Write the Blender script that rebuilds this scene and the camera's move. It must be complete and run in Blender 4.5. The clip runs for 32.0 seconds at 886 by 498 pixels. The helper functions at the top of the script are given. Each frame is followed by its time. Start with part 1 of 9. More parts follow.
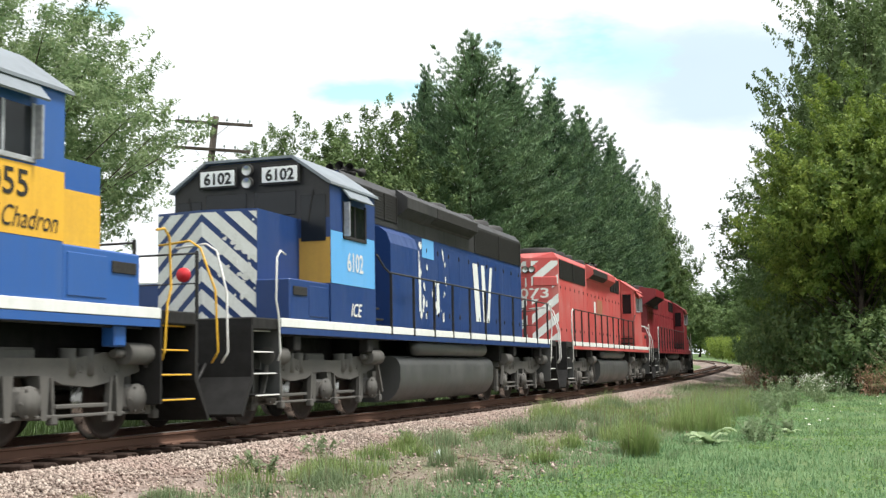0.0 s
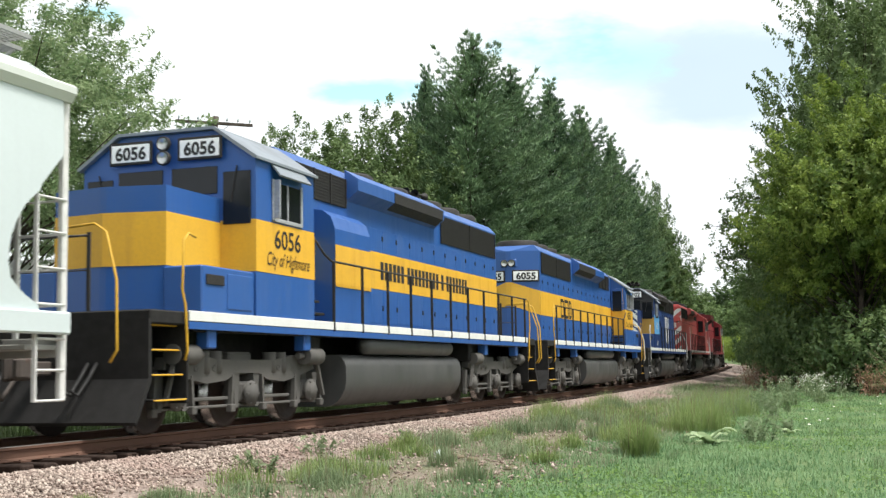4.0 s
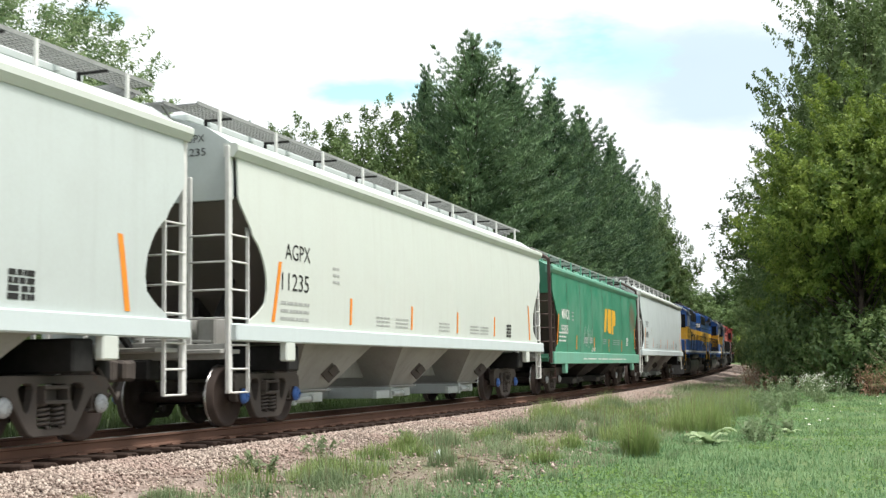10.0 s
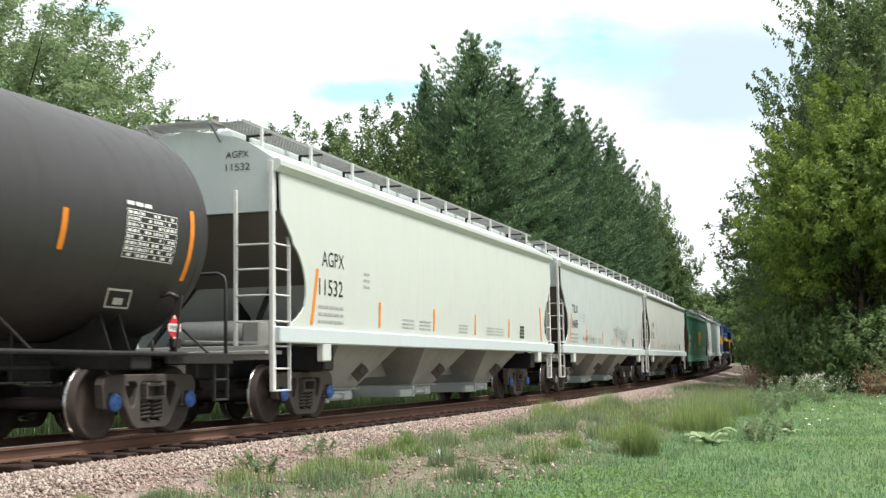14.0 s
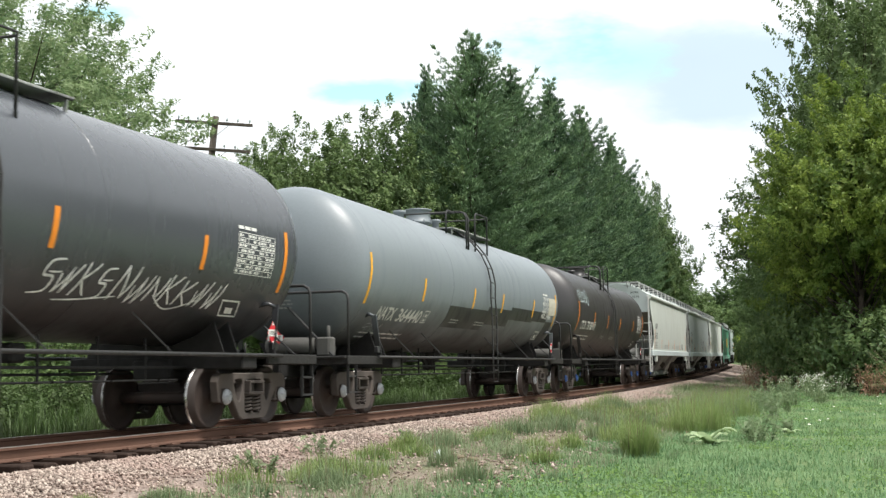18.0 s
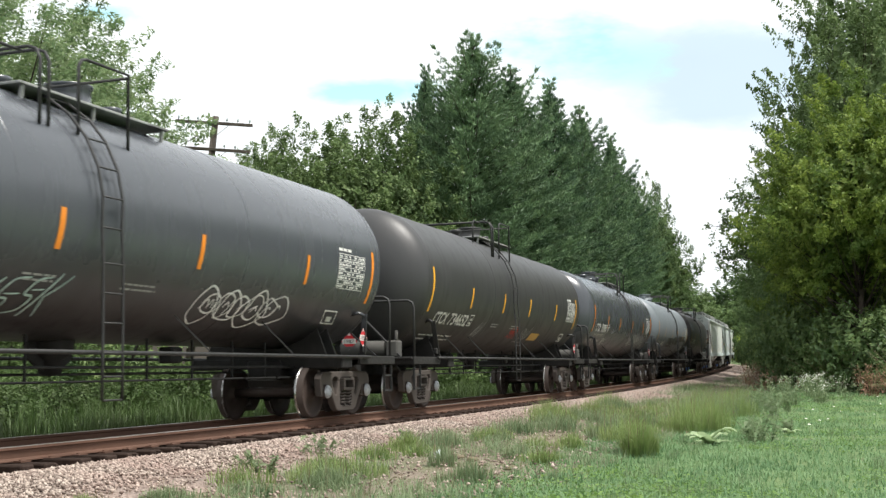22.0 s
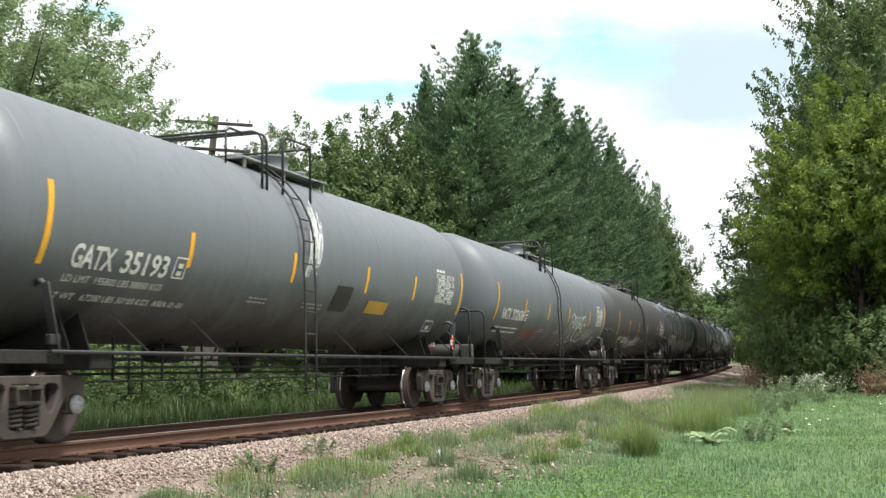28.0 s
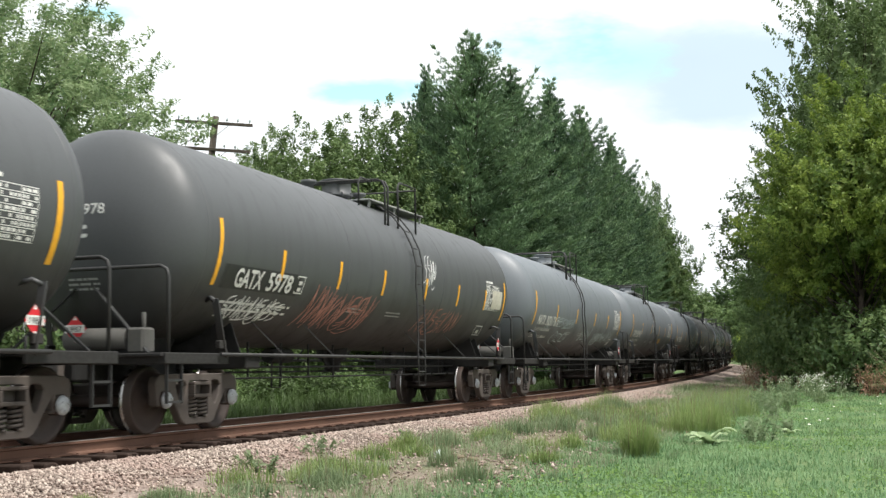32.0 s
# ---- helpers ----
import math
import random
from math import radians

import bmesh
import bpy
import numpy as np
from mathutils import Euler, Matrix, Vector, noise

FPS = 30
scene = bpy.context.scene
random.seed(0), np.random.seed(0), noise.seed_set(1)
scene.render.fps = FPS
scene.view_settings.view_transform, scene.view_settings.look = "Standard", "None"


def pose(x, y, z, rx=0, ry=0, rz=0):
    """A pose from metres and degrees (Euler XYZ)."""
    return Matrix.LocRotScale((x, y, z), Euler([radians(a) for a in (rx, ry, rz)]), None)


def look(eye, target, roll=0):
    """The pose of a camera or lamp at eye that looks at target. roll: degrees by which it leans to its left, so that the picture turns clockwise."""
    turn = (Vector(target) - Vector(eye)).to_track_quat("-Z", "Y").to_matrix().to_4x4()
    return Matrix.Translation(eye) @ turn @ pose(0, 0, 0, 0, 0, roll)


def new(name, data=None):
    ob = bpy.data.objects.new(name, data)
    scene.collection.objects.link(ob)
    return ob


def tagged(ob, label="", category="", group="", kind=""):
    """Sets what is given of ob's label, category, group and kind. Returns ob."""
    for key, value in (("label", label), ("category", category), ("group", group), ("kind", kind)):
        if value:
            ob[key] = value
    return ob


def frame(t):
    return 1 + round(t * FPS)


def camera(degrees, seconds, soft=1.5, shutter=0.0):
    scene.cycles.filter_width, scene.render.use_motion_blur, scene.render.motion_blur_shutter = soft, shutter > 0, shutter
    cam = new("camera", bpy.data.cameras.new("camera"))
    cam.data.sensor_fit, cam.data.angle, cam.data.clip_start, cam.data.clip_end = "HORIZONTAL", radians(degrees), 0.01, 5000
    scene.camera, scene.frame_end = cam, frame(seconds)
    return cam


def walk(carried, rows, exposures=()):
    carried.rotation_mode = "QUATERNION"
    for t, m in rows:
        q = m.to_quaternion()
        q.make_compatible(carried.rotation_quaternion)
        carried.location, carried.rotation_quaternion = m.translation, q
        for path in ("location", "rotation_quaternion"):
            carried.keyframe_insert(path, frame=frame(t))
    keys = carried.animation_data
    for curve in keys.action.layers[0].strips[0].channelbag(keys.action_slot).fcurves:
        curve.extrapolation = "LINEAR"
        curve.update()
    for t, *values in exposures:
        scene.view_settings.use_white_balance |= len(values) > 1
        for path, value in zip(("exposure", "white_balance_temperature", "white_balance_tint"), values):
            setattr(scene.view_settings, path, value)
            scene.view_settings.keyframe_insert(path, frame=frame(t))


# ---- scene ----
SECONDS = 32.0
EYE_Z = 1.30          # eye above the lawn
RAIL_Z = 0.37         # rail top above the lawn at the near end
CANT = 0.018          # superelevation, radians; the near rail is the outer one

# ---- camera ----
cam = camera(40.2, SECONDS, soft=1.35, shutter=0.15)
walk(cam, [(0.0, pose(0, 0, EYE_Z, 95.58, 0, 0)), (SECONDS, pose(0, 0, EYE_Z, 95.58, 0, 0))])

# ---- the line of the track: arc length s, heading measured from +Y to +X ----
STEP = 0.5
S_GRID = np.arange(-360, 460, STEP)
KAPPA = np.interp(S_GRID, [-40, 20, 50, 90, 140, 200, 420], [-0.00084, -0.0011, -0.00079, -0.00019, -0.00058, -0.00058, -0.0012])
_i0 = int(np.argmin(abs(S_GRID)))


def rise(s):
    """Height of the rail top along the line, above its height at s = 0."""
    s = max(-60.0, min(s, 300.0))
    return 0.00058 * s + 0.0000491 * s * s


def laid(kappa):
    """Plan and heading of a line with the given curvature along S_GRID."""
    h = np.cumsum(kappa) * STEP
    h = radians(19.96) + h - h[_i0]
    x, y = np.cumsum(np.sin(h)) * STEP, np.cumsum(np.cos(h)) * STEP
    return x - x[_i0] - 10.025 * math.cos(h[_i0]), y - y[_i0] + 10.025 * math.sin(h[_i0]), h


# the land follows one gentle line; the rails follow it to s = 130 and then bend away behind the pines
TX, TY, HEAD = laid(KAPPA)
RX, RY, RHEAD = laid(np.interp(S_GRID, [-40, 20, 50, 90, 130, 150, 170, 300, 420], [-0.00084, -0.0011, -0.00079, -0.00019, -0.00055, -0.0013, -0.0050, -0.0060, -0.0030]))


def track_at(s):
    return (float(np.interp(s, S_GRID, RX)), float(np.interp(s, S_GRID, RY)), float(np.interp(s, S_GRID, RHEAD)))


def on_track(s, off, z=0.0):
    """As beside(), but along the rails."""
    x, y, h = track_at(s)
    return Vector((x + off * math.cos(h), y - off * math.sin(h), z + rise(s)))


def line_at(s):
    return (float(np.interp(s, S_GRID, TX)), float(np.interp(s, S_GRID, TY)), float(np.interp(s, S_GRID, HEAD)))


def beside(s, off, z=0.0):
    """A point at arc length s, off metres to the near side of the centre line, z above the lawn's datum plus the rise."""
    x, y, h = line_at(s)
    return Vector((x + off * math.cos(h), y - off * math.sin(h), z + rise(s)))


def travelled(t):
    u = t - 16.0
    return 5.4616 + 9.88816 * u + 0.00187 * u * u + 0.0000305 * u ** 3


def car_pose(s, half):
    """Pose of a vehicle whose middle is at s and whose bogies stand half metres before and behind it. Local +Y is forward, +X the near side."""
    a, b = on_track(s - half, 0, RAIL_Z), on_track(s + half, 0, RAIL_Z)
    mid, d = (a + b) / 2, (b - a)
    yaw = math.atan2(d.x, d.y)
    pitch = math.asin(d.z / d.length)
    return Matrix.Translation(mid) @ Matrix.Rotation(-yaw, 4, "Z") @ Matrix.Rotation(pitch, 4, "X") @ Matrix.Rotation(-CANT, 4, "Y")


# ---- world, sun, exposure ----
SUN_EL, SUN_AZ = radians(65), radians(112)     # azimuth from +Y towards +X


def sky_world():
    w = bpy.data.worlds.new("sky")
    scene.world = w
    w.use_nodes = True
    nt = w.node_tree
    n, l = nt.nodes, nt.links
    bg = n["Background"]
    sky = n.new("ShaderNodeTexSky")
    sky.sky_type = "NISHITA"
    sky.sun_disc = False
    sky.sun_elevation, sky.sun_rotation = SUN_EL, SUN_AZ
    sky.air_density, sky.dust_density = 1.0, 1.5
    dim = n.new("ShaderNodeVectorMath")
    dim.operation = "MULTIPLY"
    l.new(sky.outputs[0], dim.inputs[0])
    dim.inputs[1].default_value = (0.27, 0.33, 0.25)
    co = n.new("ShaderNodeTexCoord")
    # broken cloud: a dome of white with a few blue openings and grey undersides
    st = n.new("ShaderNodeMapping")
    st.inputs["Scale"].default_value = (1.0, 1.0, 2.6)
    l.new(co.outputs["Generated"], st.inputs[0])
    no = n.new("ShaderNodeTexNoise")
    no.inputs["Scale"].default_value, no.inputs["Detail"].default_value, no.inputs["Roughness"].default_value = 5.0, 7, 0.55
    l.new(st.outputs[0], no.inputs["Vector"])

    def opening(direction, flat, gain):
        d = Vector(direction).normalized()
        sub = n.new("ShaderNodeVectorMath")
        sub.operation = "SUBTRACT"
        l.new(co.outputs["Generated"], sub.inputs[0])
        sub.inputs[1].default_value = d
        sc = n.new("ShaderNodeVectorMath")
        sc.operation = "MULTIPLY"
        l.new(sub.outputs[0], sc.inputs[0])
        sc.inputs[1].default_value = flat
        ln = n.new("ShaderNodeVectorMath")
        ln.operation = "LENGTH"
        l.new(sc.outputs[0], ln.inputs[0])
        mr = n.new("ShaderNodeMapRange")
        mr.interpolation_type = "SMOOTHSTEP"
        l.new(ln.outputs["Value"], mr.inputs[0])
        mr.inputs[1].default_value, mr.inputs[2].default_value = 0.0, 1.0
        mr.inputs[3].default_value, mr.inputs[4].default_value = gain, 0.0
        return mr.outputs[0]

    def math_node(op, a, b):
        m = n.new("ShaderNodeMath")
        m.operation = op
        for i, v in enumerate((a, b)):
            if isinstance(v, (int, float)):
                m.inputs[i].default_value = v
            else:
                l.new(v, m.inputs[i])
        return m.outputs[0]

    gap = math_node("ADD", opening((0.118, 1, 0.268), (5.2, 5.2, 15), 0.68), opening((-0.068, 1, 0.232), (9, 9, 36), 0.70))
    gap = math_node("ADD", gap, opening((-0.27, 1, 0.298), (8, 8, 40), 0.55))
    gap = math_node("ADD", gap, opening((0.30, -0.9, 0.55), (1.6, 1.6, 2.4), 0.3))
    fine = n.new("ShaderNodeTexNoise")
    fine.inputs["Scale"].default_value, fine.inputs["Detail"].default_value, fine.inputs["Roughness"].default_value = 13.0, 8, 0.6
    l.new(st.outputs[0], fine.inputs["Vector"])
    both = math_node("ADD", math_node("MULTIPLY", no.outputs[0], 0.75), math_node("MULTIPLY", fine.outputs[0], 0.55))
    thr = math_node("SUBTRACT", math_node("ADD", both, 0.07), gap)
    cover = n.new("ShaderNodeMapRange")
    l.new(thr, cover.inputs[0])
    cover.inputs[1].default_value, cover.inputs[2].default_value = 0.13, 0.37
    # cloud tone
    no2 = n.new("ShaderNodeTexNoise")
    no2.inputs["Scale"].default_value, no2.inputs["Detail"].default_value = 2.2, 4
    l.new(st.outputs[0], no2.inputs["Vector"])
    shade = opening((0.244, 1, 0.243), (5.2, 5.2, 13), 1.0)
    soft = math_node("ADD", math_node("MULTIPLY", shade, 1.5), math_node("MULTIPLY", math_node("SUBTRACT", both, 0.65), 1.6))
    grey_span = n.new("ShaderNodeMapRange")
    grey_span.interpolation_type = "SMOOTHSTEP"
    l.new(soft, grey_span.inputs[0])
    grey_span.inputs[1].default_value, grey_span.inputs[2].default_value, grey_span.inputs[4].default_value = 0.30, 1.15, 0.75
    grey = grey_span.outputs[0]
    tone = n.new("ShaderNodeMix")
    tone.data_type = "RGBA"
    l.new(grey, tone.inputs["Factor"])
    tone.inputs["A"].default_value, tone.inputs["B"].default_value = (1.09, 1.14, 1.17, 1), (0.55, 0.73, 0.86, 1)
    tone2 = n.new("ShaderNodeMix")
    tone2.data_type = "RGBA"
    tone2.blend_type = "MULTIPLY"
    l.new(tone.outputs["Result"], tone2.inputs["A"])
    ramp = n.new("ShaderNodeMapRange")
    l.new(no2.outputs[0], ramp.inputs[0])
    ramp.inputs[1].default_value, ramp.inputs[2].default_value, ramp.inputs[3].default_value, ramp.inputs[4].default_value = 0.3, 0.7, 0.92, 1.06
    comb = n.new("ShaderNodeCombineColor")
    for i in range(3):
        l.new(ramp.outputs[0], comb.inputs[i])
    l.new(comb.outputs[0], tone2.inputs["B"])
    tone2.inputs["Factor"].default_value = 1.0
    mix = n.new("ShaderNodeMix")
    mix.data_type = "RGBA"
    l.new(cover.outputs[0], mix.inputs["Factor"])
    l.new(dim.outputs[0], mix.inputs["A"])
    l.new(tone2.outputs["Result"], mix.inputs["B"])
    l.new(mix.outputs["Result"], bg.inputs[0])
    bg.inputs[1].default_value = 0.80


sky_world()
sun = new("sun", bpy.data.lights.new("sun", "SUN"))
sun.data.energy, sun.data.angle, sun.data.color = 4.1, radians(14), (1.0, 0.96, 0.9)
sun.matrix_world = look((math.sin(SUN_AZ) * math.cos(SUN_EL) * 60, math.cos(SUN_AZ) * math.cos(SUN_EL) * 60, math.sin(SUN_EL) * 60), (0, 0, 0))
scene.view_settings.exposure = 0.46


# ---- materials ----
class Nodes:
    """A small shorthand for one node material."""

    def __init__(self, name):
        self.mat = bpy.data.materials.new(name)
        self.mat.use_nodes = True
        self.t = self.mat.node_tree
        self.bsdf = self.t.nodes["Principled BSDF"]

    def node(self, kind, **sockets):
        k = self.t.nodes.new(kind)
        return k

    def put(self, socket, v):
        if isinstance(v, bpy.types.NodeSocket):
            self.t.links.new(v, socket)
        elif isinstance(v, tuple) and socket.type == "RGBA" and len(v) == 3:
            socket.default_value = (*v, 1)
        else:
            socket.default_value = v

    def coords(self, kind="Object", scale=(1, 1, 1), scatter=True):
        c = self.node("ShaderNodeTexCoord").outputs[kind]
        if scatter:
            r = self.node("ShaderNodeObjectInfo").outputs["Random"]
            mul = self.math("MULTIPLY", r, 57.0)
            add = self.node("ShaderNodeVectorMath")
            self.put(add.inputs[0], c)
            self.put(add.inputs[1], mul)
            c = add.outputs[0]
        m = self.node("ShaderNodeMapping")
        self.put(m.inputs["Vector"], c)
        m.inputs["Scale"].default_value = scale
        return m.outputs[0]

    def math(self, op, a, b=0.0, clamp=False):
        m = self.node("ShaderNodeMath")
        m.operation, m.use_clamp = op, clamp
        self.put(m.inputs[0], a)
        self.put(m.inputs[1], b)
        return m.outputs[0]

    def noise(self, vec, scale, detail=4, rough=0.55):
        k = self.node("ShaderNodeTexNoise")
        self.put(k.inputs["Vector"], vec)
        k.inputs["Scale"].default_value, k.inputs["Detail"].default_value, k.inputs["Roughness"].default_value = scale, detail, rough
        return k.outputs[0]

    def span(self, v, lo, hi, a=0.0, b=1.0):
        k = self.node("ShaderNodeMapRange")
        self.put(k.inputs[0], v)
        for i, x in enumerate((lo, hi, a, b)):
            k.inputs[i + 1].default_value = x
        return k.outputs[0]

    def mix(self, f, a, b, blend="MIX"):
        k = self.node("ShaderNodeMix")
        k.data_type, k.blend_type = "RGBA", blend
        self.put(k.inputs["Factor"], f)
        self.put(k.inputs["A"], a)
        self.put(k.inputs["B"], b)
        return k.outputs["Result"]

    def bump(self, h, strength=0.2, distance=0.01):
        k = self.node("ShaderNodeBump")
        self.put(k.inputs["Height"], h)
        k.inputs["Strength"].default_value, k.inputs["Distance"].default_value = strength, distance
        self.put(self.bsdf.inputs["Normal"], k.outputs[0])

    def done(self, color, rough=0.6, metal=0.0, spec=0.5):
        self.put(self.bsdf.inputs["Base Color"], color)
        self.put(self.bsdf.inputs["Roughness"], rough)
        self.put(self.bsdf.inputs["Metallic"], metal)
        self.put(self.bsdf.inputs["Specular IOR Level"], spec)
        return self.mat


def paint(name, color, rough=0.45, dirt=(0.10, 0.085, 0.07), amount=0.35, streak=0.3, rust=0.0, spec=0.45, stain=None):
    """Weathered rolling-stock paint: fine grain, large blotches of dust, streaks that run down, some rust."""
    k = Nodes(name)
    v = k.coords()
    sv = k.coords(scale=(3.0, 3.0, 0.16))
    blot = k.span(k.noise(v, 0.9, 5), 0.42, 0.75)
    run = k.span(k.noise(sv, 1.6, 5, 0.6), 0.5, 0.78)
    grain = k.noise(v, 22, 3)
    c = k.mix(k.span(grain, 0.3, 0.7, 0.0, 0.16), color, dirt)
    c = k.mix(k.math("MULTIPLY", blot, amount), c, dirt)
    c = k.mix(k.math("MULTIPLY", run, streak), c, dirt)
    if rust:
        spot = k.span(k.noise(v, 3.1, 7, 0.7), 0.63, 0.72)
        c = k.mix(k.math("MULTIPLY", spot, rust), c, (0.13, 0.05, 0.025))
    if stain:
        # one rusty patch at (y, z) with its own half length and half height, ragged and streaked
        y, z, ry, rz = stain
        at = k.node("ShaderNodeSeparateXYZ")
        k.put(at.inputs[0], k.coords(scatter=False))
        a = k.math("MULTIPLY", k.math("SUBTRACT", at.outputs[1], y), 1 / ry)
        b = k.math("MULTIPLY", k.math("SUBTRACT", at.outputs[2], z), 1 / rz)
        d = k.math("ADD", k.math("MULTIPLY", a, a), k.math("MULTIPLY", b, b))
        d = k.math("ADD", d, k.math("MULTIPLY", k.noise(sv, 2.2, 5), 1.2))
        c = k.mix(k.span(d, 0.6, 1.6, 0.75, 0.0), c, (0.150, 0.085, 0.060))
    k.bump(k.noise(v, 6.0, 4), 0.06, 0.02)
    return k.done(c, k.span(k.math("ADD", blot, run), 0, 1.4, rough, min(1, rough + 0.28)), 0, spec)


def plain(name, color, rough=0.6, metal=0.0, vary=0.25, scale=9.0, bump=0.12, spec=0.4):
    k = Nodes(name)
    v = k.coords()
    d = tuple(x * 0.5 for x in color)
    c = k.mix(k.span(k.noise(v, scale, 5), 0.35, 0.7, 0, vary * 1.6), color, d)
    c = k.mix(k.span(k.noise(v, scale * 0.13, 3), 0.45, 0.7, 0, vary), c, d)
    k.bump(k.noise(v, scale * 4, 3), bump, 0.004)
    return k.done(c, k.span(k.noise(v, scale, 3), 0.3, 0.7, rough - 0.08, min(1, rough + 0.1)), metal, spec)


def leaf(name, a, b, c, trans=0.25, clump=0.9):
    """Foliage: the tone varies from leaf to leaf and from clump to clump."""
    k = Nodes(name)
    v = k.coords(scatter=False)
    r = k.node("ShaderNodeNewGeometry").outputs["Random Per Island"]
    col = k.mix(k.span(r, 0.0, 1.0), a, b)
    col = k.mix(k.span(k.noise(v, clump, 3), 0.40, 0.62, 0, 0.9), col, c)
    rnd = k.node("ShaderNodeObjectInfo").outputs["Random"]
    col = k.mix(k.span(rnd, 0, 1, 0.0, 0.35), col, b)
    m = k.done(col, 0.55, 0, 0.25)
    tr = k.node("ShaderNodeBsdfTranslucent")
    k.put(tr.inputs["Color"], col)
    mx = k.node("ShaderNodeMixShader")
    mx.inputs[0].default_value = trans
    k.put(mx.inputs[1], k.bsdf.outputs[0])
    k.put(mx.inputs[2], tr.outputs[0])
    k.put(k.t.nodes["Material Output"].inputs["Surface"], mx.outputs[0])
    return m


BLUE = paint("blue loco paint", (0.018, 0.088, 0.315), 0.38, (0.06, 0.11, 0.21), 0.2, 0.25)
DEEP_BLUE = paint("dark blue loco paint", (0.012, 0.042, 0.160), 0.36, (0.045, 0.065, 0.125), 0.2, 0.2)
YELLOW = paint("yellow loco paint", (0.72, 0.40, 0.03), 0.45, (0.30, 0.17, 0.05), 0.22, 0.2)
GOLD = paint("dull yellow paint", (0.52, 0.30, 0.05), 0.5, (0.25, 0.15, 0.05), 0.3, 0.2)
SKYBLUE = paint("light blue patch paint", (0.10, 0.36, 0.70), 0.5, (0.2, 0.3, 0.4), 0.15, 0.1)
RED = paint("red loco paint", (0.46, 0.050, 0.047), 0.52, (0.43, 0.20, 0.18), 0.5, 0.55)
DARK_RED = paint("dark red loco paint", (0.245, 0.016, 0.024), 0.45, (0.14, 0.04, 0.04), 0.3, 0.25)
BLACK_ROOF = paint("black loco paint", (0.018, 0.018, 0.020), 0.5, (0.06, 0.055, 0.05), 0.4, 0.2)
CHALK = paint("chipped white paint", (0.72, 0.74, 0.72), 0.55, (0.32, 0.31, 0.28), 0.25, 0.2)
ROOF_GREY = paint("greyed roof paint", (0.20, 0.23, 0.26), 0.6, (0.12, 0.12, 0.12), 0.4, 0.1)
GRILLE = plain("dark grille steel", (0.030, 0.028, 0.027), 0.7, 0.2, 0.3, 30)
GRIME = paint("grey bogie grime", (0.080, 0.078, 0.073), 0.75, (0.160, 0.150, 0.136), 0.45, 0.3, 0.1, 0.3)
TANK_GRIME = paint("fuel tank grime", (0.054, 0.057, 0.057), 0.42, (0.095, 0.094, 0.090), 0.5, 0.5, 0.0, 0.4)
UNDER = plain("black underframe", (0.010, 0.0095, 0.009), 0.8, 0.0, 0.3, 6)
STEEL_BROWN = paint("rusty cast steel", (0.062, 0.053, 0.048), 0.7, (0.125, 0.103, 0.088), 0.45, 0.3, 0.35, 0.3)
WHEEL = paint("brown wheel steel", (0.036, 0.027, 0.024), 0.6, (0.072, 0.048, 0.038), 0.5, 0.0, 0.5, 0.3)
TREAD = plain("polished tread", (0.42, 0.41, 0.40), 0.28, 1.0, 0.2, 12, 0.05)
CAP_GREY = plain("bearing cap grey", (0.44, 0.46, 0.48), 0.5, 0.3, 0.4, 20)
CAP_BLUE = plain("bearing cap blue", (0.05, 0.14, 0.42), 0.45, 0.1, 0.4, 20)
RAILING_YELLOW = plain("yellow handrail paint", (0.66, 0.38, 0.03), 0.5, 0, 0.2)
RAILING_WHITE = plain("white handrail paint", (0.66, 0.66, 0.64), 0.5, 0, 0.2)
RAILING_DARK = plain("dark handrail paint", (0.030, 0.030, 0.030), 0.6, 0, 0.2)
GLASS = plain("dark cab glass", (0.008, 0.010, 0.012), 0.16, 0, 0.0, 4, 0.0, 0.35)
BOARD_WHITE = plain("white number board", (0.82, 0.83, 0.82), 0.5, 0, 0.08, 14)
RUBBER = plain("black rubber hose", (0.012, 0.012, 0.012), 0.6)
LENS = plain("headlight lens", (0.55, 0.56, 0.55), 0.12, 0.6, 0.1)
WHITE_INK = plain("white lettering", (0.70, 0.70, 0.67), 0.6, 0, 0.2, 14)
BLACK_INK = plain("black lettering", (0.016, 0.016, 0.016), 0.6, 0, 0.1, 14)
GREY_INK = plain("grey lettering", (0.38, 0.39, 0.38), 0.6, 0, 0.2, 14)
ORANGE = plain("orange reflective strip", (0.80, 0.26, 0.025), 0.45, 0, 0.15, 8)
AMBER = plain("yellow reflective strip", (0.84, 0.42, 0.03), 0.45, 0, 0.15, 8)
HOP_WHITE = paint("white hopper paint", (0.55, 0.59, 0.55), 0.5, (0.46, 0.45, 0.41), 0.20, 0.16)
HOP_COOL = paint("cool white hopper paint", (0.53, 0.595, 0.60), 0.5, (0.42, 0.46, 0.47), 0.18, 0.16)
HOP_PALE = paint("pale grey hopper paint", (0.48, 0.53, 0.52), 0.5, (0.36, 0.37, 0.36), 0.25, 0.3)
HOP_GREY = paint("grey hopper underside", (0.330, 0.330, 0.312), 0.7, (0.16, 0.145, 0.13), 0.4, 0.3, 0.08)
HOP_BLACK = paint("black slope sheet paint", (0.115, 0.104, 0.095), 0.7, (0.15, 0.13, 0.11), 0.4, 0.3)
HOP_GREEN = paint("green hopper paint", (0.024, 0.190, 0.112), 0.5, (0.13, 0.27, 0.19), 0.5, 0.65, 0.45, stain=(7.0, 2.75, 1.0, 0.75))
HOP_GREEN_PALE = paint("faded green hopper paint", (0.12, 0.34, 0.25), 0.55, (0.22, 0.30, 0.24), 0.35, 0.3, 0.12)
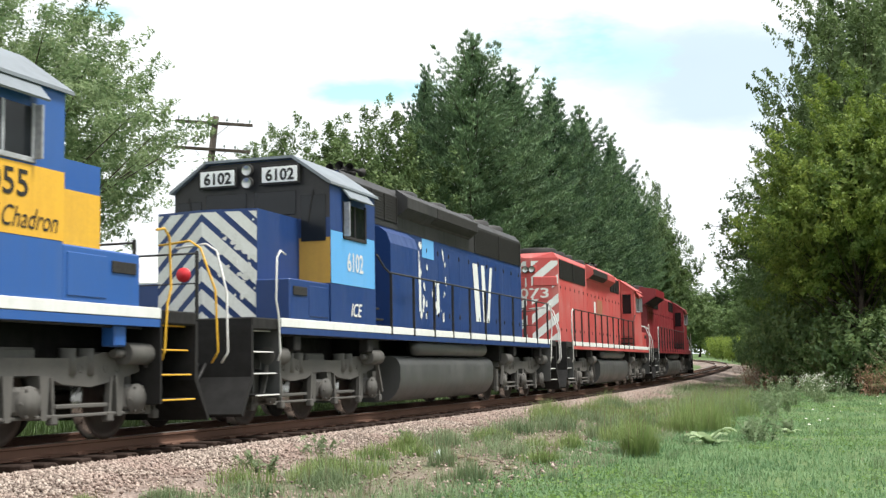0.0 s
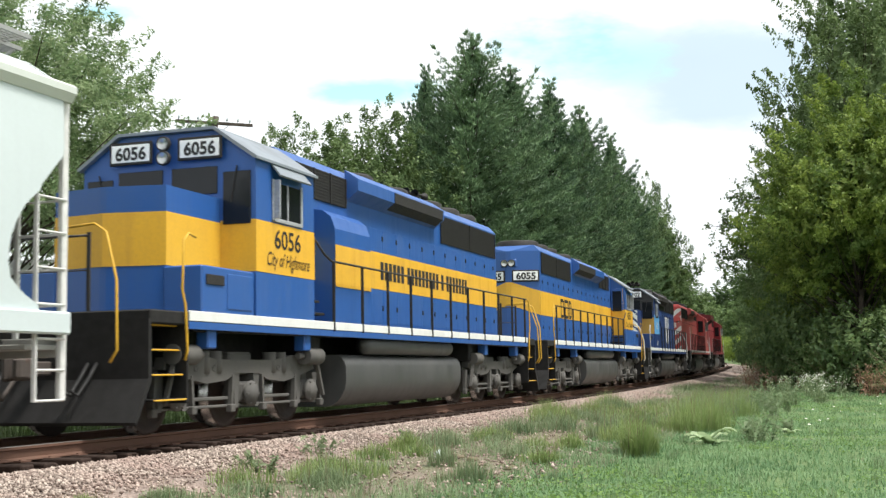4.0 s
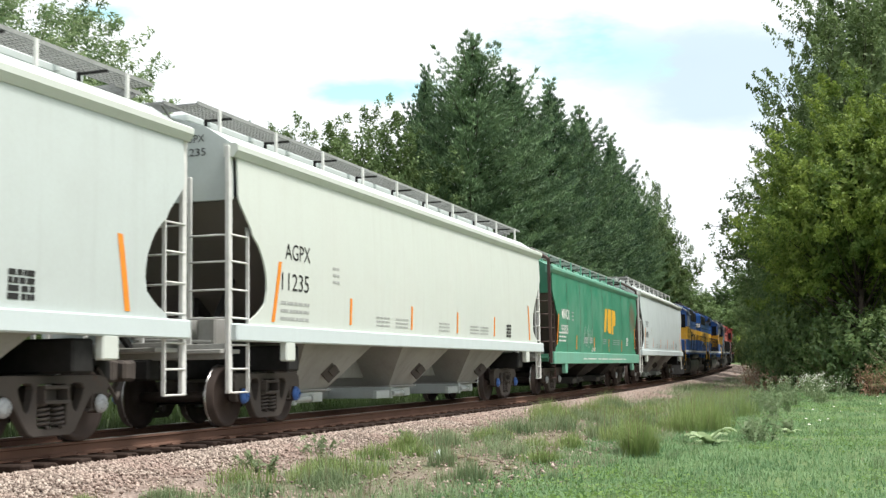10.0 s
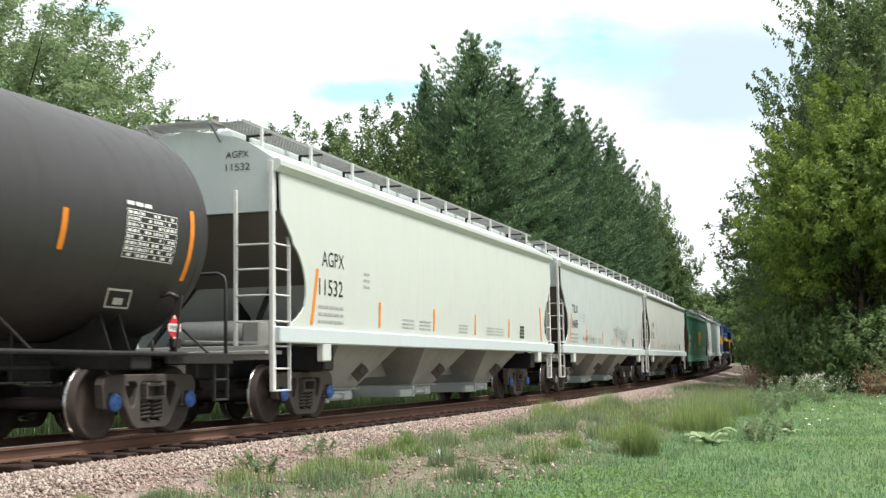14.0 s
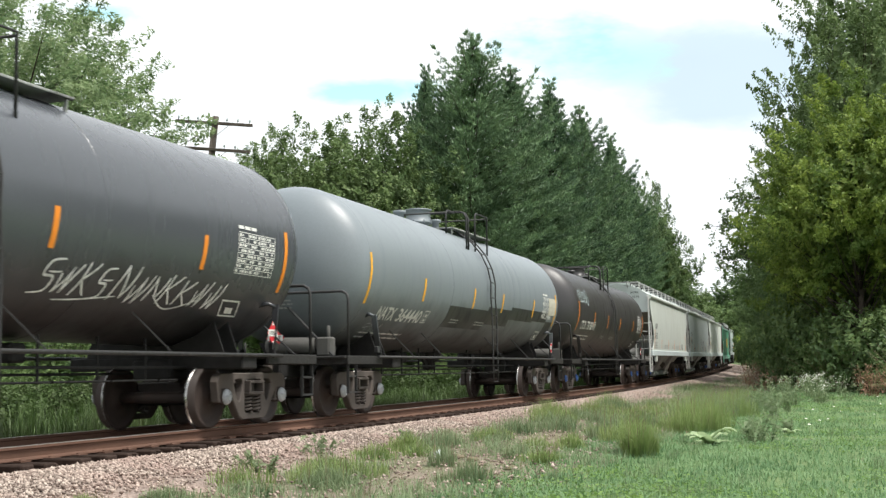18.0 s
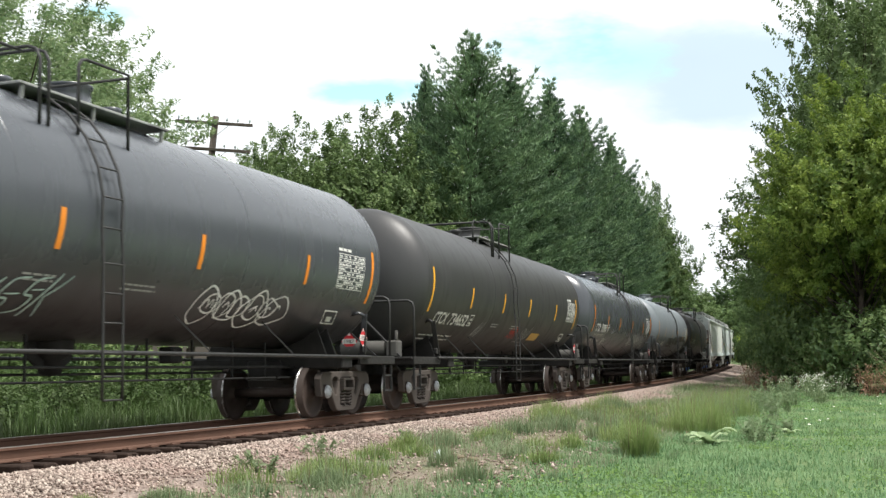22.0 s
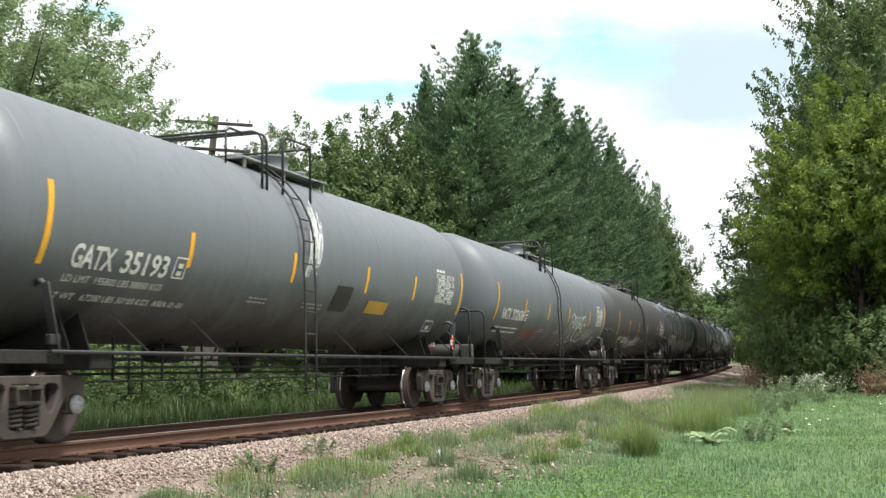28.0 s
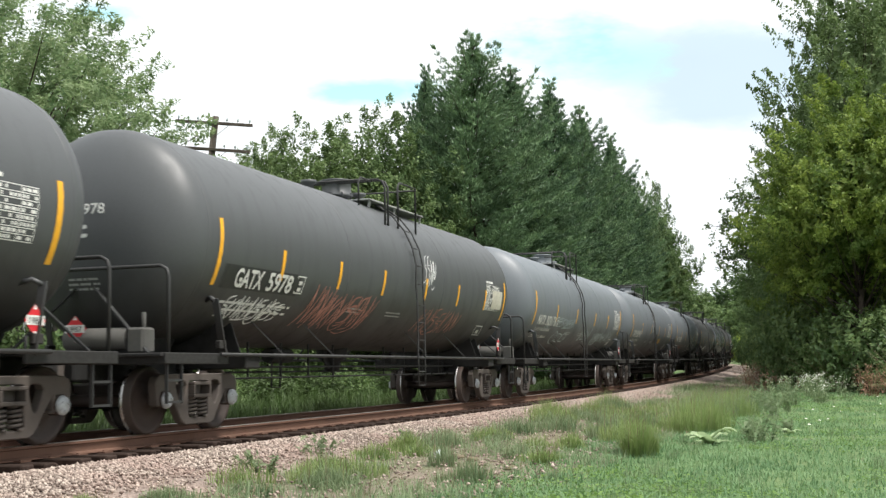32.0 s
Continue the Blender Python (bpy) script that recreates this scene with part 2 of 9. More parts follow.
HOP_BROWN = paint("brown end frame paint", (0.060, 0.030, 0.026), 0.6, (0.1, 0.08, 0.07), 0.3, 0.2, 0.2)
GRATE = plain("galvanised grating", (0.36, 0.365, 0.355), 0.6, 0.4, 0.3, 20)
GRATE_DARK = plain("dark walkway grating", (0.026, 0.025, 0.024), 0.7, 0.2, 0.3, 20)
HOUSE_WALL = plain("brown house siding", (0.10, 0.085, 0.075), 0.8, 0, 0.2, 3)
HOUSE_ROOF = plain("white metal roof", (0.80, 0.80, 0.80), 0.5, 0.0, 0.08, 2)
POLE_WOOD = plain("weathered pole wood", (0.115, 0.095, 0.080), 0.9, 0, 0.5, 5, 0.4, 0.2)
INSULATOR = plain("glass insulator", (0.30, 0.36, 0.34), 0.25, 0, 0.2)
BARK = plain("tree bark", (0.080, 0.066, 0.054), 0.95, 0, 0.6, 6, 0.8, 0.1)
PINE_BARK = plain("pine bark", (0.060, 0.046, 0.038), 0.95, 0, 0.6, 6, 0.8, 0.1)
RAIL_STEEL = paint("rusty rail", (0.130, 0.070, 0.048), 0.75, (0.075, 0.045, 0.034), 0.5, 0.0, 0.3, 0.3)
RAIL_TOP = plain("worn rail head", (0.46, 0.42, 0.39), 0.34, 0.85, 0.3, 3, 0.05)
TIE_WOOD = plain("creosoted tie", (0.046, 0.031, 0.025), 0.9, 0, 0.6, 7, 0.7, 0.15)
LITTER_WHITE = plain("crumpled plastic", (0.55, 0.60, 0.60), 0.4, 0, 0.2)
PINE_LEAF = leaf("pine needles", (0.070, 0.145, 0.072), (0.205, 0.305, 0.145), (0.022, 0.056, 0.034), 0.22, 0.7)
MAPLE_LEAF = leaf("maple leaves", (0.130, 0.210, 0.040), (0.310, 0.385, 0.080), (0.052, 0.105, 0.024), 0.42, 0.6)
OAK_LEAF = leaf("dark broad leaves", (0.085, 0.153, 0.055), (0.195, 0.265, 0.096), (0.041, 0.084, 0.033), 0.30, 0.7)
WILLOW_LEAF = leaf("silvery leaves", (0.185, 0.270, 0.120), (0.330, 0.400, 0.215), (0.115, 0.190, 0.080), 0.48)
GRASS_LEAF = leaf("grass blades", (0.105, 0.212, 0.086), (0.225, 0.335, 0.165), (0.062, 0.148, 0.058), 0.35, 0.8)
DRY_LEAF = leaf("dry stalks", (0.270, 0.220, 0.140), (0.190, 0.140, 0.095), (0.170, 0.165, 0.085), 0.2)
WEED_LEAF = leaf("weed leaves", (0.150, 0.222, 0.108), (0.285, 0.340, 0.195), (0.100, 0.160, 0.076), 0.45, 1.5)
TUFT_LEAF = leaf("yellow-green grass", (0.180, 0.260, 0.082), (0.290, 0.360, 0.140), (0.115, 0.190, 0.056), 0.45, 1.5)
PALE_LEAF = leaf("mullein leaves", (0.330, 0.430, 0.235), (0.430, 0.520, 0.310), (0.270, 0.375, 0.190), 0.4)
MEADOW_LEAF = leaf("tall meadow grass", (0.044, 0.080, 0.022), (0.074, 0.118, 0.036), (0.062, 0.086, 0.032), 0.3)
CLOVER_LEAF = leaf("clover leaves", (0.145, 0.255, 0.062), (0.215, 0.325, 0.090), (0.115, 0.210, 0.055), 0.35)
PETAL = plain("white petals", (0.70, 0.70, 0.62), 0.6)
RUSTY_WEED = leaf("brown dock stalks", (0.240, 0.125, 0.085), (0.320, 0.190, 0.130), (0.150, 0.110, 0.060), 0.2)


def ballast_material():
    k = Nodes("crushed stone ballast")
    v = k.coords(scatter=False)
    vo = k.node("ShaderNodeTexVoronoi")
    k.put(vo.inputs["Vector"], v)
    vo.inputs["Scale"].default_value = 26.0
    c = k.mix(k.span(vo.outputs["Color"], 0.2, 0.8), (0.25, 0.185, 0.155), (0.40, 0.325, 0.28))
    c = k.mix(k.span(k.noise(v, 0.7, 4), 0.45, 0.65, 0, 0.6), c, (0.24, 0.20, 0.18))
    c = k.mix(k.span(k.noise(v, 30, 3), 0.4, 0.7, 0, 0.35), c, (0.12, 0.09, 0.08))
    k.bump(vo.outputs["Distance"], 0.9, 0.03)
    return k.done(c, 0.9, 0, 0.2)


def stone_material():
    k = Nodes("ballast stones")
    r = k.node("ShaderNodeNewGeometry").outputs["Random Per Island"]
    v = k.coords(scatter=False)
    c = k.mix(r, (0.115, 0.085, 0.070), (0.58, 0.49, 0.42))
    c = k.mix(k.span(k.noise(v, 0.8, 3), 0.42, 0.62, 0, 0.55), c, (0.36, 0.25, 0.215))
    c = k.mix(k.span(k.noise(v, 60, 2), 0.4, 0.7, 0, 0.45), c, (0.12, 0.09, 0.08))
    return k.done(c, 0.9, 0, 0.2)


def ground_material():
    """Lawn, rough grass, bare sandy soil; blotches at several sizes."""
    k = Nodes("grassy ground")
    v = k.coords(scatter=False)
    c = k.mix(k.span(k.noise(v, 0.55, 5), 0.38, 0.62), (0.120, 0.195, 0.078), (0.185, 0.245, 0.112))
    c = k.mix(k.span(k.noise(v, 6.0, 5, 0.7), 0.4, 0.66, 0, 0.75), c, (0.085, 0.145, 0.056))
    soil = k.span(k.noise(v, 0.42, 6, 0.62), 0.56, 0.68, 0, 0.8)
    c = k.mix(soil, c, (0.185, 0.150, 0.110))
    k.bump(k.noise(v, 34, 4, 0.7), 0.7, 0.05)
    return k.done(c, 0.95, 0, 0.15)


def verge_material():
    """Dry verge between ballast and lawn: soil, gravel and thin grass."""
    k = Nodes("dry verge")
    v = k.coords(scatter=False)
    c = k.mix(k.span(k.noise(v, 1.3, 6, 0.65), 0.4, 0.62), (0.235, 0.195, 0.155), (0.140, 0.165, 0.088))
    c = k.mix(k.span(k.noise(v, 14, 4, 0.7), 0.45, 0.7, 0, 0.7), c, (0.30, 0.245, 0.20))
    c = k.mix(k.span(k.noise(v, 45, 4, 0.7), 0.5, 0.65, 0, 0.8), c, (0.085, 0.072, 0.050))
    k.bump(k.noise(v, 30, 4, 0.7), 0.8, 0.04)
    return k.done(c, 0.95, 0, 0.15)


BALLAST, STONE, GROUND, VERGE = ballast_material(), stone_material(), ground_material(), verge_material()


# ---- geometry helpers ----
class Geo:
    """Collects faces for one mesh."""

    def __init__(self):
        self.v, self.f, self.m, self.s = [], [], [], []

    def add(self, verts, faces, mat=0, smooth=False):
        o = len(self.v)
        self.v.extend(tuple(p) for p in verts)
        for f in faces:
            self.f.append(tuple(i + o for i in f))
            self.m.append(mat)
            self.s.append(smooth)
        return self

    def box(self, x0, x1, y0, y1, z0, z1, c=0.012, mat=0):
        """A box with small chamfers on all edges."""
        c = min(c, (x1 - x0) * 0.4, (y1 - y0) * 0.4, (z1 - z0) * 0.4)
        X, Y, Z = (x0, x1), (y0, y1), (z0, z1)
        vs, idx = [], {}
        for i in (0, 1):
            for j in (0, 1):
                for k in (0, 1):
                    di, dj, dk = c * (1 - 2 * i), c * (1 - 2 * j), c * (1 - 2 * k)
                    for a in range(3):
                        idx[i, j, k, a] = len(vs)
                        vs.append((X[i] + (0 if a == 0 else di), Y[j] + (0 if a == 1 else dj), Z[k] + (0 if a == 2 else dk)))
        fs = []
        for i in (0, 1):
            fs.append([idx[i, j, k, 0] for j, k in ((0, 0), (1, 0), (1, 1), (0, 1))])
            fs.append([idx[j, i, k, 1] for j, k in ((0, 0), (1, 0), (1, 1), (0, 1))])
            fs.append([idx[j, k, i, 2] for j, k in ((0, 0), (1, 0), (1, 1), (0, 1))])
        for i in (0, 1):
            for j in (0, 1):
                fs.append([idx[i, j, 0, 0], idx[i, j, 1, 0], idx[i, j, 1, 1], idx[i, j, 0, 1]])
                fs.append([idx[i, 0, j, 0], idx[i, 1, j, 0], idx[i, 1, j, 2], idx[i, 0, j, 2]])
                fs.append([idx[0, i, j, 1], idx[1, i, j, 1], idx[1, i, j, 2], idx[0, i, j, 2]])
                for k in (0, 1):
                    fs.append([idx[i, j, k, a] for a in range(3)])
        return self.add(vs, fs, mat)

    def beam(self, p, q, w, h, mat=0):
        """A rectangular bar from p to q, w across and h deep."""
        p, q = Vector(p), Vector(q)
        d = (q - p).normalized()
        up = Vector((0, 0, 1)) if abs(d.z) < 0.9 else Vector((0, 1, 0))
        a = d.cross(up).normalized() * (w / 2)
        b = a.cross(d).normalized() * (h / 2)
        vs = [e + s * a + t * b for e in (p, q) for s, t in ((-1, -1), (1, -1), (1, 1), (-1, 1))]
        return self.add(vs, [(0, 1, 2, 3), (4, 5, 6, 7), (0, 1, 5, 4), (1, 2, 6, 5), (2, 3, 7, 6), (3, 0, 4, 7)], mat)

    def tube(self, pts, r, n=8, mat=0, r2=None, smooth=True):
        """A round bar along a line of points."""
        pts = [Vector(p) for p in pts]
        rings, prev = [], None
        for i, p in enumerate(pts):
            d = (pts[min(i + 1, len(pts) - 1)] - pts[max(i - 1, 0)]).normalized()
            if prev is None:
                a = d.cross(Vector((0, 0, 1)) if abs(d.z) < 0.9 else Vector((1, 0, 0))).normalized()
            else:
                a = (prev - d * prev.dot(d)).normalized()
            prev = a
            b = d.cross(a)
            rr = r if r2 is None else r + (r2 - r) * i / (len(pts) - 1)
            rings.append([p + (a * math.cos(2 * math.pi * k / n) + b * math.sin(2 * math.pi * k / n)) * rr for k in range(n)])
        vs = [v for ring in rings for v in ring]
        fs = [(i * n + k, i * n + (k + 1) % n, (i + 1) * n + (k + 1) % n, (i + 1) * n + k) for i in range(len(pts) - 1) for k in range(n)]
        o = len(self.v)
        self.add(vs, fs, mat, smooth)
        for ring in (range(n - 1, -1, -1), range((len(pts) - 1) * n, len(pts) * n)):
            self.f.append(tuple(o + k for k in ring))
            self.m.append(mat)
            self.s.append(False)
        return self

    def prism(self, poly, lo, hi, axis="y", mat=0):
        """A flat outline pushed along one axis: (x, z) along y, (y, z) along x, (x, y) along z."""
        n = len(poly)
        put = {"y": lambda a, b, t: (a, t, b), "x": lambda a, b, t: (t, a, b), "z": lambda a, b, t: (a, b, t)}[axis]
        vs = [put(a, b, t) for t in (lo, hi) for a, b in poly]
        fs = [tuple(range(n)), tuple(range(2 * n - 1, n - 1, -1))] + [(i, (i + 1) % n, n + (i + 1) % n, n + i) for i in range(n)]
        return self.add(vs, fs, mat)

    def lathe(self, prof, axis="x", at=(0, 0, 0), n=24, mats=None, smooth=True):
        """Turns (along, radius) pairs about an axis through at."""
        vs = []
        for a, r in prof:
            for k in range(n):
                c, s = r * math.cos(2 * math.pi * k / n), r * math.sin(2 * math.pi * k / n)
                vs.append({"x": (at[0] + a, at[1] + c, at[2] + s), "y": (at[0] + c, at[1] + a, at[2] + s), "z": (at[0] + c, at[1] + s, at[2] + a)}[axis])
        for i in range(len(prof) - 1):
            o = 0 if i else 0
        o = len(self.v)
        self.v.extend(vs)
        for i in range(len(prof) - 1):
            for k in range(n):
                self.f.append((o + i * n + k, o + i * n + (k + 1) % n, o + (i + 1) * n + (k + 1) % n, o + (i + 1) * n + k))
                self.m.append(mats[i] if mats else 0)
                self.s.append(smooth)
        return self

    def mesh(self, name, fix=True):
        me = bpy.data.meshes.new(name)
        me.from_pydata(self.v, [], self.f)
        me.polygons.foreach_set("material_index", self.m)
        me.polygons.foreach_set("use_smooth", self.s)
        if fix:
            bm = bmesh.new()
            bm.from_mesh(me)
            bmesh.ops.recalc_face_normals(bm, faces=bm.faces)
            bm.to_mesh(me)
            bm.free()
        me.update()
        return me


def part(name, geo, material, parent, label="", at=None):
    """Links a Geo or a mesh as one object under a thing or a part; materials sit on the object, so meshes can be shared."""
    me = geo.mesh(name) if isinstance(geo, Geo) else geo
    mats = material if isinstance(material, (list, tuple)) else [material]
    while len(me.materials) < len(mats):
        me.materials.append(None)
    ob = new(name, me)
    for slot, m in zip(ob.material_slots, mats):
        slot.link = "OBJECT"
        slot.material = m
    ob.parent = parent
    if at is not None:
        ob.matrix_local = at
    if label:
        ob["label"] = label
    return ob


def thing(name, label, category, group="", kind=""):
    return tagged(new(name), label, category, group, kind)


_letters = {}


def letters(body, shear=0.0, bold=0.0):
    """Vertices and faces of a line of text, one unit high, with its left edge at 0."""
    if (body, shear, bold) not in _letters:
        cu = bpy.data.curves.new("lettering", "FONT")
        cu.body, cu.size, cu.shear, cu.resolution_u, cu.offset = body, 1.38, shear, 3, bold
        ob = bpy.data.objects.new("lettering", cu)
        me = bpy.data.meshes.new_from_object(ob)
        vs = [v.co.to_2d() for v in me.vertices]
        x0, x1 = min(v.x for v in vs), max(v.x for v in vs)
        _letters[body, shear, bold] = ([(v.x - x0, v.y) for v in vs], [tuple(p.vertices) for p in me.polygons], x1 - x0)
        bpy.data.objects.remove(ob)
        bpy.data.meshes.remove(me)
        bpy.data.curves.remove(cu)
    return _letters[body, shear, bold]


def lettered(body, width, height, put, shear=0.0, bold=0.0):
    """A Geo of text, width by height metres; put(u, v) gives the place on the surface."""
    vs, fs, w = letters(body, shear, bold)
    return Geo().add([put(x / w * width, y * height) for x, y in vs], fs)


def bars(rows, width, height, put, seed=1, fill=0.62):
    """Small lettering that cannot be read: short plain bars in rows."""
    rnd = random.Random(seed)
    g = Geo()
    step = height / rows
    for r in range(rows):
        x, v0 = 0.0, height - (r + 1) * step
        while x < width - 0.03:
            w = min(rnd.uniform(0.05, 0.22) * max(1.0, width), width - x)
            g.add([put(x, v0), put(x + w * 0.82, v0), put(x + w * 0.82, v0 + step * fill), put(x, v0 + step * fill)], [(0, 1, 2, 3)])
            x += w
    return g


def sheet(u0, u1, v0, v1, put, nu=1, nv=1):
    """A thin painted or stuck-on patch on a surface."""
    vs = [put(u0 + (u1 - u0) * i / nu, v0 + (v1 - v0) * j / nv) for j in range(nv + 1) for i in range(nu + 1)]
    return Geo().add(vs, [(j * (nu + 1) + i, j * (nu + 1) + i + 1, (j + 1) * (nu + 1) + i + 1, (j + 1) * (nu + 1) + i) for j in range(nv) for i in range(nu)])


def scrawl(seed, width, height, put, strokes=7, pen=0.035):
    """Spray-can scribble: jagged, leaning strokes with no letters in them."""
    rnd = random.Random(seed)
    g = Geo()

    def line(ctrl, w):
        pts = []
        for i in range(len(ctrl) - 1):
            p0, p1, p2, p3 = ctrl[max(i - 1, 0)], ctrl[i], ctrl[i + 1], ctrl[min(i + 2, len(ctrl) - 1)]
            for k in range(5):
                t = k / 5
                pts.append(0.5 * (2 * p1 + (p2 - p0) * t + (2 * p0 - 5 * p1 + 4 * p2 - p3) * t * t + (3 * p1 - p0 - 3 * p2 + p3) * t ** 3))
        pts.append(ctrl[-1])
        vs, n = [], len(pts)
        for i, p in enumerate(pts):
            d = pts[min(i + 1, n - 1)] - pts[max(i - 1, 0)]
            nrm = Vector((-d.y, d.x)).normalized() * w * 0.5 * (0.55 + 0.45 * math.sin(3.14 * (i + 1) / (n + 1)))
            vs += [put(*(p + nrm)), put(*(p - nrm))]
        g.add(vs, [(2 * i, 2 * i + 1, 2 * i + 3, 2 * i + 2) for i in range(n - 1)])

    if strokes < 0:
        # fat closed outlines, side by side
        for k in range(-strokes):
            cx, rx, ry = width * (k + 0.5) / -strokes, width / -strokes * rnd.uniform(0.5, 0.7), height * rnd.uniform(0.36, 0.5)
            m, a0 = 8, rnd.uniform(0, 6.28)
            ring = [Vector((cx + rx * rnd.uniform(0.7, 1.1) * math.cos(a0 + 6.283 * i / m), height * 0.5 + ry * rnd.uniform(0.65, 1.1) * math.sin(a0 + 6.283 * i / m))) for i in range(m)]
            line(ring + ring[:2], pen)
            line([Vector((cx - rx * 0.2, height * rnd.uniform(0.3, 0.5))), Vector((cx + rx * 0.1, height * rnd.uniform(0.5, 0.7))), Vector((cx + rx * 0.3, height * rnd.uniform(0.4, 0.6)))], pen * 0.8)
        return g
    step, lean = width / strokes, rnd.uniform(0.28, 0.42)
    slant = lambda u, v: Vector((u + lean * (v - height * 0.5), v))

    def jag(pts, w):
        for p, q in zip(pts, pts[1:]):
            bow = Vector((-(q - p).y, (q - p).x)) * rnd.uniform(-0.06, 0.06)
            over = (q - p) * 0.05
            line([p - over, (p + q) / 2 + bow, q + over], w)

    for k in range(strokes):
        u = k * step + rnd.uniform(0, 0.12) * step
        w = step * rnd.uniform(0.72, 1.0)
        hi, lo = rnd.uniform(0.78, 1.0) * height, rnd.uniform(0.0, 0.16) * height
        mid = (hi + lo) / 2
        form = rnd.randrange(4)
        if form == 0:
            jag([slant(u, lo), slant(u + 0.08 * w, hi), slant(u + 0.72 * w, lo + 0.08 * height), slant(u + 0.9 * w, hi)], pen)
        elif form == 1:
            jag([slant(u, lo), slant(u + 0.05 * w, hi)], pen)
            jag([slant(u + 0.75 * w, hi), slant(u + 0.1 * w, mid), slant(u + 0.85 * w, lo)], pen * 0.9)
        elif form == 2:
            line([slant(u + 0.8 * w, hi), slant(u + 0.15 * w, hi * 0.92), slant(u + 0.1 * w, mid * 1.1), slant(u + 0.65 * w, mid), slant(u + 0.7 * w, lo + 0.1 * height), slant(u, lo)], pen)
            jag([slant(u + 0.3 * w, mid * 1.25), slant(u + 0.9 * w, mid * 1.3)], pen * 0.7)
        else:
            jag([slant(u, mid * 1.2), slant(u + 0.15 * w, lo), slant(u + 0.5 * w, hi * 0.9), slant(u + 0.6 * w, lo), slant(u + 0.95 * w, hi)], pen * 0.9)
    for k in range(max(1, strokes // 4)):
        u = rnd.uniform(0.1, 0.7) * width
        line([Vector((u, rnd.uniform(-0.1, 0.3) * height)), Vector((u + width * 0.12, rnd.uniform(-0.15, 0.1) * height)), Vector((u + width * 0.28, rnd.uniform(0.0, 0.3) * height))], pen * 0.7)
    return g


def on_plane(origin, right, up):
    o, r, u = Vector(origin), Vector(right), Vector(up)
    return lambda a, b: o + r * a + u * b


def soup(name, verts, tris):
    """A mesh from numpy arrays of vertices and triangles (or quads)."""
    me = bpy.data.meshes.new(name)
    k = tris.shape[1]
    me.vertices.add(len(verts))
    me.vertices.foreach_set("co", np.ascontiguousarray(verts, dtype=np.float32).ravel())
    me.loops.add(tris.size)
    me.loops.foreach_set("vertex_index", np.ascontiguousarray(tris, dtype=np.int32).ravel())
    me.polygons.add(len(tris))
    me.polygons.foreach_set("loop_start", np.arange(0, tris.size, k, dtype=np.int32))
    me.update(calc_edges=True)
    return me


def leaf_cards(centres, normals, size, slim, rng):
    """Diamond leaves, slightly folded: vertices and triangles."""
    n = len(centres)
    up = rng.normal(0, 1, (n, 3))
    t = np.cross(normals, up)
    t /= np.linalg.norm(t, axis=1)[:, None] + 1e-9
    b = np.cross(normals, t)
    L, W = size[:, None], (size * slim)[:, None]
    v = np.stack([centres - t * L * 0.5, centres + b * W * 0.5 + normals * W * 0.2, centres + t * L * 0.5, centres - b * W * 0.5 + normals * W * 0.2], 1)
    tr = np.array([(0, 1, 2), (0, 2, 3)])
    return v.reshape(-1, 3), (tr[None] + 4 * np.arange(n)[:, None, None]).reshape(-1, 3)


# ---- ground, ballast, track ----
def ground_point(s, off):
    if s <= 420:
        p = beside(s, off)
        return p.x, p.y
    p, h = beside(420, off), line_at(420)[2]
    return p.x + math.sin(h) * (s - 420), p.y + math.cos(h) * (s - 420)


def swell(x, y):
    """Low unevenness of the land."""
    return 0.05 * noise.noise(Vector((x * 0.23, y * 0.23, 3.0))) + 0.035 * noise.noise(Vector((x * 0.9, y * 0.9, 7.0)))


def land(s, off):
    """Height of the ground beside the line."""
    far = min(1.0, max(0.0, (abs(off) - 3.0) / 4.0))
    x, y = ground_point(s, off)
    z = rise(s) + swell(x, y) * (0.35 + 0.65 * far) - 0.02
    if off < -3:
        z -= 0.15 * min(1.0, (-off - 3) / 3)
    return x, y, z


def build_ground():
    ss = list(np.arange(-120, 0, 10)) + list(np.arange(0, 70, 1.0)) + list(np.arange(70, 300, 6)) + [300, 340, 400, 500, 700, 1000, 1600]
    oo = [-520, -300, -160, -90, -60, -42, -30, -22, -16, -12, -9, -7, -5.5, -4.2, -3.2, -2.2, 0, 2.2, 3.0, 3.6, 4.3, 5.0, 5.8, 6.6, 7.5, 8.5, 9.6, 11, 13, 16, 20, 26, 34, 46, 65, 100, 180, 320, 520]
    g = Geo()
    vs = []
    for s in ss:
        for o in oo:
            x, y, z = land(s, o)
            vs.append((x, y, z - (0.12 if abs(o) < 2.0 else 0)))
    n = len(oo)
    g.add(vs, [(i * n + j, i * n + j + 1, (i + 1) * n + j + 1, (i + 1) * n + j) for i in range(len(ss) - 1) for j in range(n - 1)], 0, True)
    for i, f in enumerate(g.f):
        j = i % (n - 1)
        if 2.0 < oo[j] < 6.5:
            g.m[i] = 1
    ob = part("ground", g.mesh("ground", False), [GROUND, VERGE], None)
    tagged(ob, "green mown lawn running into dry gravelly verge", "ground", kind="structure")


build_ground()
track = thing("railway_track", "rusty rails on dark ties in pinkish stone ballast", "railway track", kind="structure")


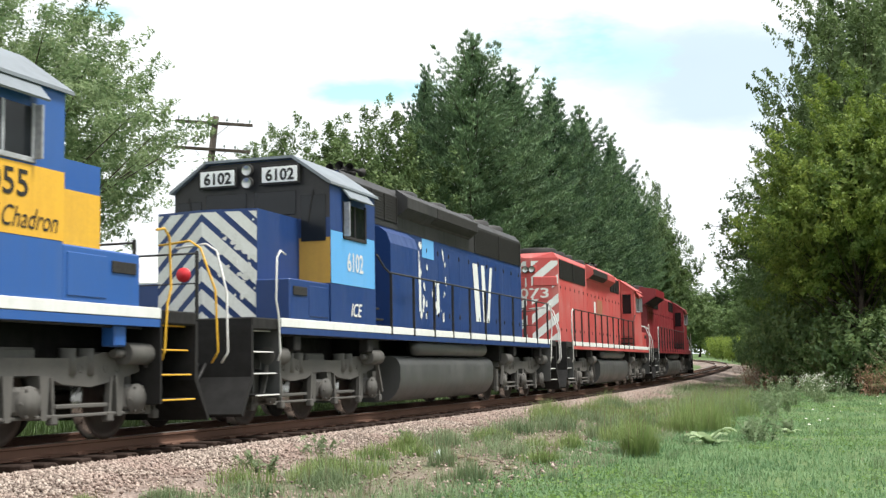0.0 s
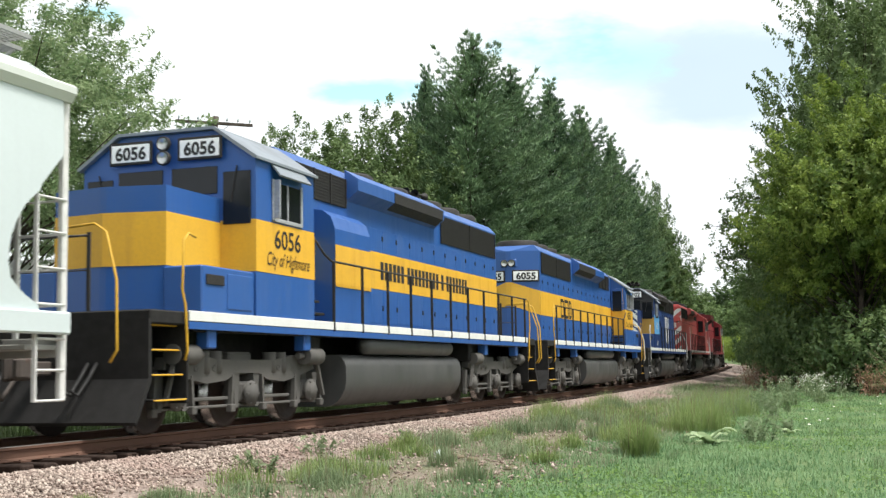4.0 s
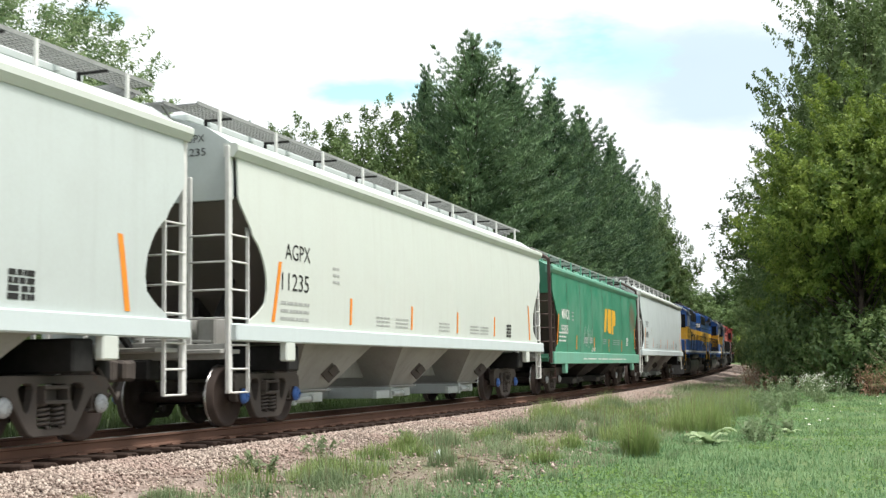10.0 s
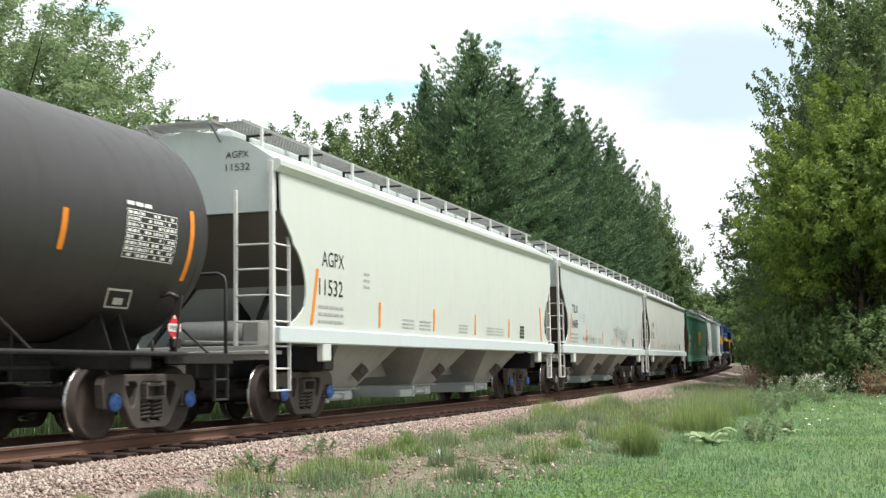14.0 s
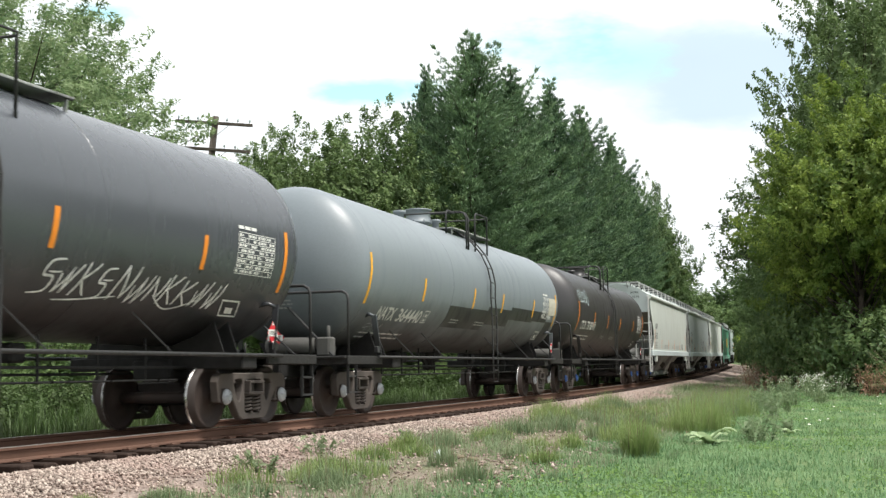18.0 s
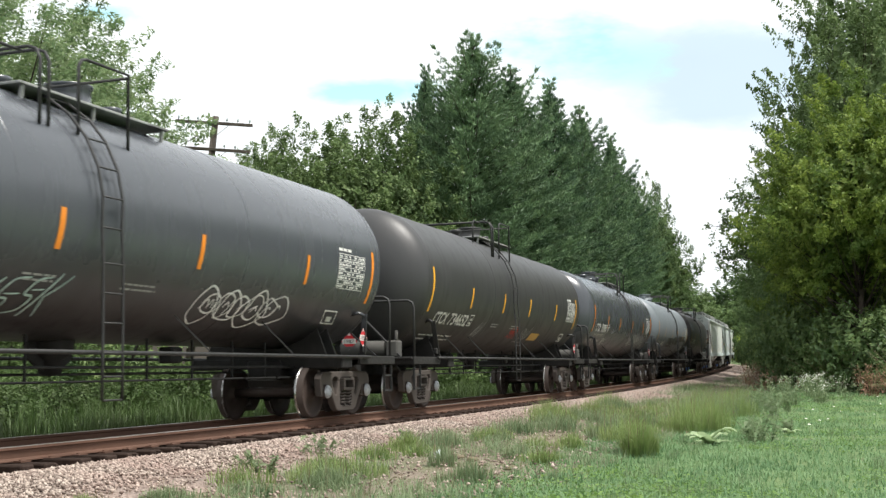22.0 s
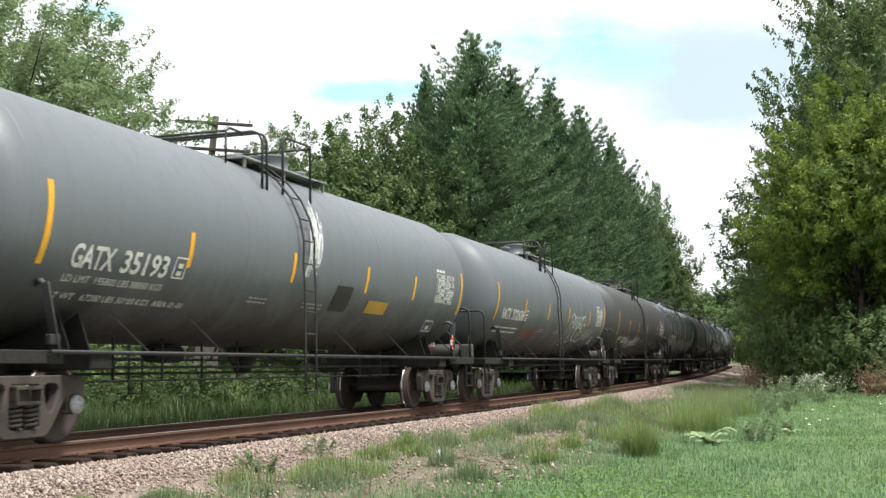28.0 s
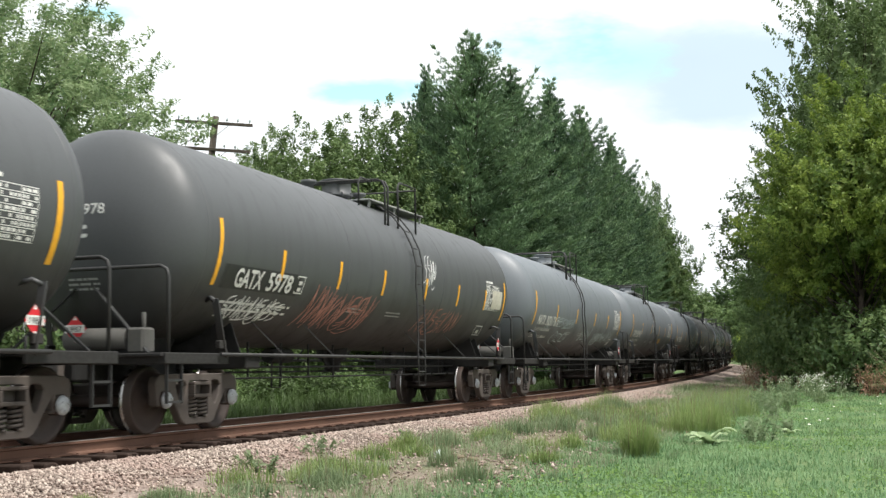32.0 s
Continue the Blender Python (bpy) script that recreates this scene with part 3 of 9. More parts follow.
def build_track():
    # ballast bed
    prof = [(-3.1, -0.10), (-2.4, 0.02), (-1.75, 0.15), (-1.4, 0.185), (-0.85, 0.165), (0, 0.16), (0.85, 0.110), (1.28, 0.105), (1.46, 0.150), (1.75, 0.165), (2.1, 0.11), (2.5, 0.055), (2.9, 0.01), (3.3, -0.06)]
    ss = np.concatenate([np.arange(-60, 8, 4.0), np.arange(8, 70, 0.6), np.arange(70, 340, 4.0)])
    vs = []
    for s in ss:
        for o, z in prof:
            jig = 0.03 * noise.noise(Vector((s * 1.3, o * 2.0, 0))) + 0.22 * (noise.noise(Vector((s * 0.35, 9, 0))) if o > 2.4 else 0) * 0.2
            p = on_track(s, o + (0.25 * noise.noise(Vector((s * 0.5, o, 4))) if abs(o) > 2 else 0), z + CANT * o * (1 if abs(o) < 2.2 else 0.3) + jig)
            vs.append(p)
    n = len(prof)
    g = Geo().add(vs, [(i * n + j, i * n + j + 1, (i + 1) * n + j + 1, (i + 1) * n + j) for i in range(len(ss) - 1) for j in range(n - 1)], 0, True)
    part("ballast_bed", g.mesh("ballast_bed", False), BALLAST, track)
    # rails
    half = [(0.036, 0.0), (0.037, -0.028), (0.012, -0.045), (0.009, -0.125), (0.07, -0.148), (0.07, -0.16)]
    cross = [(-a, b) for a, b in half] + [(a, b) for a, b in reversed(half)]
    cross = [(-0.03, 0.006)] + [(-0.036, 0.0)] + cross[1:6] + cross[6:11] + [(0.036, 0.0), (0.03, 0.006)]
    ss = np.concatenate([np.arange(-60, 10, 5.0), np.arange(10, 120, 1.5), np.arange(120, 340, 4.0)])
    for side in (-0.753, 0.753):
        vs = [on_track(s, side + a, RAIL_Z + b + CANT * side) for s in ss for a, b in cross]
        n = len(cross)
        g = Geo()
        g.add(vs, [(i * n + j, i * n + (j + 1) % n, (i + 1) * n + (j + 1) % n, (i + 1) * n + j) for i in range(len(ss) - 1) for j in range(n)])
        for i in range(len(g.f)):
            j = i % n
            g.m[i] = 1 if j in (n - 1, 0, n - 2) else 0
        part("rail", g, [RAIL_STEEL, RAIL_TOP], track)
    # ties, each on its own place, with worn ends
    rnd = random.Random(4)
    shapes = []
    for k in range(5):
        g = Geo()
        g.box(-1.30 + rnd.uniform(-0.05, 0.05), 1.30 + rnd.uniform(-0.05, 0.07), -0.115, 0.115, -0.17, 0.0, 0.018)
        for q in range(3):
            a = rnd.uniform(-0.09, 0.05)
            g.box(1.22, 1.33 + rnd.uniform(0, 0.06), a, a + 0.05, -0.06 - 0.03 * q, -0.01 - 0.02 * q, 0.008)
        shapes.append(g.mesh("tie"))
    s = 4.0
    while s < 150:
        x, y, h = track_at(s)
        m = Matrix.Translation(on_track(s, 0, 0.207 + rnd.uniform(-0.012, 0.008))) @ Matrix.Rotation(-h + rnd.uniform(-0.02, 0.02), 4, "Z") @ Matrix.Rotation(-CANT, 4, "Y")
        part("tie", shapes[rnd.randrange(5)], TIE_WOOD, track, at=m)
        s += 0.53
    # tie plates and spikes
    g = Geo()
    s = 4.0
    while s < 90:
        for side in (-0.753, 0.753):
            a = on_track(s, side, 0.214 + CANT * side)
            h = track_at(s)[2]
            r, f = Vector((math.cos(h), -math.sin(h), 0)), Vector((math.sin(h), math.cos(h), 0))
            for w, l, z0, z1, dx in ((0.17, 0.09, -0.012, 0.006, 0), (0.014, 0.014, 0.0, 0.016, 0.09), (0.014, 0.014, 0.0, 0.016, -0.09)):
                c = a + r * dx
                vs = [c + r * sx * w + f * sy * l + Vector((0, 0, z)) for z in (z0, z1) for sx, sy in ((-1, -1), (1, -1), (1, 1), (-1, 1))]
                g.add(vs, [(0, 1, 2, 3), (4, 5, 6, 7), (0, 1, 5, 4), (1, 2, 6, 5), (2, 3, 7, 6), (3, 0, 4, 7)])
        s += 0.53
    tagged(part("tie_plates", g, RAIL_STEEL, track), kind="stuff")


build_track()


def build_stones():
    rng = np.random.default_rng(5)
    n = 54000
    s = 7 + 75 * rng.random(n) ** 1.7
    off = np.where(rng.random(n) < 0.86, rng.normal(1.95, 0.42, n), rng.uniform(2.4, 6.3, n))
    off = np.where(rng.random(n) < 0.07, rng.uniform(-0.6, 0.6, n), off)
    off = np.where((off > 0.6) & (off < 1.44), 1.48 + 0.5 * rng.random(n), off)
    size = rng.uniform(0.010, 0.030, n)
    base = np.array([(1, 0, 0), (-1, 0, 0), (0, 1, 0), (0, -1, 0), (0, 0, 1), (0, 0, -1)], float)
    tri = np.array([(0, 2, 4), (2, 1, 4), (1, 3, 4), (3, 0, 4), (2, 0, 5), (1, 2, 5), (3, 1, 5), (0, 3, 5)])
    xs, ys, hs = np.interp(s, S_GRID, TX), np.interp(s, S_GRID, TY), np.interp(s, S_GRID, HEAD)
    z = np.interp(off, [-3.1, -1.4, 0, 1.4, 1.75, 2.1, 2.5, 2.9, 3.3, 5], [-0.1, 0.185, 0.16, 0.150, 0.175, 0.12, 0.065, 0.02, -0.01, -0.01]) + CANT * np.clip(off, -2, 2) + 0.00058 * s + 0.0000491 * s * s
    at = np.stack([xs + off * np.cos(hs), ys - off * np.sin(hs), z], 1)
    a = rng.uniform(0, 6.28, n)
    v = base[None] * rng.uniform(0.6, 1.3, (n, 6, 1)) * size[:, None, None] * np.array([1.2, 1.0, 0.75])
    v += rng.normal(0, 0.25, v.shape) * size[:, None, None]
    c, q = np.cos(a)[:, None], np.sin(a)[:, None]
    v = np.stack([v[..., 0] * c - v[..., 1] * q, v[..., 0] * q + v[..., 1] * c, v[..., 2]], 2) + at[:, None]
    t = (tri[None] + 6 * np.arange(n)[:, None, None]).reshape(-1, 3)
    ob = part("ballast_stones", soup("ballast_stones", v.reshape(-1, 3), t), STONE, None)
    tagged(ob, "loose pinkish grey crushed stones along the track", "ballast", kind="stuff")


build_stones()


# ---- grass and weeds ----
def land_z(x, y):
    """Ground height at plan places (arrays)."""
    out = np.empty(len(x))
    for i in range(len(x)):
        j = int(np.argmin((TX[::4] - x[i]) ** 2 + (TY[::4] - y[i]) ** 2)) * 4
        h = HEAD[j]
        s = S_GRID[j] + (x[i] - TX[j]) * math.sin(h) + (y[i] - TY[j]) * math.cos(h)
        off = (x[i] - TX[j]) * math.cos(h) - (y[i] - TY[j]) * math.sin(h)
        out[i] = land(s, off)[2]
    return out


def blade_mesh(name, base, height, width, rng, lean=0.45, droop=0.5):
    """Bent grass blades: two triangles each, one strip per base point."""
    n = len(base)
    a = rng.uniform(0, 2 * np.pi, n)
    d = np.stack([np.cos(a), np.sin(a), np.zeros(n)], 1)
    side = np.stack([-np.sin(a), np.cos(a), np.zeros(n)], 1) * width[:, None] / 2
    k = rng.uniform(0.1, 1.0, n) * lean
    mid = base + np.array([0, 0, 1.0]) * (height * 0.6)[:, None] + d * (height * k * 0.4)[:, None]
    tip = base + np.array([0, 0, 1.0]) * (height * (1 - droop * k))[:, None] + d * (height * k * 1.2)[:, None]
    v = np.stack([base - side, base + side, mid + side * 0.7, mid - side * 0.7, tip], 1)
    t = np.array([(0, 1, 2), (0, 2, 3), (3, 2, 4)])
    return soup(name, v.reshape(-1, 3), (t[None] + 5 * np.arange(n)[:, None, None]).reshape(-1, 3))


def by_line(s, off):
    xs, ys, hs = np.interp(s, S_GRID, TX), np.interp(s, S_GRID, TY), np.interp(s, S_GRID, HEAD)
    return xs + off * np.cos(hs), ys - off * np.sin(hs)


def clumps(s, off, per, spread, rng):
    """Base points for tufts: per blades round each centre."""
    x, y = by_line(s, off)
    z = land_z(x, y)
    n = len(s)
    p = np.repeat(np.stack([x, y, z], 1), per, 0)
    r = np.repeat(spread, per) * np.sqrt(rng.random(n * per))
    a = rng.uniform(0, 6.28, n * per)
    p[:, 0] += r * np.cos(a)
    p[:, 1] += r * np.sin(a)
    return p


def unit_rows(a):
    return a / np.linalg.norm(a, axis=1)[:, None]


def build_grass():
    rng = np.random.default_rng(8)
    # mown lawn
    n = 4600
    s = 8 + 62 * rng.random(n) ** 1.6
    off = 5.6 + np.abs(rng.normal(0, 1, n)) * (3 + s * 0.12)
    p = clumps(s, off, 22, np.full(n, 0.34), rng)
    h = rng.uniform(0.04, 0.13, len(p))
    tagged(part("lawn_grass", blade_mesh("lawn_grass", p, h, rng.uniform(0.009, 0.019, len(p)), rng, 1.6), GRASS_LEAF, None), "short bright green mown lawn grass", "grass", kind="stuff")
    # low yellow-green clover in patches, longer tufts of coarse grass
    n = 1500
    s = 9 + 40 * rng.random(n) ** 1.3
    off = 6.2 + np.abs(rng.normal(0, 1, n)) * (2 + s * 0.12)
    keep = np.array([noise.noise(Vector((float(a) * 0.22, float(b) * 0.35, 9.0))) for a, b in zip(s, off)]) > 0.05
    p = clumps(s[keep], off[keep], 26, np.full(int(keep.sum()), 0.4), rng)
    p[:, 2] += rng.uniform(0.02, 0.07, len(p))
    nrm = rng.normal(0, 0.35, p.shape) + np.array([0, 0, 1.0])
    v, t = leaf_cards(p, nrm / np.linalg.norm(nrm, axis=1)[:, None], rng.uniform(0.025, 0.05, len(p)), 0.9, rng)
    tagged(part("clover", soup("clover", v, t), CLOVER_LEAF, None), "low yellow-green clover patches in the lawn", "clover", kind="stuff")
    n = 420
    s = 10 + 50 * rng.random(n) ** 1.3
    off = 5.6 + np.abs(rng.normal(0, 1, n)) * (2 + s * 0.1)
    p = clumps(s, off, 16, rng.uniform(0.05, 0.12, n), rng)
    tagged(part("coarse_grass", blade_mesh("coarse_grass", p, rng.uniform(0.08, 0.22, len(p)), rng.uniform(0.005, 0.010, len(p)), rng, 0.8), WEED_LEAF, None), "longer blue-green grass tufts in the lawn", "grass", kind="stuff")
    # rough verge grass with bare patches
    n = 3300
    s = 7 + 85 * rng.random(n) ** 1.4
    off = np.where(rng.random(n) < 0.75, rng.uniform(2.7, 6.6, n), rng.uniform(2.4, 3.4, n))
    keep = np.array([noise.noise(Vector((float(a) * 0.33, float(b) * 0.55, 2.0))) for a, b in zip(s, off)]) > 0.03
    keep &= ((s - 14.2) / 2.6) ** 2 + ((off - 6.0 + 0.12 * (s - 14)) / 0.75) ** 2 > 1
    s, off = s[keep], off[keep]
    p = clumps(s, off, 18, rng.uniform(0.08, 0.22, len(s)), rng)
    h = np.repeat(0.06 + 0.26 * rng.random(len(s)) ** 1.6, 18) * rng.uniform(0.6, 1.2, len(p))
    tagged(part("verge_grass", blade_mesh("verge_grass", p, h, rng.uniform(0.006, 0.013, len(p)), rng, 1.5), WEED_LEAF, None), "rough green grass tufts on the dry verge", "grass", kind="stuff")
    # dry stalks between them
    n = 620
    s = 7 + 90 * rng.random(n) ** 1.3
    off = rng.uniform(2.5, 6.8, n)
    p = clumps(s, off, 7, rng.uniform(0.05, 0.25, n), rng)
    h = rng.uniform(0.06, 0.28, len(p))
    tagged(part("dry_grass", blade_mesh("dry_grass", p, h, rng.uniform(0.004, 0.008, len(p)), rng, 1.2), DRY_LEAF, None), "tan dry grass stalks on the verge", "dry grass", kind="stuff")
    # dead leaf litter and bits on the bare soil
    n = 7000
    s = 8 + 50 * rng.random(n) ** 1.4
    off = rng.uniform(2.6, 6.4, n)
    x, y = by_line(s, off)
    p = np.stack([x, y, land_z(x, y) + rng.uniform(0.004, 0.03, n)], 1)
    v, t = leaf_cards(p, unit_rows(rng.normal(0, 0.35, p.shape) + np.array([0, 0, 1.0])), rng.uniform(0.02, 0.08, n), 0.3, rng)
    tagged(part("dead_litter", soup("dead_litter", v, t), DRY_LEAF, None), "tan and brown dead stems lying on bare soil", "plant litter", kind="stuff")
    # rank grass at the foot of the far ballast
    n = 900
    s = 4 + 100 * rng.random(n) ** 1.2
    p = clumps(s, rng.uniform(-3.3, -2.5, n), 18, rng.uniform(0.15, 0.4, n), rng)
    h = np.repeat(rng.uniform(0.35, 0.7, n), 18) * rng.uniform(0.6, 1.2, len(p))
    tagged(part("rank_grass", blade_mesh("rank_grass", p, h, rng.uniform(0.010, 0.022, len(p)), rng, 0.7), MEADOW_LEAF, None), "rank dark green grass along the far ballast edge", "grass", kind="stuff")
    # tall field grass beyond the track
    n = 2600
    s = 4 + 110 * rng.random(n) ** 1.2
    off = -3.2 - 26 * rng.random(n) ** 1.6
    p = clumps(s, off, 18, rng.uniform(0.15, 0.5, n), rng)
    h = np.repeat(rng.uniform(0.35, 0.95, n), 18) * rng.uniform(0.6, 1.2, len(p))
    tagged(part("field_grass", blade_mesh("field_grass", p, h, rng.uniform(0.012, 0.03, len(p)), rng, 0.6), MEADOW_LEAF, None), "tall green grass in the field beyond the rails", "grass", kind="stuff")


build_grass()


def weed_plant(name, label, category, at, height, seed, stems=9, leaves=60, size=0.09, material=WEED_LEAF, flower=None, spread=0.25, slim=0.35):
    """A herb: several stems with leaves up them, and flower heads if it has any."""
    rnd, rng = random.Random(seed), np.random.default_rng(seed)
    x, y = by_line(np.array([at[0]]), np.array([at[1]]))
    root = thing(name, label, category)
    root.location = (float(x[0]), float(y[0]), float(land_z(x, y)[0]) - 0.01)
    g, cs, ns, tips = Geo(), [], [], []
    for k in range(stems):
        a, r = rnd.uniform(0, 6.28), spread * rnd.uniform(0.2, 1)
        h = height * rnd.uniform(0.65, 1.1)
        b, top = Vector((r * 0.4 * math.cos(a), r * 0.4 * math.sin(a), 0)), Vector((r * 1.5 * math.cos(a), r * 1.5 * math.sin(a), h))
        pts = [b.lerp(top, t) + Vector((0, 0, 0.12 * h * t * (1 - t))) for t in (0, 0.35, 0.7, 1)]
        g.tube(pts, 0.007, 4, 0, 0.003)
        tips.append(top)
        for j in range(leaves // stems):
            t = rnd.uniform(0.08, 1.0)
            q = b.lerp(top, t) + Vector((rnd.gauss(0, 0.05), rnd.gauss(0, 0.05), rnd.gauss(0, 0.03))) * (1.3 - t) * (height / 0.6)
            cs.append(q)
            ns.append(Vector((rnd.gauss(0, 0.7), rnd.gauss(0, 0.7), 1)).normalized())
    part("stem", g, material, root)["kind"] = "stuff"
    v, t = leaf_cards(np.array(cs), np.array(ns), rng.uniform(0.6, 1.3, len(cs)) * size, slim, rng)
    part("foliage", soup("foliage", v, t), material, root)["kind"] = "stuff"
    if flower:
        cs = np.array([tip + Vector((rnd.gauss(0, 0.05), rnd.gauss(0, 0.05), rnd.gauss(0, 0.03))) for tip in tips for _ in range(6)])
        ns = rng.normal(0, 0.4, cs.shape) + np.array([0, 0, 1.0])
        ns /= np.linalg.norm(ns, axis=1)[:, None]
        v, t = leaf_cards(cs, ns, rng.uniform(0.022, 0.045, len(cs)), 0.9, rng)
        part("flower_head", soup("flower_head", v, t), flower, root)["kind"] = "stuff"
    return root


def grass_tuft(s, off, height, spread, blades, seed, material=WEED_LEAF, label="tall tuft of green grass on the trackside verge"):
    """One dense tuft of long grass, with a few seeding stalks."""
    rng = np.random.default_rng(seed)
    x, y = by_line(np.array([s]), np.array([off]))
    root = thing("grass_tuft", label, "grass")
    root.location = (float(x[0]), float(y[0]), float(land_z(x, y)[0]) - 0.01)
    r, a = spread * rng.random(blades) ** 0.6, rng.uniform(0, 6.28, blades)
    base = np.stack([r * np.cos(a), r * np.sin(a), np.zeros(blades)], 1)
    h = height * rng.uniform(0.45, 1.1, blades) * (1.1 - 0.5 * r / spread)
    part("grass_blade", blade_mesh("grass_blade", base, h, rng.uniform(0.006, 0.014, blades), rng, 0.85, 0.5), material, root)["kind"] = "stuff"
    k = blades // 24
    h = height * rng.uniform(0.8, 1.15, k)
    part("seed_stalk", blade_mesh("seed_stalk", base[:k], h, rng.uniform(0.004, 0.008, k), rng, 0.2, 0.1), DRY_LEAF, root)["kind"] = "stuff"


def build_weeds():
    rnd = random.Random(21)
    tufts = [(24.5, 7.05, 0.80, 0.40), (25.4, 6.6, 0.85, 0.42), (26.3, 6.9, 0.80, 0.42), (26.8, 6.4, 0.75, 0.38), (24.0, 6.6, 0.62, 0.36), (17.6, 6.75, 0.66, 0.16), (18.2, 6.6, 0.70, 0.16), (18.0, 6.85, 0.55, 0.14), (31.5, 3.3, 0.55, 0.5), (29.5, 2.6, 0.55, 0.55), (28.0, 2.9, 0.6, 0.5), (37, 2.75, 0.62, 0.5), (35.5, 3.1, 0.5, 0.5), (20.4, 6.1, 0.55, 0.42), (21.6, 5.6, 0.6, 0.4), (22.8, 5.9, 0.5, 0.4), (30, 6.45, 0.85, 0.62), (31, 6.9, 0.8, 0.6), (29.2, 6.0, 0.7, 0.5), (32.4, 6.2, 0.8, 0.6), (56, 3.0, 0.6, 0.7), (58, 3.4, 0.5, 0.7), (22.5, 3.6, 0.40, 0.4), (20.5, 3.7, 0.32, 0.35), (25.0, 3.7, 0.45, 0.45), (26.5, 3.4, 0.5, 0.5), (23.6, 4.2, 0.42, 0.4), (17.5, 3.2, 0.30, 0.30), (18.6, 3.4, 0.30, 0.35), (12.6, 4.0, 0.36, 0.30), (12.1, 4.35, 0.33, 0.30), (13.2, 3.8, 0.34, 0.3), (11.2, 3.9, 0.22, 0.3), (27.5, 5.2, 0.5, 0.5), (25.6, 5.4, 0.45, 0.5), (28.2, 4.6, 0.5, 0.5), (34, 6.9, 0.7, 0.6), (36, 6.4, 0.7, 0.6), (38, 5.6, 0.6, 0.7), (42, 5.2, 0.6, 0.7), (46, 5.0, 0.6, 0.8), (44, 6.2, 0.7, 0.7), (40, 7.2, 0.6, 0.7), (33, 4.8, 0.45, 0.6), (14.2, 3.4, 0.26, 0.25), (16.0, 3.3, 0.28, 0.3), (10.4, 3.4, 0.18, 0.25), (9.6, 3.0, 0.16, 0.2)]
    tufts += [(rnd.uniform(11, 46), rnd.uniform(3.1, 6.2), rnd.uniform(0.18, 0.42), rnd.uniform(0.14, 0.34)) for _ in range(46)]
    for i, (s, o, h, r) in enumerate(tufts):
        grass_tuft(s, o, h * 1.15, r * 1.15, 460 if i < 48 else 240, 100 + i, TUFT_LEAF if i < 11 or i % 2 else WEED_LEAF)
    herbs = [(20.6, 8.2, 0.45), (21.4, 8.35, 0.50), (22.2, 8.1, 0.50), (32, 7.35, 0.75), (30.5, 7.95, 0.6), (33.2, 7.7, 0.7), (41.5, 7.9, 0.95), (39, 8.2, 0.8), (36.5, 7.5, 0.9), (43, 8.8, 0.8), (34.8, 8.1, 0.6), (24.5, 8.5, 0.35), (15.4, 2.7, 0.35), (13.4, 2.9, 0.3), (18.3, 2.9, 0.3)]
    for i, (s, o, h) in enumerate(herbs):
        weed_plant("weed_clump", "tall leafy green weed beside the lawn" if s > 20 else "green weed in the ballast edge", "weed", (s, o), h, 300 + i, 10, 110, 0.14, WEED_LEAF, None, 0.25, 0.28)
    for i in range(13):
        weed_plant("daisy_clump", "white flowering weeds beside the lawn", "wildflower", (rnd.uniform(41, 56), rnd.uniform(7.6, 9.8)), rnd.uniform(0.6, 1.0), 200 + i, 13, 100, 0.12, WEED_LEAF, PETAL, 0.45, 0.3)
    for i in range(9):
        weed_plant("daisy_clump", "white flowering weeds at the wood's edge", "wildflower", (rnd.uniform(50, 60), rnd.uniform(11.5, 20)), rnd.uniform(0.5, 0.9), 230 + i, 10, 90, 0.12, WEED_LEAF, PETAL, 0.5, 0.3)
    for i in range(14):
        weed_plant("dock_clump", "brown seeding dock stalks by the wood's edge", "weed", (rnd.uniform(56, 95), rnd.uniform(4.6, 8.0)), rnd.uniform(0.8, 1.4), 260 + i, 16, 190, 0.13, RUSTY_WEED, None, 0.6, 0.3)
    for i in range(8):
        weed_plant("dock_clump", "brown seeding dock stalks by the wood's edge", "weed", (rnd.uniform(48, 53), rnd.uniform(10.5, 13.5)), rnd.uniform(0.9, 1.3), 290 + i, 18, 230, 0.13, RUSTY_WEED, None, 0.6, 0.3)
    rng = np.random.default_rng(77)
    n = 60
    x, y = by_line(rng.uniform(24, 52, n), rng.uniform(8.5, 17, n))
    p = np.stack([x, y, land_z(x, y) + rng.uniform(0.08, 0.16, n)], 1)
    v, t = leaf_cards(p, np.tile([0.0, -0.3, 0.95], (n, 1)), rng.uniform(0.05, 0.09, n), 0.9, rng)
    tagged(part("lawn_daisies", soup("lawn_daisies", v, t), PETAL, None), "scattered small white flowers in the lawn", "wildflower", kind="stuff")
    # broad pale rosette, with a smaller one
    for s, o, r, seed in ((20.0, 7.5, 0.44, 1), (24.0, 8.6, 0.20, 2)):
        x, y = by_line(np.array([s]), np.array([o]))
        root = thing("mullein", "pale broad-leaved mullein rosette in the lawn", "plant")
        root.location = (float(x[0]), float(y[0]), float(land_z(x, y)[0]))
        q = random.Random(seed)
        for k in range(13):
            a, L, w, tilt = k * 2.4 + q.uniform(-0.3, 0.3), r * q.uniform(0.75, 1.1), r * 0.22, q.uniform(0.25, 1.25)
            g, row = Geo(), []
            for i in range(6):
                t = i / 5
                c = Vector((math.cos(a), math.sin(a), 0)) * (L * t) + Vector((0, 0, L * tilt * t * (1.7 - 1.2 * t)))
                sd = Vector((-math.sin(a), math.cos(a), 0)) * (w * (math.sin(3.0 * (0.10 + 0.88 * t)) ** 0.7))
                row += [c - sd + Vector((0, 0, 0.25 * w)), c, c + sd + Vector((0, 0, 0.25 * w))]
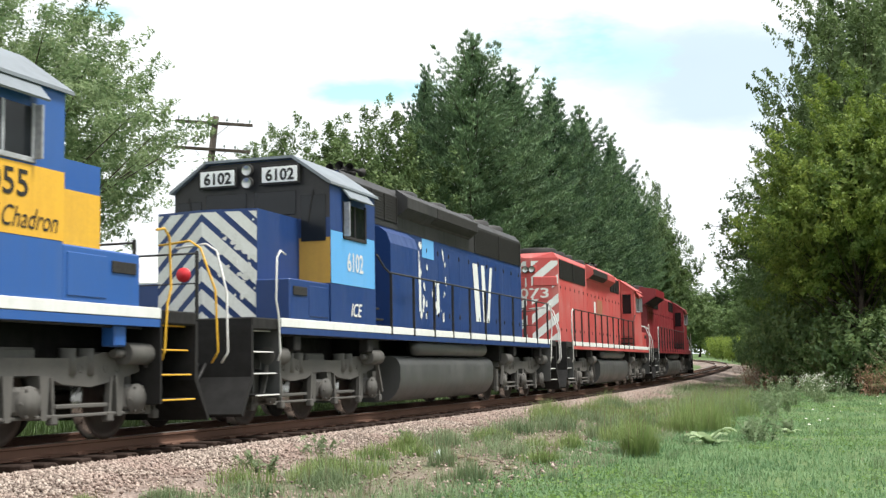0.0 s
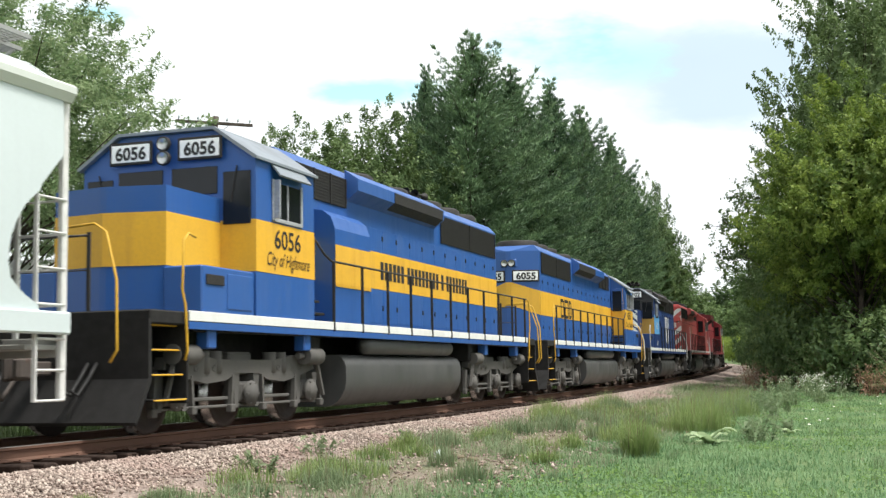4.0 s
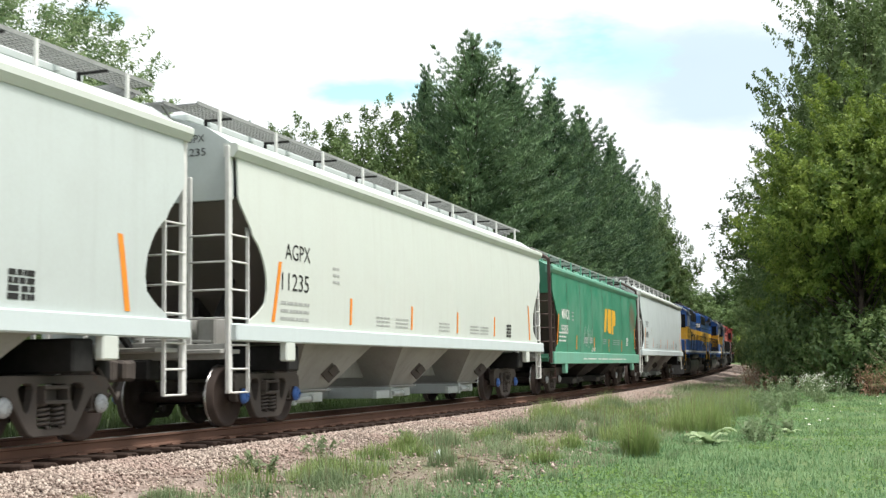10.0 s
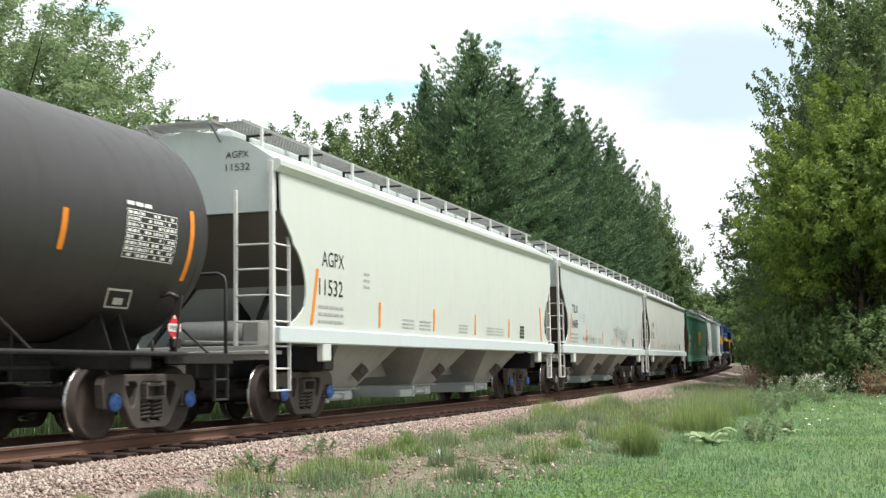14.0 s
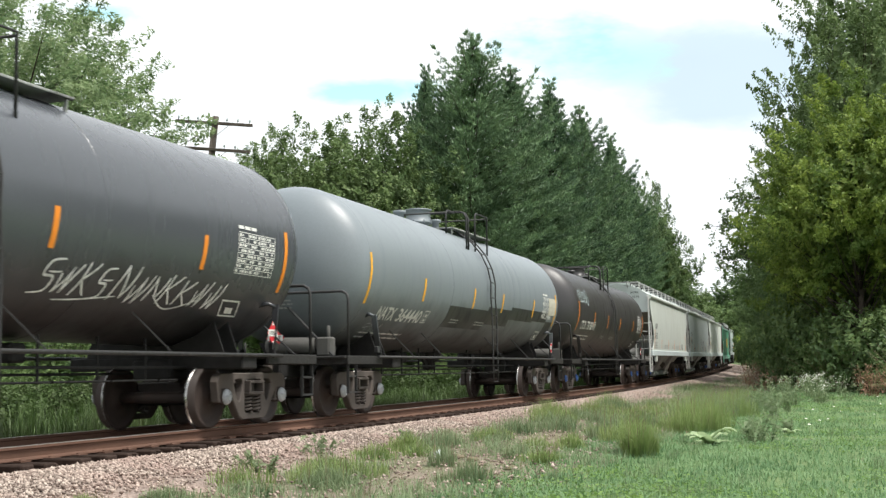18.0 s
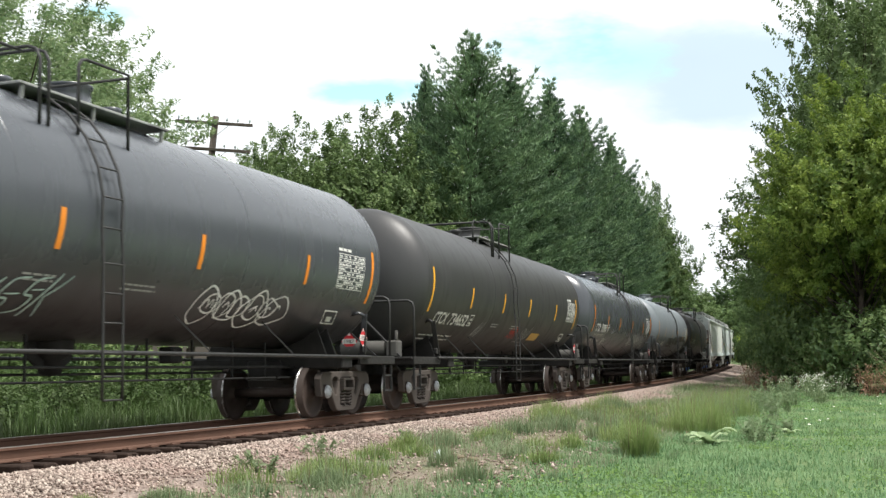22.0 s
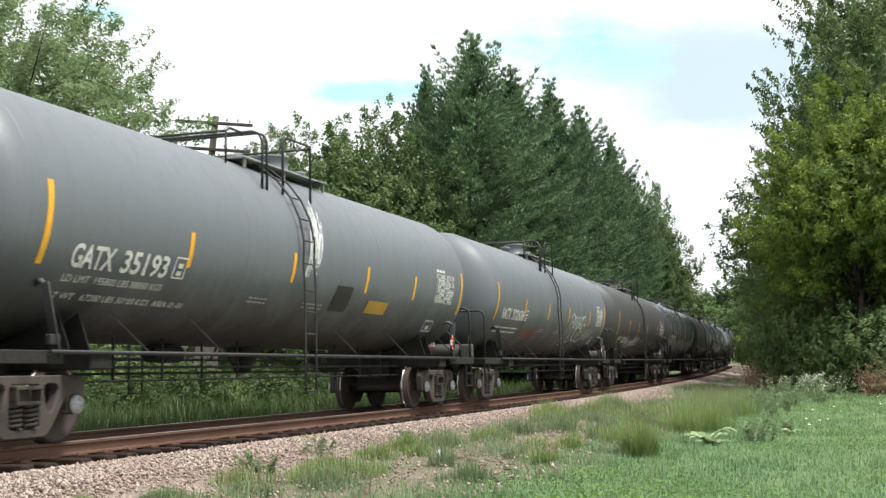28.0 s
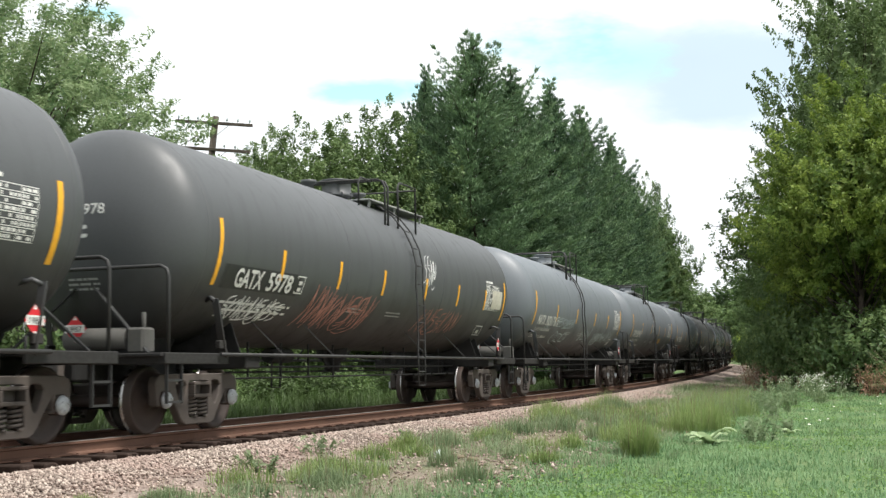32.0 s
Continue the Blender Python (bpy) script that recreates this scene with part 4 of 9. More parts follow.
            g.add(row, [(3 * i + j, 3 * i + j + 1, 3 * i + j + 4, 3 * i + j + 3) for i in range(5) for j in (0, 1)], 0, True)
            part("leaf", g, PALE_LEAF, root)
    # litter and pale stones on the bare patch
    for s, o, m, nm, lb, z in ((16.5, 4.1, LITTER_WHITE, "plastic_litter", "crumpled clear plastic wrapper on the verge", 0.10), (16.3, 4.45, DRY_LEAF, "pale_stone", "pale flat stone on the bare verge", 0.05), (16.0, 4.75, DRY_LEAF, "pale_stone", "pale flat stone on the bare verge", 0.05), (15.2, 5.1, DRY_LEAF, "pale_stone", "tan flat stone on the bare verge", 0.05), (15.0, 5.6, DRY_LEAF, "pale_stone", "tan flat stone on the bare verge", 0.05)):
        x, y = by_line(np.array([s]), np.array([o]))
        q = random.Random(int(s * 10))
        bm = bmesh.new()
        bmesh.ops.create_icosphere(bm, subdivisions=2, radius=1.0)
        for v in bm.verts:
            v.co *= 1 + 0.35 * noise.noise(v.co * 2.3 + Vector((s, o, 0)))
            v.co = Vector((v.co.x * 0.085, v.co.y * 0.06, max(v.co.z, -0.4) * z * 0.8))
        me = bpy.data.meshes.new(nm)
        bm.to_mesh(me)
        bm.free()
        ob = part(nm, me, m, None)
        ob.location = (float(x[0]), float(y[0]), float(land_z(x, y)[0]) + 0.03)
        tagged(ob, lb, "litter" if nm == "plastic_litter" else "stone")


build_weeds()


# ---- trees ----
def unit(a):
    return a / (np.linalg.norm(a, axis=1)[:, None] + 1e-9)


def broad_tree(seed, height, radius, bare, count, size, slim, twigs=800, reach=1.1, loose=0.26, upward=0.45, lump=0.28, low=-0.85, taper=0.25, inner=0.4, core=0.22):
    """Trunk and limbs as meshes, and a crown of leaves set along many short twigs."""
    rnd, rng = random.Random(seed), np.random.default_rng(seed)
    g = Geo()
    lean = Vector((rnd.uniform(-0.05, 0.05), rnd.uniform(-0.05, 0.05), 1))
    trunk = [lean * (height * 0.8 * t) + Vector((rnd.gauss(0, 0.1), rnd.gauss(0, 0.1), 0)) * (t > 0) for t in (0, 0.15, 0.35, 0.55, 0.8, 1.0)]
    r0 = height * 0.017
    g.tube(trunk, r0, 9, 0, r0 * 0.2)
    limbs = Geo()
    mid = np.array([0, 0, (height + bare) / 2])
    ax = np.array([radius, radius, (height - bare) / 2])
    d = unit(rng.normal(0, 1, (twigs * 2, 3)))
    d = d[d[:, 2] > low][:twigs]
    n = len(d)
    swell = np.array([1 + lump * (noise.noise(Vector(k) * 2.1 + Vector((seed, 0, 0))) + 0.6 * noise.noise(Vector(k) * 5.0)) for k in d])
    q = (inner + (1 - inner) * rng.random(n) ** 0.55) * swell
    slim_top = 1 - taper * np.maximum(0, d[:, 2]) ** 2
    p0 = mid + d * ax * q[:, None] * np.stack([slim_top, slim_top, np.ones(n)], 1)
    way = unit(d * np.array([1, 1, 0.7]) + rng.normal(0, 0.45, (n, 3)) + np.array([0, 0, upward]))
    long = reach * rng.uniform(0.55, 1.35, n)
    for k in range(0, n, max(1, n // 46)):
        c = Vector(p0[k])
        base = trunk[1].lerp(trunk[4], min(1, max(0.1, (c.z - bare) / (height - bare) * 0.85)))
        m2 = base.lerp(c, 0.5) + Vector((rnd.gauss(0, 0.2), rnd.gauss(0, 0.2), -0.2))
        limbs.tube([base, m2, c], r0 * 0.22, 5, 0, r0 * 0.04)
    pick = rng.integers(0, n, count)
    t = rng.random(count) ** 0.8
    side = unit(rng.normal(0, 1, (count, 3)))
    p = p0[pick] + way[pick] * (long[pick] * t)[:, None] + side * (loose * rng.random(count) ** 0.5 * (1.15 - 0.7 * t))[:, None]
    nrm = unit(d[pick] * 0.45 + rng.normal(0, 0.5, (count, 3)) + np.array([0, 0, 0.45]))
    # larger leaf clusters deep inside close the crown
    k = int(count * core)
    dc = unit(rng.normal(0, 1, (k, 3)))
    lump_c = np.array([1 + lump * noise.noise(Vector(a) * 2.1 + Vector((seed, 0, 0))) for a in dc])
    pc = mid + dc * ax * (rng.uniform(0.1, 1, k) ** 0.5 * 0.76 * lump_c)[:, None]
    p, nrm = np.concatenate([p, pc]), np.concatenate([nrm, unit(dc + rng.normal(0, 0.5, (k, 3)))])
    sizes = np.concatenate([size * rng.uniform(0.6, 1.4, count), size * 1.55 * rng.uniform(0.6, 1.4, k)])
    v, tr = leaf_cards(p, nrm, sizes, slim, rng)
    return g.mesh("trunk"), limbs.mesh("limb"), soup("crown", v, tr)


def pine_tree(seed, height, radius, power=0.40, per=7):
    """A white pine: whorls of long boughs, each a flat spray of swept-forward shoots with upturned needle tufts."""
    rnd, rng = random.Random(seed), np.random.default_rng(seed)
    g = Geo()
    g.tube([(0, 0, 0), (0.1, 0, height * 0.4), (0, 0.1, height * 0.75), (0, 0, height)], height * 0.014, 8, 0, 0.03)
    limbs, P, D = Geo(), [], []
    profile = lambda t: radius * (1 - t) ** power * min(1.0, 0.80 + t) * min(1.0, 0.06 + (1 - t) / 0.19)
    up = Vector((0, 0, 1))
    z = 1.2
    while z < height - 0.25:
        t = z / height
        n = 7 if t < 0.8 else 5
        a0 = rnd.uniform(0, 6.28)
        for k in range(n):
            a = a0 + 6.283 * k / n + rnd.gauss(0, 0.2)
            L = max(0.35, profile(t) * rnd.uniform(0.62, 1.14))
            d = Vector((math.cos(a), math.sin(a), 0))
            side = Vector((-d.y, d.x, 0))
            lift = 0.10 + 0.95 * t ** 2.2 + rnd.gauss(0, 0.07)
            z0 = z + rnd.uniform(-0.25, 0.25)
            spine = lambda u: Vector((0, 0, z0 + L * (lift * u - 0.22 * (1 - t) * u + 0.20 * u * u))) + d * (L * u)
            limbs.tube([spine(u) for u in (0, 0.5, 1.0)], 0.03 + 0.025 * (1 - t), 4, 0, 0.008)
            u = 0.22 if L > 1.2 else 0.05
            while u < 1.0:
                for sg in (-1, 1):
                    w = min(1.5, (1.06 - u) * L * 0.52 + 0.22) * rnd.uniform(0.7, 1.15)
                    way = (d * 0.72 + side * (sg * rnd.uniform(0.5, 0.8)) + up * rnd.uniform(0.0, 0.26)).normalized()
                    base = spine(u)
                    v = rnd.uniform(0.1, 0.25)
                    while v < w:
                        P.append(base + way * v + up * (0.10 * v * v))
                        D.append((way * 0.6 + up * (0.55 + 0.4 * t) + Vector((rnd.gauss(0, 0.2), rnd.gauss(0, 0.2), 0))).normalized())
                        v += 0.24
                u += 0.34 / L
            for q in range(3):
                P.append(spine(1.0 + 0.02 * q))
                D.append((d * 0.6 + up * (0.6 + t)).normalized())
        z += rnd.uniform(0.72, 1.05) * (1.0 - 0.35 * t)
    for q in range(14):
        P.append(Vector((0, 0, height - 0.1 * q)))
        D.append((up + Vector((rnd.gauss(0, 0.35), rnd.gauss(0, 0.35), 0))).normalized())
    P, D = np.array(P), np.array(D)
    n = len(P) * per
    dirs = unit(np.repeat(D, per, 0) + rng.normal(0, 0.45, (n, 3)) * np.array([1, 1, 0.7]))
    L = rng.uniform(0.16, 0.34, n)
    base = np.repeat(P, per, 0) + rng.normal(0, 0.055, (n, 3)) * np.array([1, 1, 0.6])
    sd = unit(np.cross(dirs, rng.normal(0, 1, (n, 3)))) * 0.036
    v = np.stack([base - sd, base + sd, base + dirs * L[:, None]], 1).reshape(-1, 3)
    # dense inner boughs
    k = 9000
    zc = height * (0.05 + 0.90 * rng.random(k) ** 1.2)
    tc = zc / height
    rc = radius * (1 - tc) ** power * np.minimum(1.0, 0.8 + tc) * np.minimum(1.0, 0.06 + (1 - tc) / 0.19) * 0.60 * rng.random(k) ** 0.5
    ac = rng.uniform(0, 6.28, k)
    pc = np.stack([rc * np.cos(ac), rc * np.sin(ac), zc + 0.12 * rc], 1)
    way = unit(np.stack([np.cos(ac), np.sin(ac), np.full(k, 0.3)], 1) + rng.normal(0, 0.5, (k, 3)))
    sc = unit(np.cross(way, rng.normal(0, 1, (k, 3)))) * 0.06
    vc = np.stack([pc - sc, pc + sc, pc + way * rng.uniform(0.3, 0.5, k)[:, None]], 1).reshape(-1, 3)
    return g.mesh("trunk"), limbs.mesh("limb"), soup("crown", np.concatenate([v, vc]), np.arange(3 * (n + k)).reshape(-1, 3))


def plant_tree(name, label, meshes, mats, x, y, turn, scale, group=""):
    root = thing(name, label, "tree", group)
    z = float(land_z(np.array([x]), np.array([y]))[0]) - 0.1
    root.matrix_world = Matrix.Translation((x, y, z)) @ Matrix.Rotation(radians(turn), 4, "Z") @ Matrix.Diagonal((scale[0], scale[0], scale[1], 1))
    part("trunk", meshes[0], mats[0], root)
    part("limb", meshes[1], mats[0], root)["kind"] = "stuff"
    part("crown", meshes[2], mats[1], root)["kind"] = "stuff"
    return root


def build_trees():
    pines = [pine_tree(3, 20.4, 6.4, 0.55), pine_tree(9, 20.4, 6.0, 0.56), pine_tree(17, 20.4, 5.6, 0.58)]
    spots = [(1.6, 65, 0, 1.0, 0.955), (-1.0, 67, 2, 0.62, 0.88), (4.0, 70, 1, 0.95, 0.92), (7.5, 84, 2, 1.05, 1.03), (11.0, 96, 1, 1.05, 1.07), (15.7, 112, 2, 1.05, 1.09), (20.0, 128, 1, 1.0, 1.03), (6.2, 74, 0, 0.85, 0.62), (10.2, 88, 0, 0.85, 0.66), (14.0, 101, 1, 0.85, 0.70)]
    for i, (x, y, k, a, b) in enumerate(spots):
        plant_tree("pine_tree", "tall dark green white pine beside the tracks", pines[k], (PINE_BARK, PINE_LEAF), x, y, i * 77, (a, b), "row of pines")
    silver = broad_tree(31, 14.6, 5.3, 4.9, 60000, 0.17, 0.36, 800, 1.15, 0.34, 0.8, 0.40, -0.85, 0.3, 0.3, 0.0)
    for x, y, turn, a, b in ((-15.4, 41, 0, 1.18, 1.0), (-17.2, 45, 210, 1.1, 0.94), (-20.8, 48, 120, 1.0, 1.02)):
        plant_tree("silver_maple", "light silvery green maple behind the track", silver, (BARK, WILLOW_LEAF), x, y, turn, (a, b))
    maple = [broad_tree(41, 13.4, 4.2, 0.6, 56000, 0.165, 0.6, 900, 0.8, 0.36, 0.4, 0.42), broad_tree(47, 13.4, 4.5, 0.3, 60000, 0.165, 0.55, 900, 0.85, 0.38, 0.3, 0.42)]
    for x, y, k, turn, a, b in ((-8.0, 57, 1, 10, 0.80, 0.95), (-9.4, 63, 0, 40, 0.7, 0.92), (-5.4, 60, 0, 100, 1.0, 0.97), (-3.0, 62, 0, 60, 0.95, 1.06), (-12.6, 66, 0, 150, 0.55, 0.74), (-6.5, 72, 1, 220, 1.1, 0.95), (-1.2, 72, 0, 300, 0.9, 1.05)):
        plant_tree("maple_tree", "mid-green leafy maple beyond the field", maple[k], (BARK, OAK_LEAF), x, y, turn, (a, b))
    for x, y, turn, a, b in ((24.5, 142, 0, 1.0, 1.62), (29.5, 165, 80, 1.0, 1.5), (34.0, 190, 160, 0.95, 1.35)):
        plant_tree("maple_tree", "mid-green leafy tree closing the line of pines", maple[0], (BARK, OAK_LEAF), x, y, turn, (a, b))
    # wood on the near side of the line
    oak = broad_tree(61, 19.4, 5.8, 0.8, 66000, 0.20, 0.55, 950, 1.5, 0.36, 0.5, 0.46, -0.9, 0.15)
    edge = broad_tree(53, 13.4, 4.5, 3.2, 60000, 0.175, 0.55, 700, 1.05, 0.36, 0.3, 0.60)
    for x, y, turn, a, b in ((19.7, 57, 30, 0.96, 1.06), (24.4, 60, 140, 1.0, 1.12), (21.0, 64, 250, 0.9, 0.9)):
        plant_tree("maple_tree", "yellowish green maple at the wood's edge", edge, (BARK, MAPLE_LEAF), x, y, turn, (a, b))
    # (30.5, 51), (34.0, 62): unseen oaks added to shade the wood; (31.0, 39) unseen too
    for x, y, turn, a, b in ((26.5, 75, 0, 1.0, 1.42), (31.5, 82, 70, 1.1, 1.5), (30.5, 51, 200, 0.95, 0.9), (34.0, 62, 20, 1.0, 1.0), (31.0, 39, 90, 0.9, 0.8), (31.2, 97, 140, 0.92, 1.12), (26.4, 84, 30, 0.62, 0.66), (34.6, 114, 210, 0.85, 1.0), (39.0, 128, 20, 0.9, 1.05), (41.5, 148, 99, 0.9, 1.0), (48.0, 172, 10, 0.95, 1.0)):
        plant_tree("oak_tree", "tall dark leafy tree in the trackside wood", oak, (BARK, OAK_LEAF), x, y, turn, (a, b))
    far = broad_tree(71, 18.0, 6.0, 0.5, 7000, 0.55, 0.6, 350, 1.6, 0.7)
    for i, (x, y, a, b) in enumerate(((52, 260, 1.0, 0.8), (60, 300, 1.2, 1.0), (70, 290, 1.3, 1.0), (48, 300, 1.2, 0.9), (84, 320, 1.5, 1.2), (38, 300, 1.3, 1.1), (-40, 140, 1.2, 0.7), (-56, 150, 1.3, 0.7), (-30, 150, 1.2, 0.7), (-18, 130, 1.2, 0.8), (-72, 150, 1.3, 0.7), (-6, 128, 1.2, 0.8))):
        plant_tree("far_tree", "hazy green tree in the distant wood", far, (BARK, OAK_LEAF), x, y, i * 61, (a, b))
    for i, (s, o) in enumerate(((250, 4), (262, -4), (270, 8), (282, -12), (300, 2))):
        p = beside(s, o)
        plant_tree("far_tree", "hazy green tree in the distant wood", far, (BARK, OAK_LEAF), p.x, p.y, i * 71, (0.9, 0.62 + 0.06 * i))
    # undergrowth
    bush = broad_tree(81, 2.6, 1.9, 0.0, 3400, 0.17, 0.5, 170, 0.55, 0.26, 0.5)
    rnd = random.Random(6)
    spots = [(18.6, 54.5), (21.5, 55), (25.0, 58), (17.4, 60), (20.5, 66), (22.6, 71), (23.6, 78), (25.0, 86), (26.6, 94), (28.6, 104), (30.6, 114), (33.0, 126), (35.6, 138), (39.5, 154), (28.5, 62), (44.0, 172), (48.5, 190)]
    for x, y in spots:
        plant_tree("bush", "dense dark green bush at the wood's edge", bush, (BARK, OAK_LEAF), x, y, rnd.uniform(0, 360), (rnd.uniform(1.0, 1.4), rnd.uniform(1.0, 1.9)))["category"] = "bush"
    for k in range(16):
        x, y = -46 + k * 3.4 + rnd.uniform(-1, 1), 84 + rnd.uniform(-4, 10) + max(0, k - 12) * 4
        plant_tree("bush", "broad hedge bush closing the field", bush, (BARK, OAK_LEAF), x, y, rnd.uniform(0, 360), (rnd.uniform(1.5, 2.0), rnd.uniform(1.4, 2.0)))["category"] = "bush"
    for s, o in ((200, 4.0), (206, 1.0), (212, 3.6), (218, -0.5), (224, 2.2), (230, 5.0), (236, -1.5), (244, 2.0), (190, 8.0), (205, 7.4), (220, 7.6), (238, 6.8), (258, 1.8), (176, -9.5), (186, -12.0), (196, -15.0)):
        p = beside(s, o)
        plant_tree("bush", "sunlit green bush where the line bends away", bush, (BARK, MAPLE_LEAF), p.x, p.y, s * 37, (1.2, 1.05 + 0.25 * (s % 3)))["category"] = "bush"
    for k in range(12):
        s, o = 62 + k * 9, -9 - rnd.uniform(0, 4)
        p = beside(s, o)
        plant_tree("bush", "dark bush under the pines", bush, (BARK, OAK_LEAF), p.x, p.y, rnd.uniform(0, 360), (rnd.uniform(1.2, 1.7), rnd.uniform(1.0, 1.5)))["category"] = "bush"
    for k in range(22):
        s, o = 3 + k * 2.6, -7.5 - rnd.uniform(0, 4)
        p = beside(s, o)
        plant_tree("bush", "tall green weeds beyond the rails", bush, (BARK, MEADOW_LEAF), p.x, p.y, rnd.uniform(0, 360), (rnd.uniform(0.55, 0.8), rnd.uniform(0.40, 0.62)))["category"] = "bush"
    for x, y, a in ((-12, 34, 0.6), (-9, 40, 0.7), (-18.5, 41.5, 1.2), (-16.6, 40.5, 1.1), (-14.6, 41.2, 1.2), (-12.8, 40.4, 1.05), (-11.0, 41.0, 1.15), (-20.4, 40.6, 1.2), (-3.5, 46, 0.55), (-14.5, 33, 0.7), (0.5, 56, 0.8), (-6.5, 36, 0.45)):
        plant_tree("bush", "green bush in the field beyond the rails", bush, (BARK, OAK_LEAF), x, y, rnd.uniform(0, 360), (a, a * 0.9))["category"] = "bush"


build_trees()


def stalk_bush(x, y, seed):
    """A spreading shrub of long pale-stalked shoots."""
    rnd, rng = random.Random(seed), np.random.default_rng(seed)
    root = thing("bush", "spreading bush with long pale leafy shoots", "bush")
    root.location = (x, y, float(land_z(np.array([x]), np.array([y]))[0]))
    g, cs, ns = Geo(), [], []
    for k in range(60):
        a, e, L = rnd.uniform(0, 6.28), rnd.uniform(0.35, 1.25), rnd.uniform(1.3, 3.1)
        tip = Vector((math.cos(a) * math.cos(e), math.sin(a) * math.cos(e), math.sin(e))) * L
        g.tube([(0, 0, 0), tip * 0.55 + Vector((0, 0, 0.15)), tip], 0.018, 4, 0, 0.006)
        for j in range(34):
            t = rnd.uniform(0.3, 1.02)
            cs.append(tip * t + Vector((rnd.gauss(0, 0.09), rnd.gauss(0, 0.09), rnd.gauss(0.02, 0.09))))
            ns.append(Vector((rnd.gauss(0, 0.6), rnd.gauss(0, 0.6), 1)).normalized())
    part("stem", g, DRY_LEAF, root)["kind"] = "stuff"
    v, t = leaf_cards(np.array(cs), np.array(ns), rng.uniform(0.10, 0.22, len(cs)), 0.42, rng)
    part("foliage", soup("foliage", v, t), OAK_LEAF, root)["kind"] = "stuff"


for bx, by, bs in ((19.6, 51.0, 1), (22.4, 52.5, 2), (24.6, 50.5, 3), (17.6, 55.0, 4)):
    stalk_bush(bx, by, bs)


def sprig_branch(name, label, root_at, tip, seed, n, size):
    """A thin limb that reaches out of the wood with loose sprays of leaves."""
    rnd, rng = random.Random(seed), np.random.default_rng(seed)
    a, b = Vector(root_at), Vector(tip)
    root = thing(name, label, "branch")
    g, cs, ns = Geo(), [], []
    g.tube([a, a.lerp(b, 0.5) + Vector((0, 0, 0.5)), b], 0.06, 6, 0, 0.015)
    for k in range(34):
        t = rnd.uniform(0.15, 1.0)
        p = a.lerp(b, t) + Vector((0, 0, 2.0 * t * (1 - t)))
        q = p + Vector((rnd.gauss(-0.3, 0.7), rnd.gauss(0, 0.7), rnd.gauss(0.15, 0.75)))
        g.tube([p, p.lerp(q, 0.5) + Vector((0, 0, 0.12)), q], 0.018, 4, 0, 0.006)
        for j in range(n):
            cs.append(p.lerp(q, rnd.uniform(0.35, 1.1)) + Vector((rnd.gauss(0, 0.13), rnd.gauss(0, 0.13), rnd.gauss(0, 0.13))))
    part("limb", g, BARK, root)
    nrm = unit(rng.normal(0, 1, (len(cs), 3)) + np.array([0, 0, 0.5]))
    v, t = leaf_cards(np.array(cs), nrm, size * rng.uniform(0.6, 1.3, len(cs)), 0.5, rng)
    part("foliage", soup("foliage", v, t), OAK_LEAF, root)["kind"] = "stuff"


sprig_branch("overhanging_branch", "thin leafy branch hanging out over the line", (27.6, 95, 11.0), (21.2, 95, 12.4), 5, 30, 0.30)
sprig_branch("overhanging_branch", "thin leafy branch hanging out over the line", (27.0, 95, 9.4), (22.0, 95, 9.4), 7, 28, 0.30)
sprig_branch("overhanging_branch", "thin leafy branch hanging out over the line", (27.0, 94, 13.2), (23.2, 94, 14.6), 8, 22, 0.30)
sprig_branch("overhanging_branch", "sparse branch reaching from the far trees", (26.6, 142, 11.5), (30.4, 142, 12.2), 9, 26, 0.38)


# ---- telegraph pole, house ----
def build_pole(x, y, h, lean):
    root = thing("telegraph_pole", "leaning weathered wooden telegraph pole with two crossarms", "telegraph pole")
    z = float(land_z(np.array([x]), np.array([y]))[0])
    root.matrix_world = Matrix.Translation((x, y, z)) @ Matrix.Rotation(radians(-8), 4, "Z") @ Matrix.Rotation(lean, 4, "Y")
    part("pole", Geo().tube([(0, 0, -0.3), (0, 0, h * 0.5), (0, 0, h)], 0.17, 12, 0, 0.12), POLE_WOOD, root)
    for zz in (h - 0.28, h - 1.28):
        arm = part("crossarm", Geo().box(-1.5, 1.5, -0.18, -0.07, zz - 0.055, zz + 0.055, 0.01), POLE_WOOD, root)
        for k in (-1.4, -1.02, -0.64, 0.5, 0.92, 1.38):
            g = Geo().tube([(k, -0.125, zz + 0.05), (k, -0.125, zz + 0.13)], 0.012, 6)
            g.lathe([(0.11, 0.012), (0.12, 0.04), (0.15, 0.042), (0.17, 0.028), (0.20, 0.034), (0.215, 0.0)], "z", (k, -0.125, zz), 10)
            part("insulator", g, INSULATOR, arm)
        for sgn in (-1, 1):
            part("brace", Geo().beam((sgn * 0.62, -0.19, zz - 0.05), (0, -0.16, zz - 0.62), 0.03, 0.01), POLE_WOOD, arm)


build_pole(-9.52, 45.0, 10.80, radians(5.2))


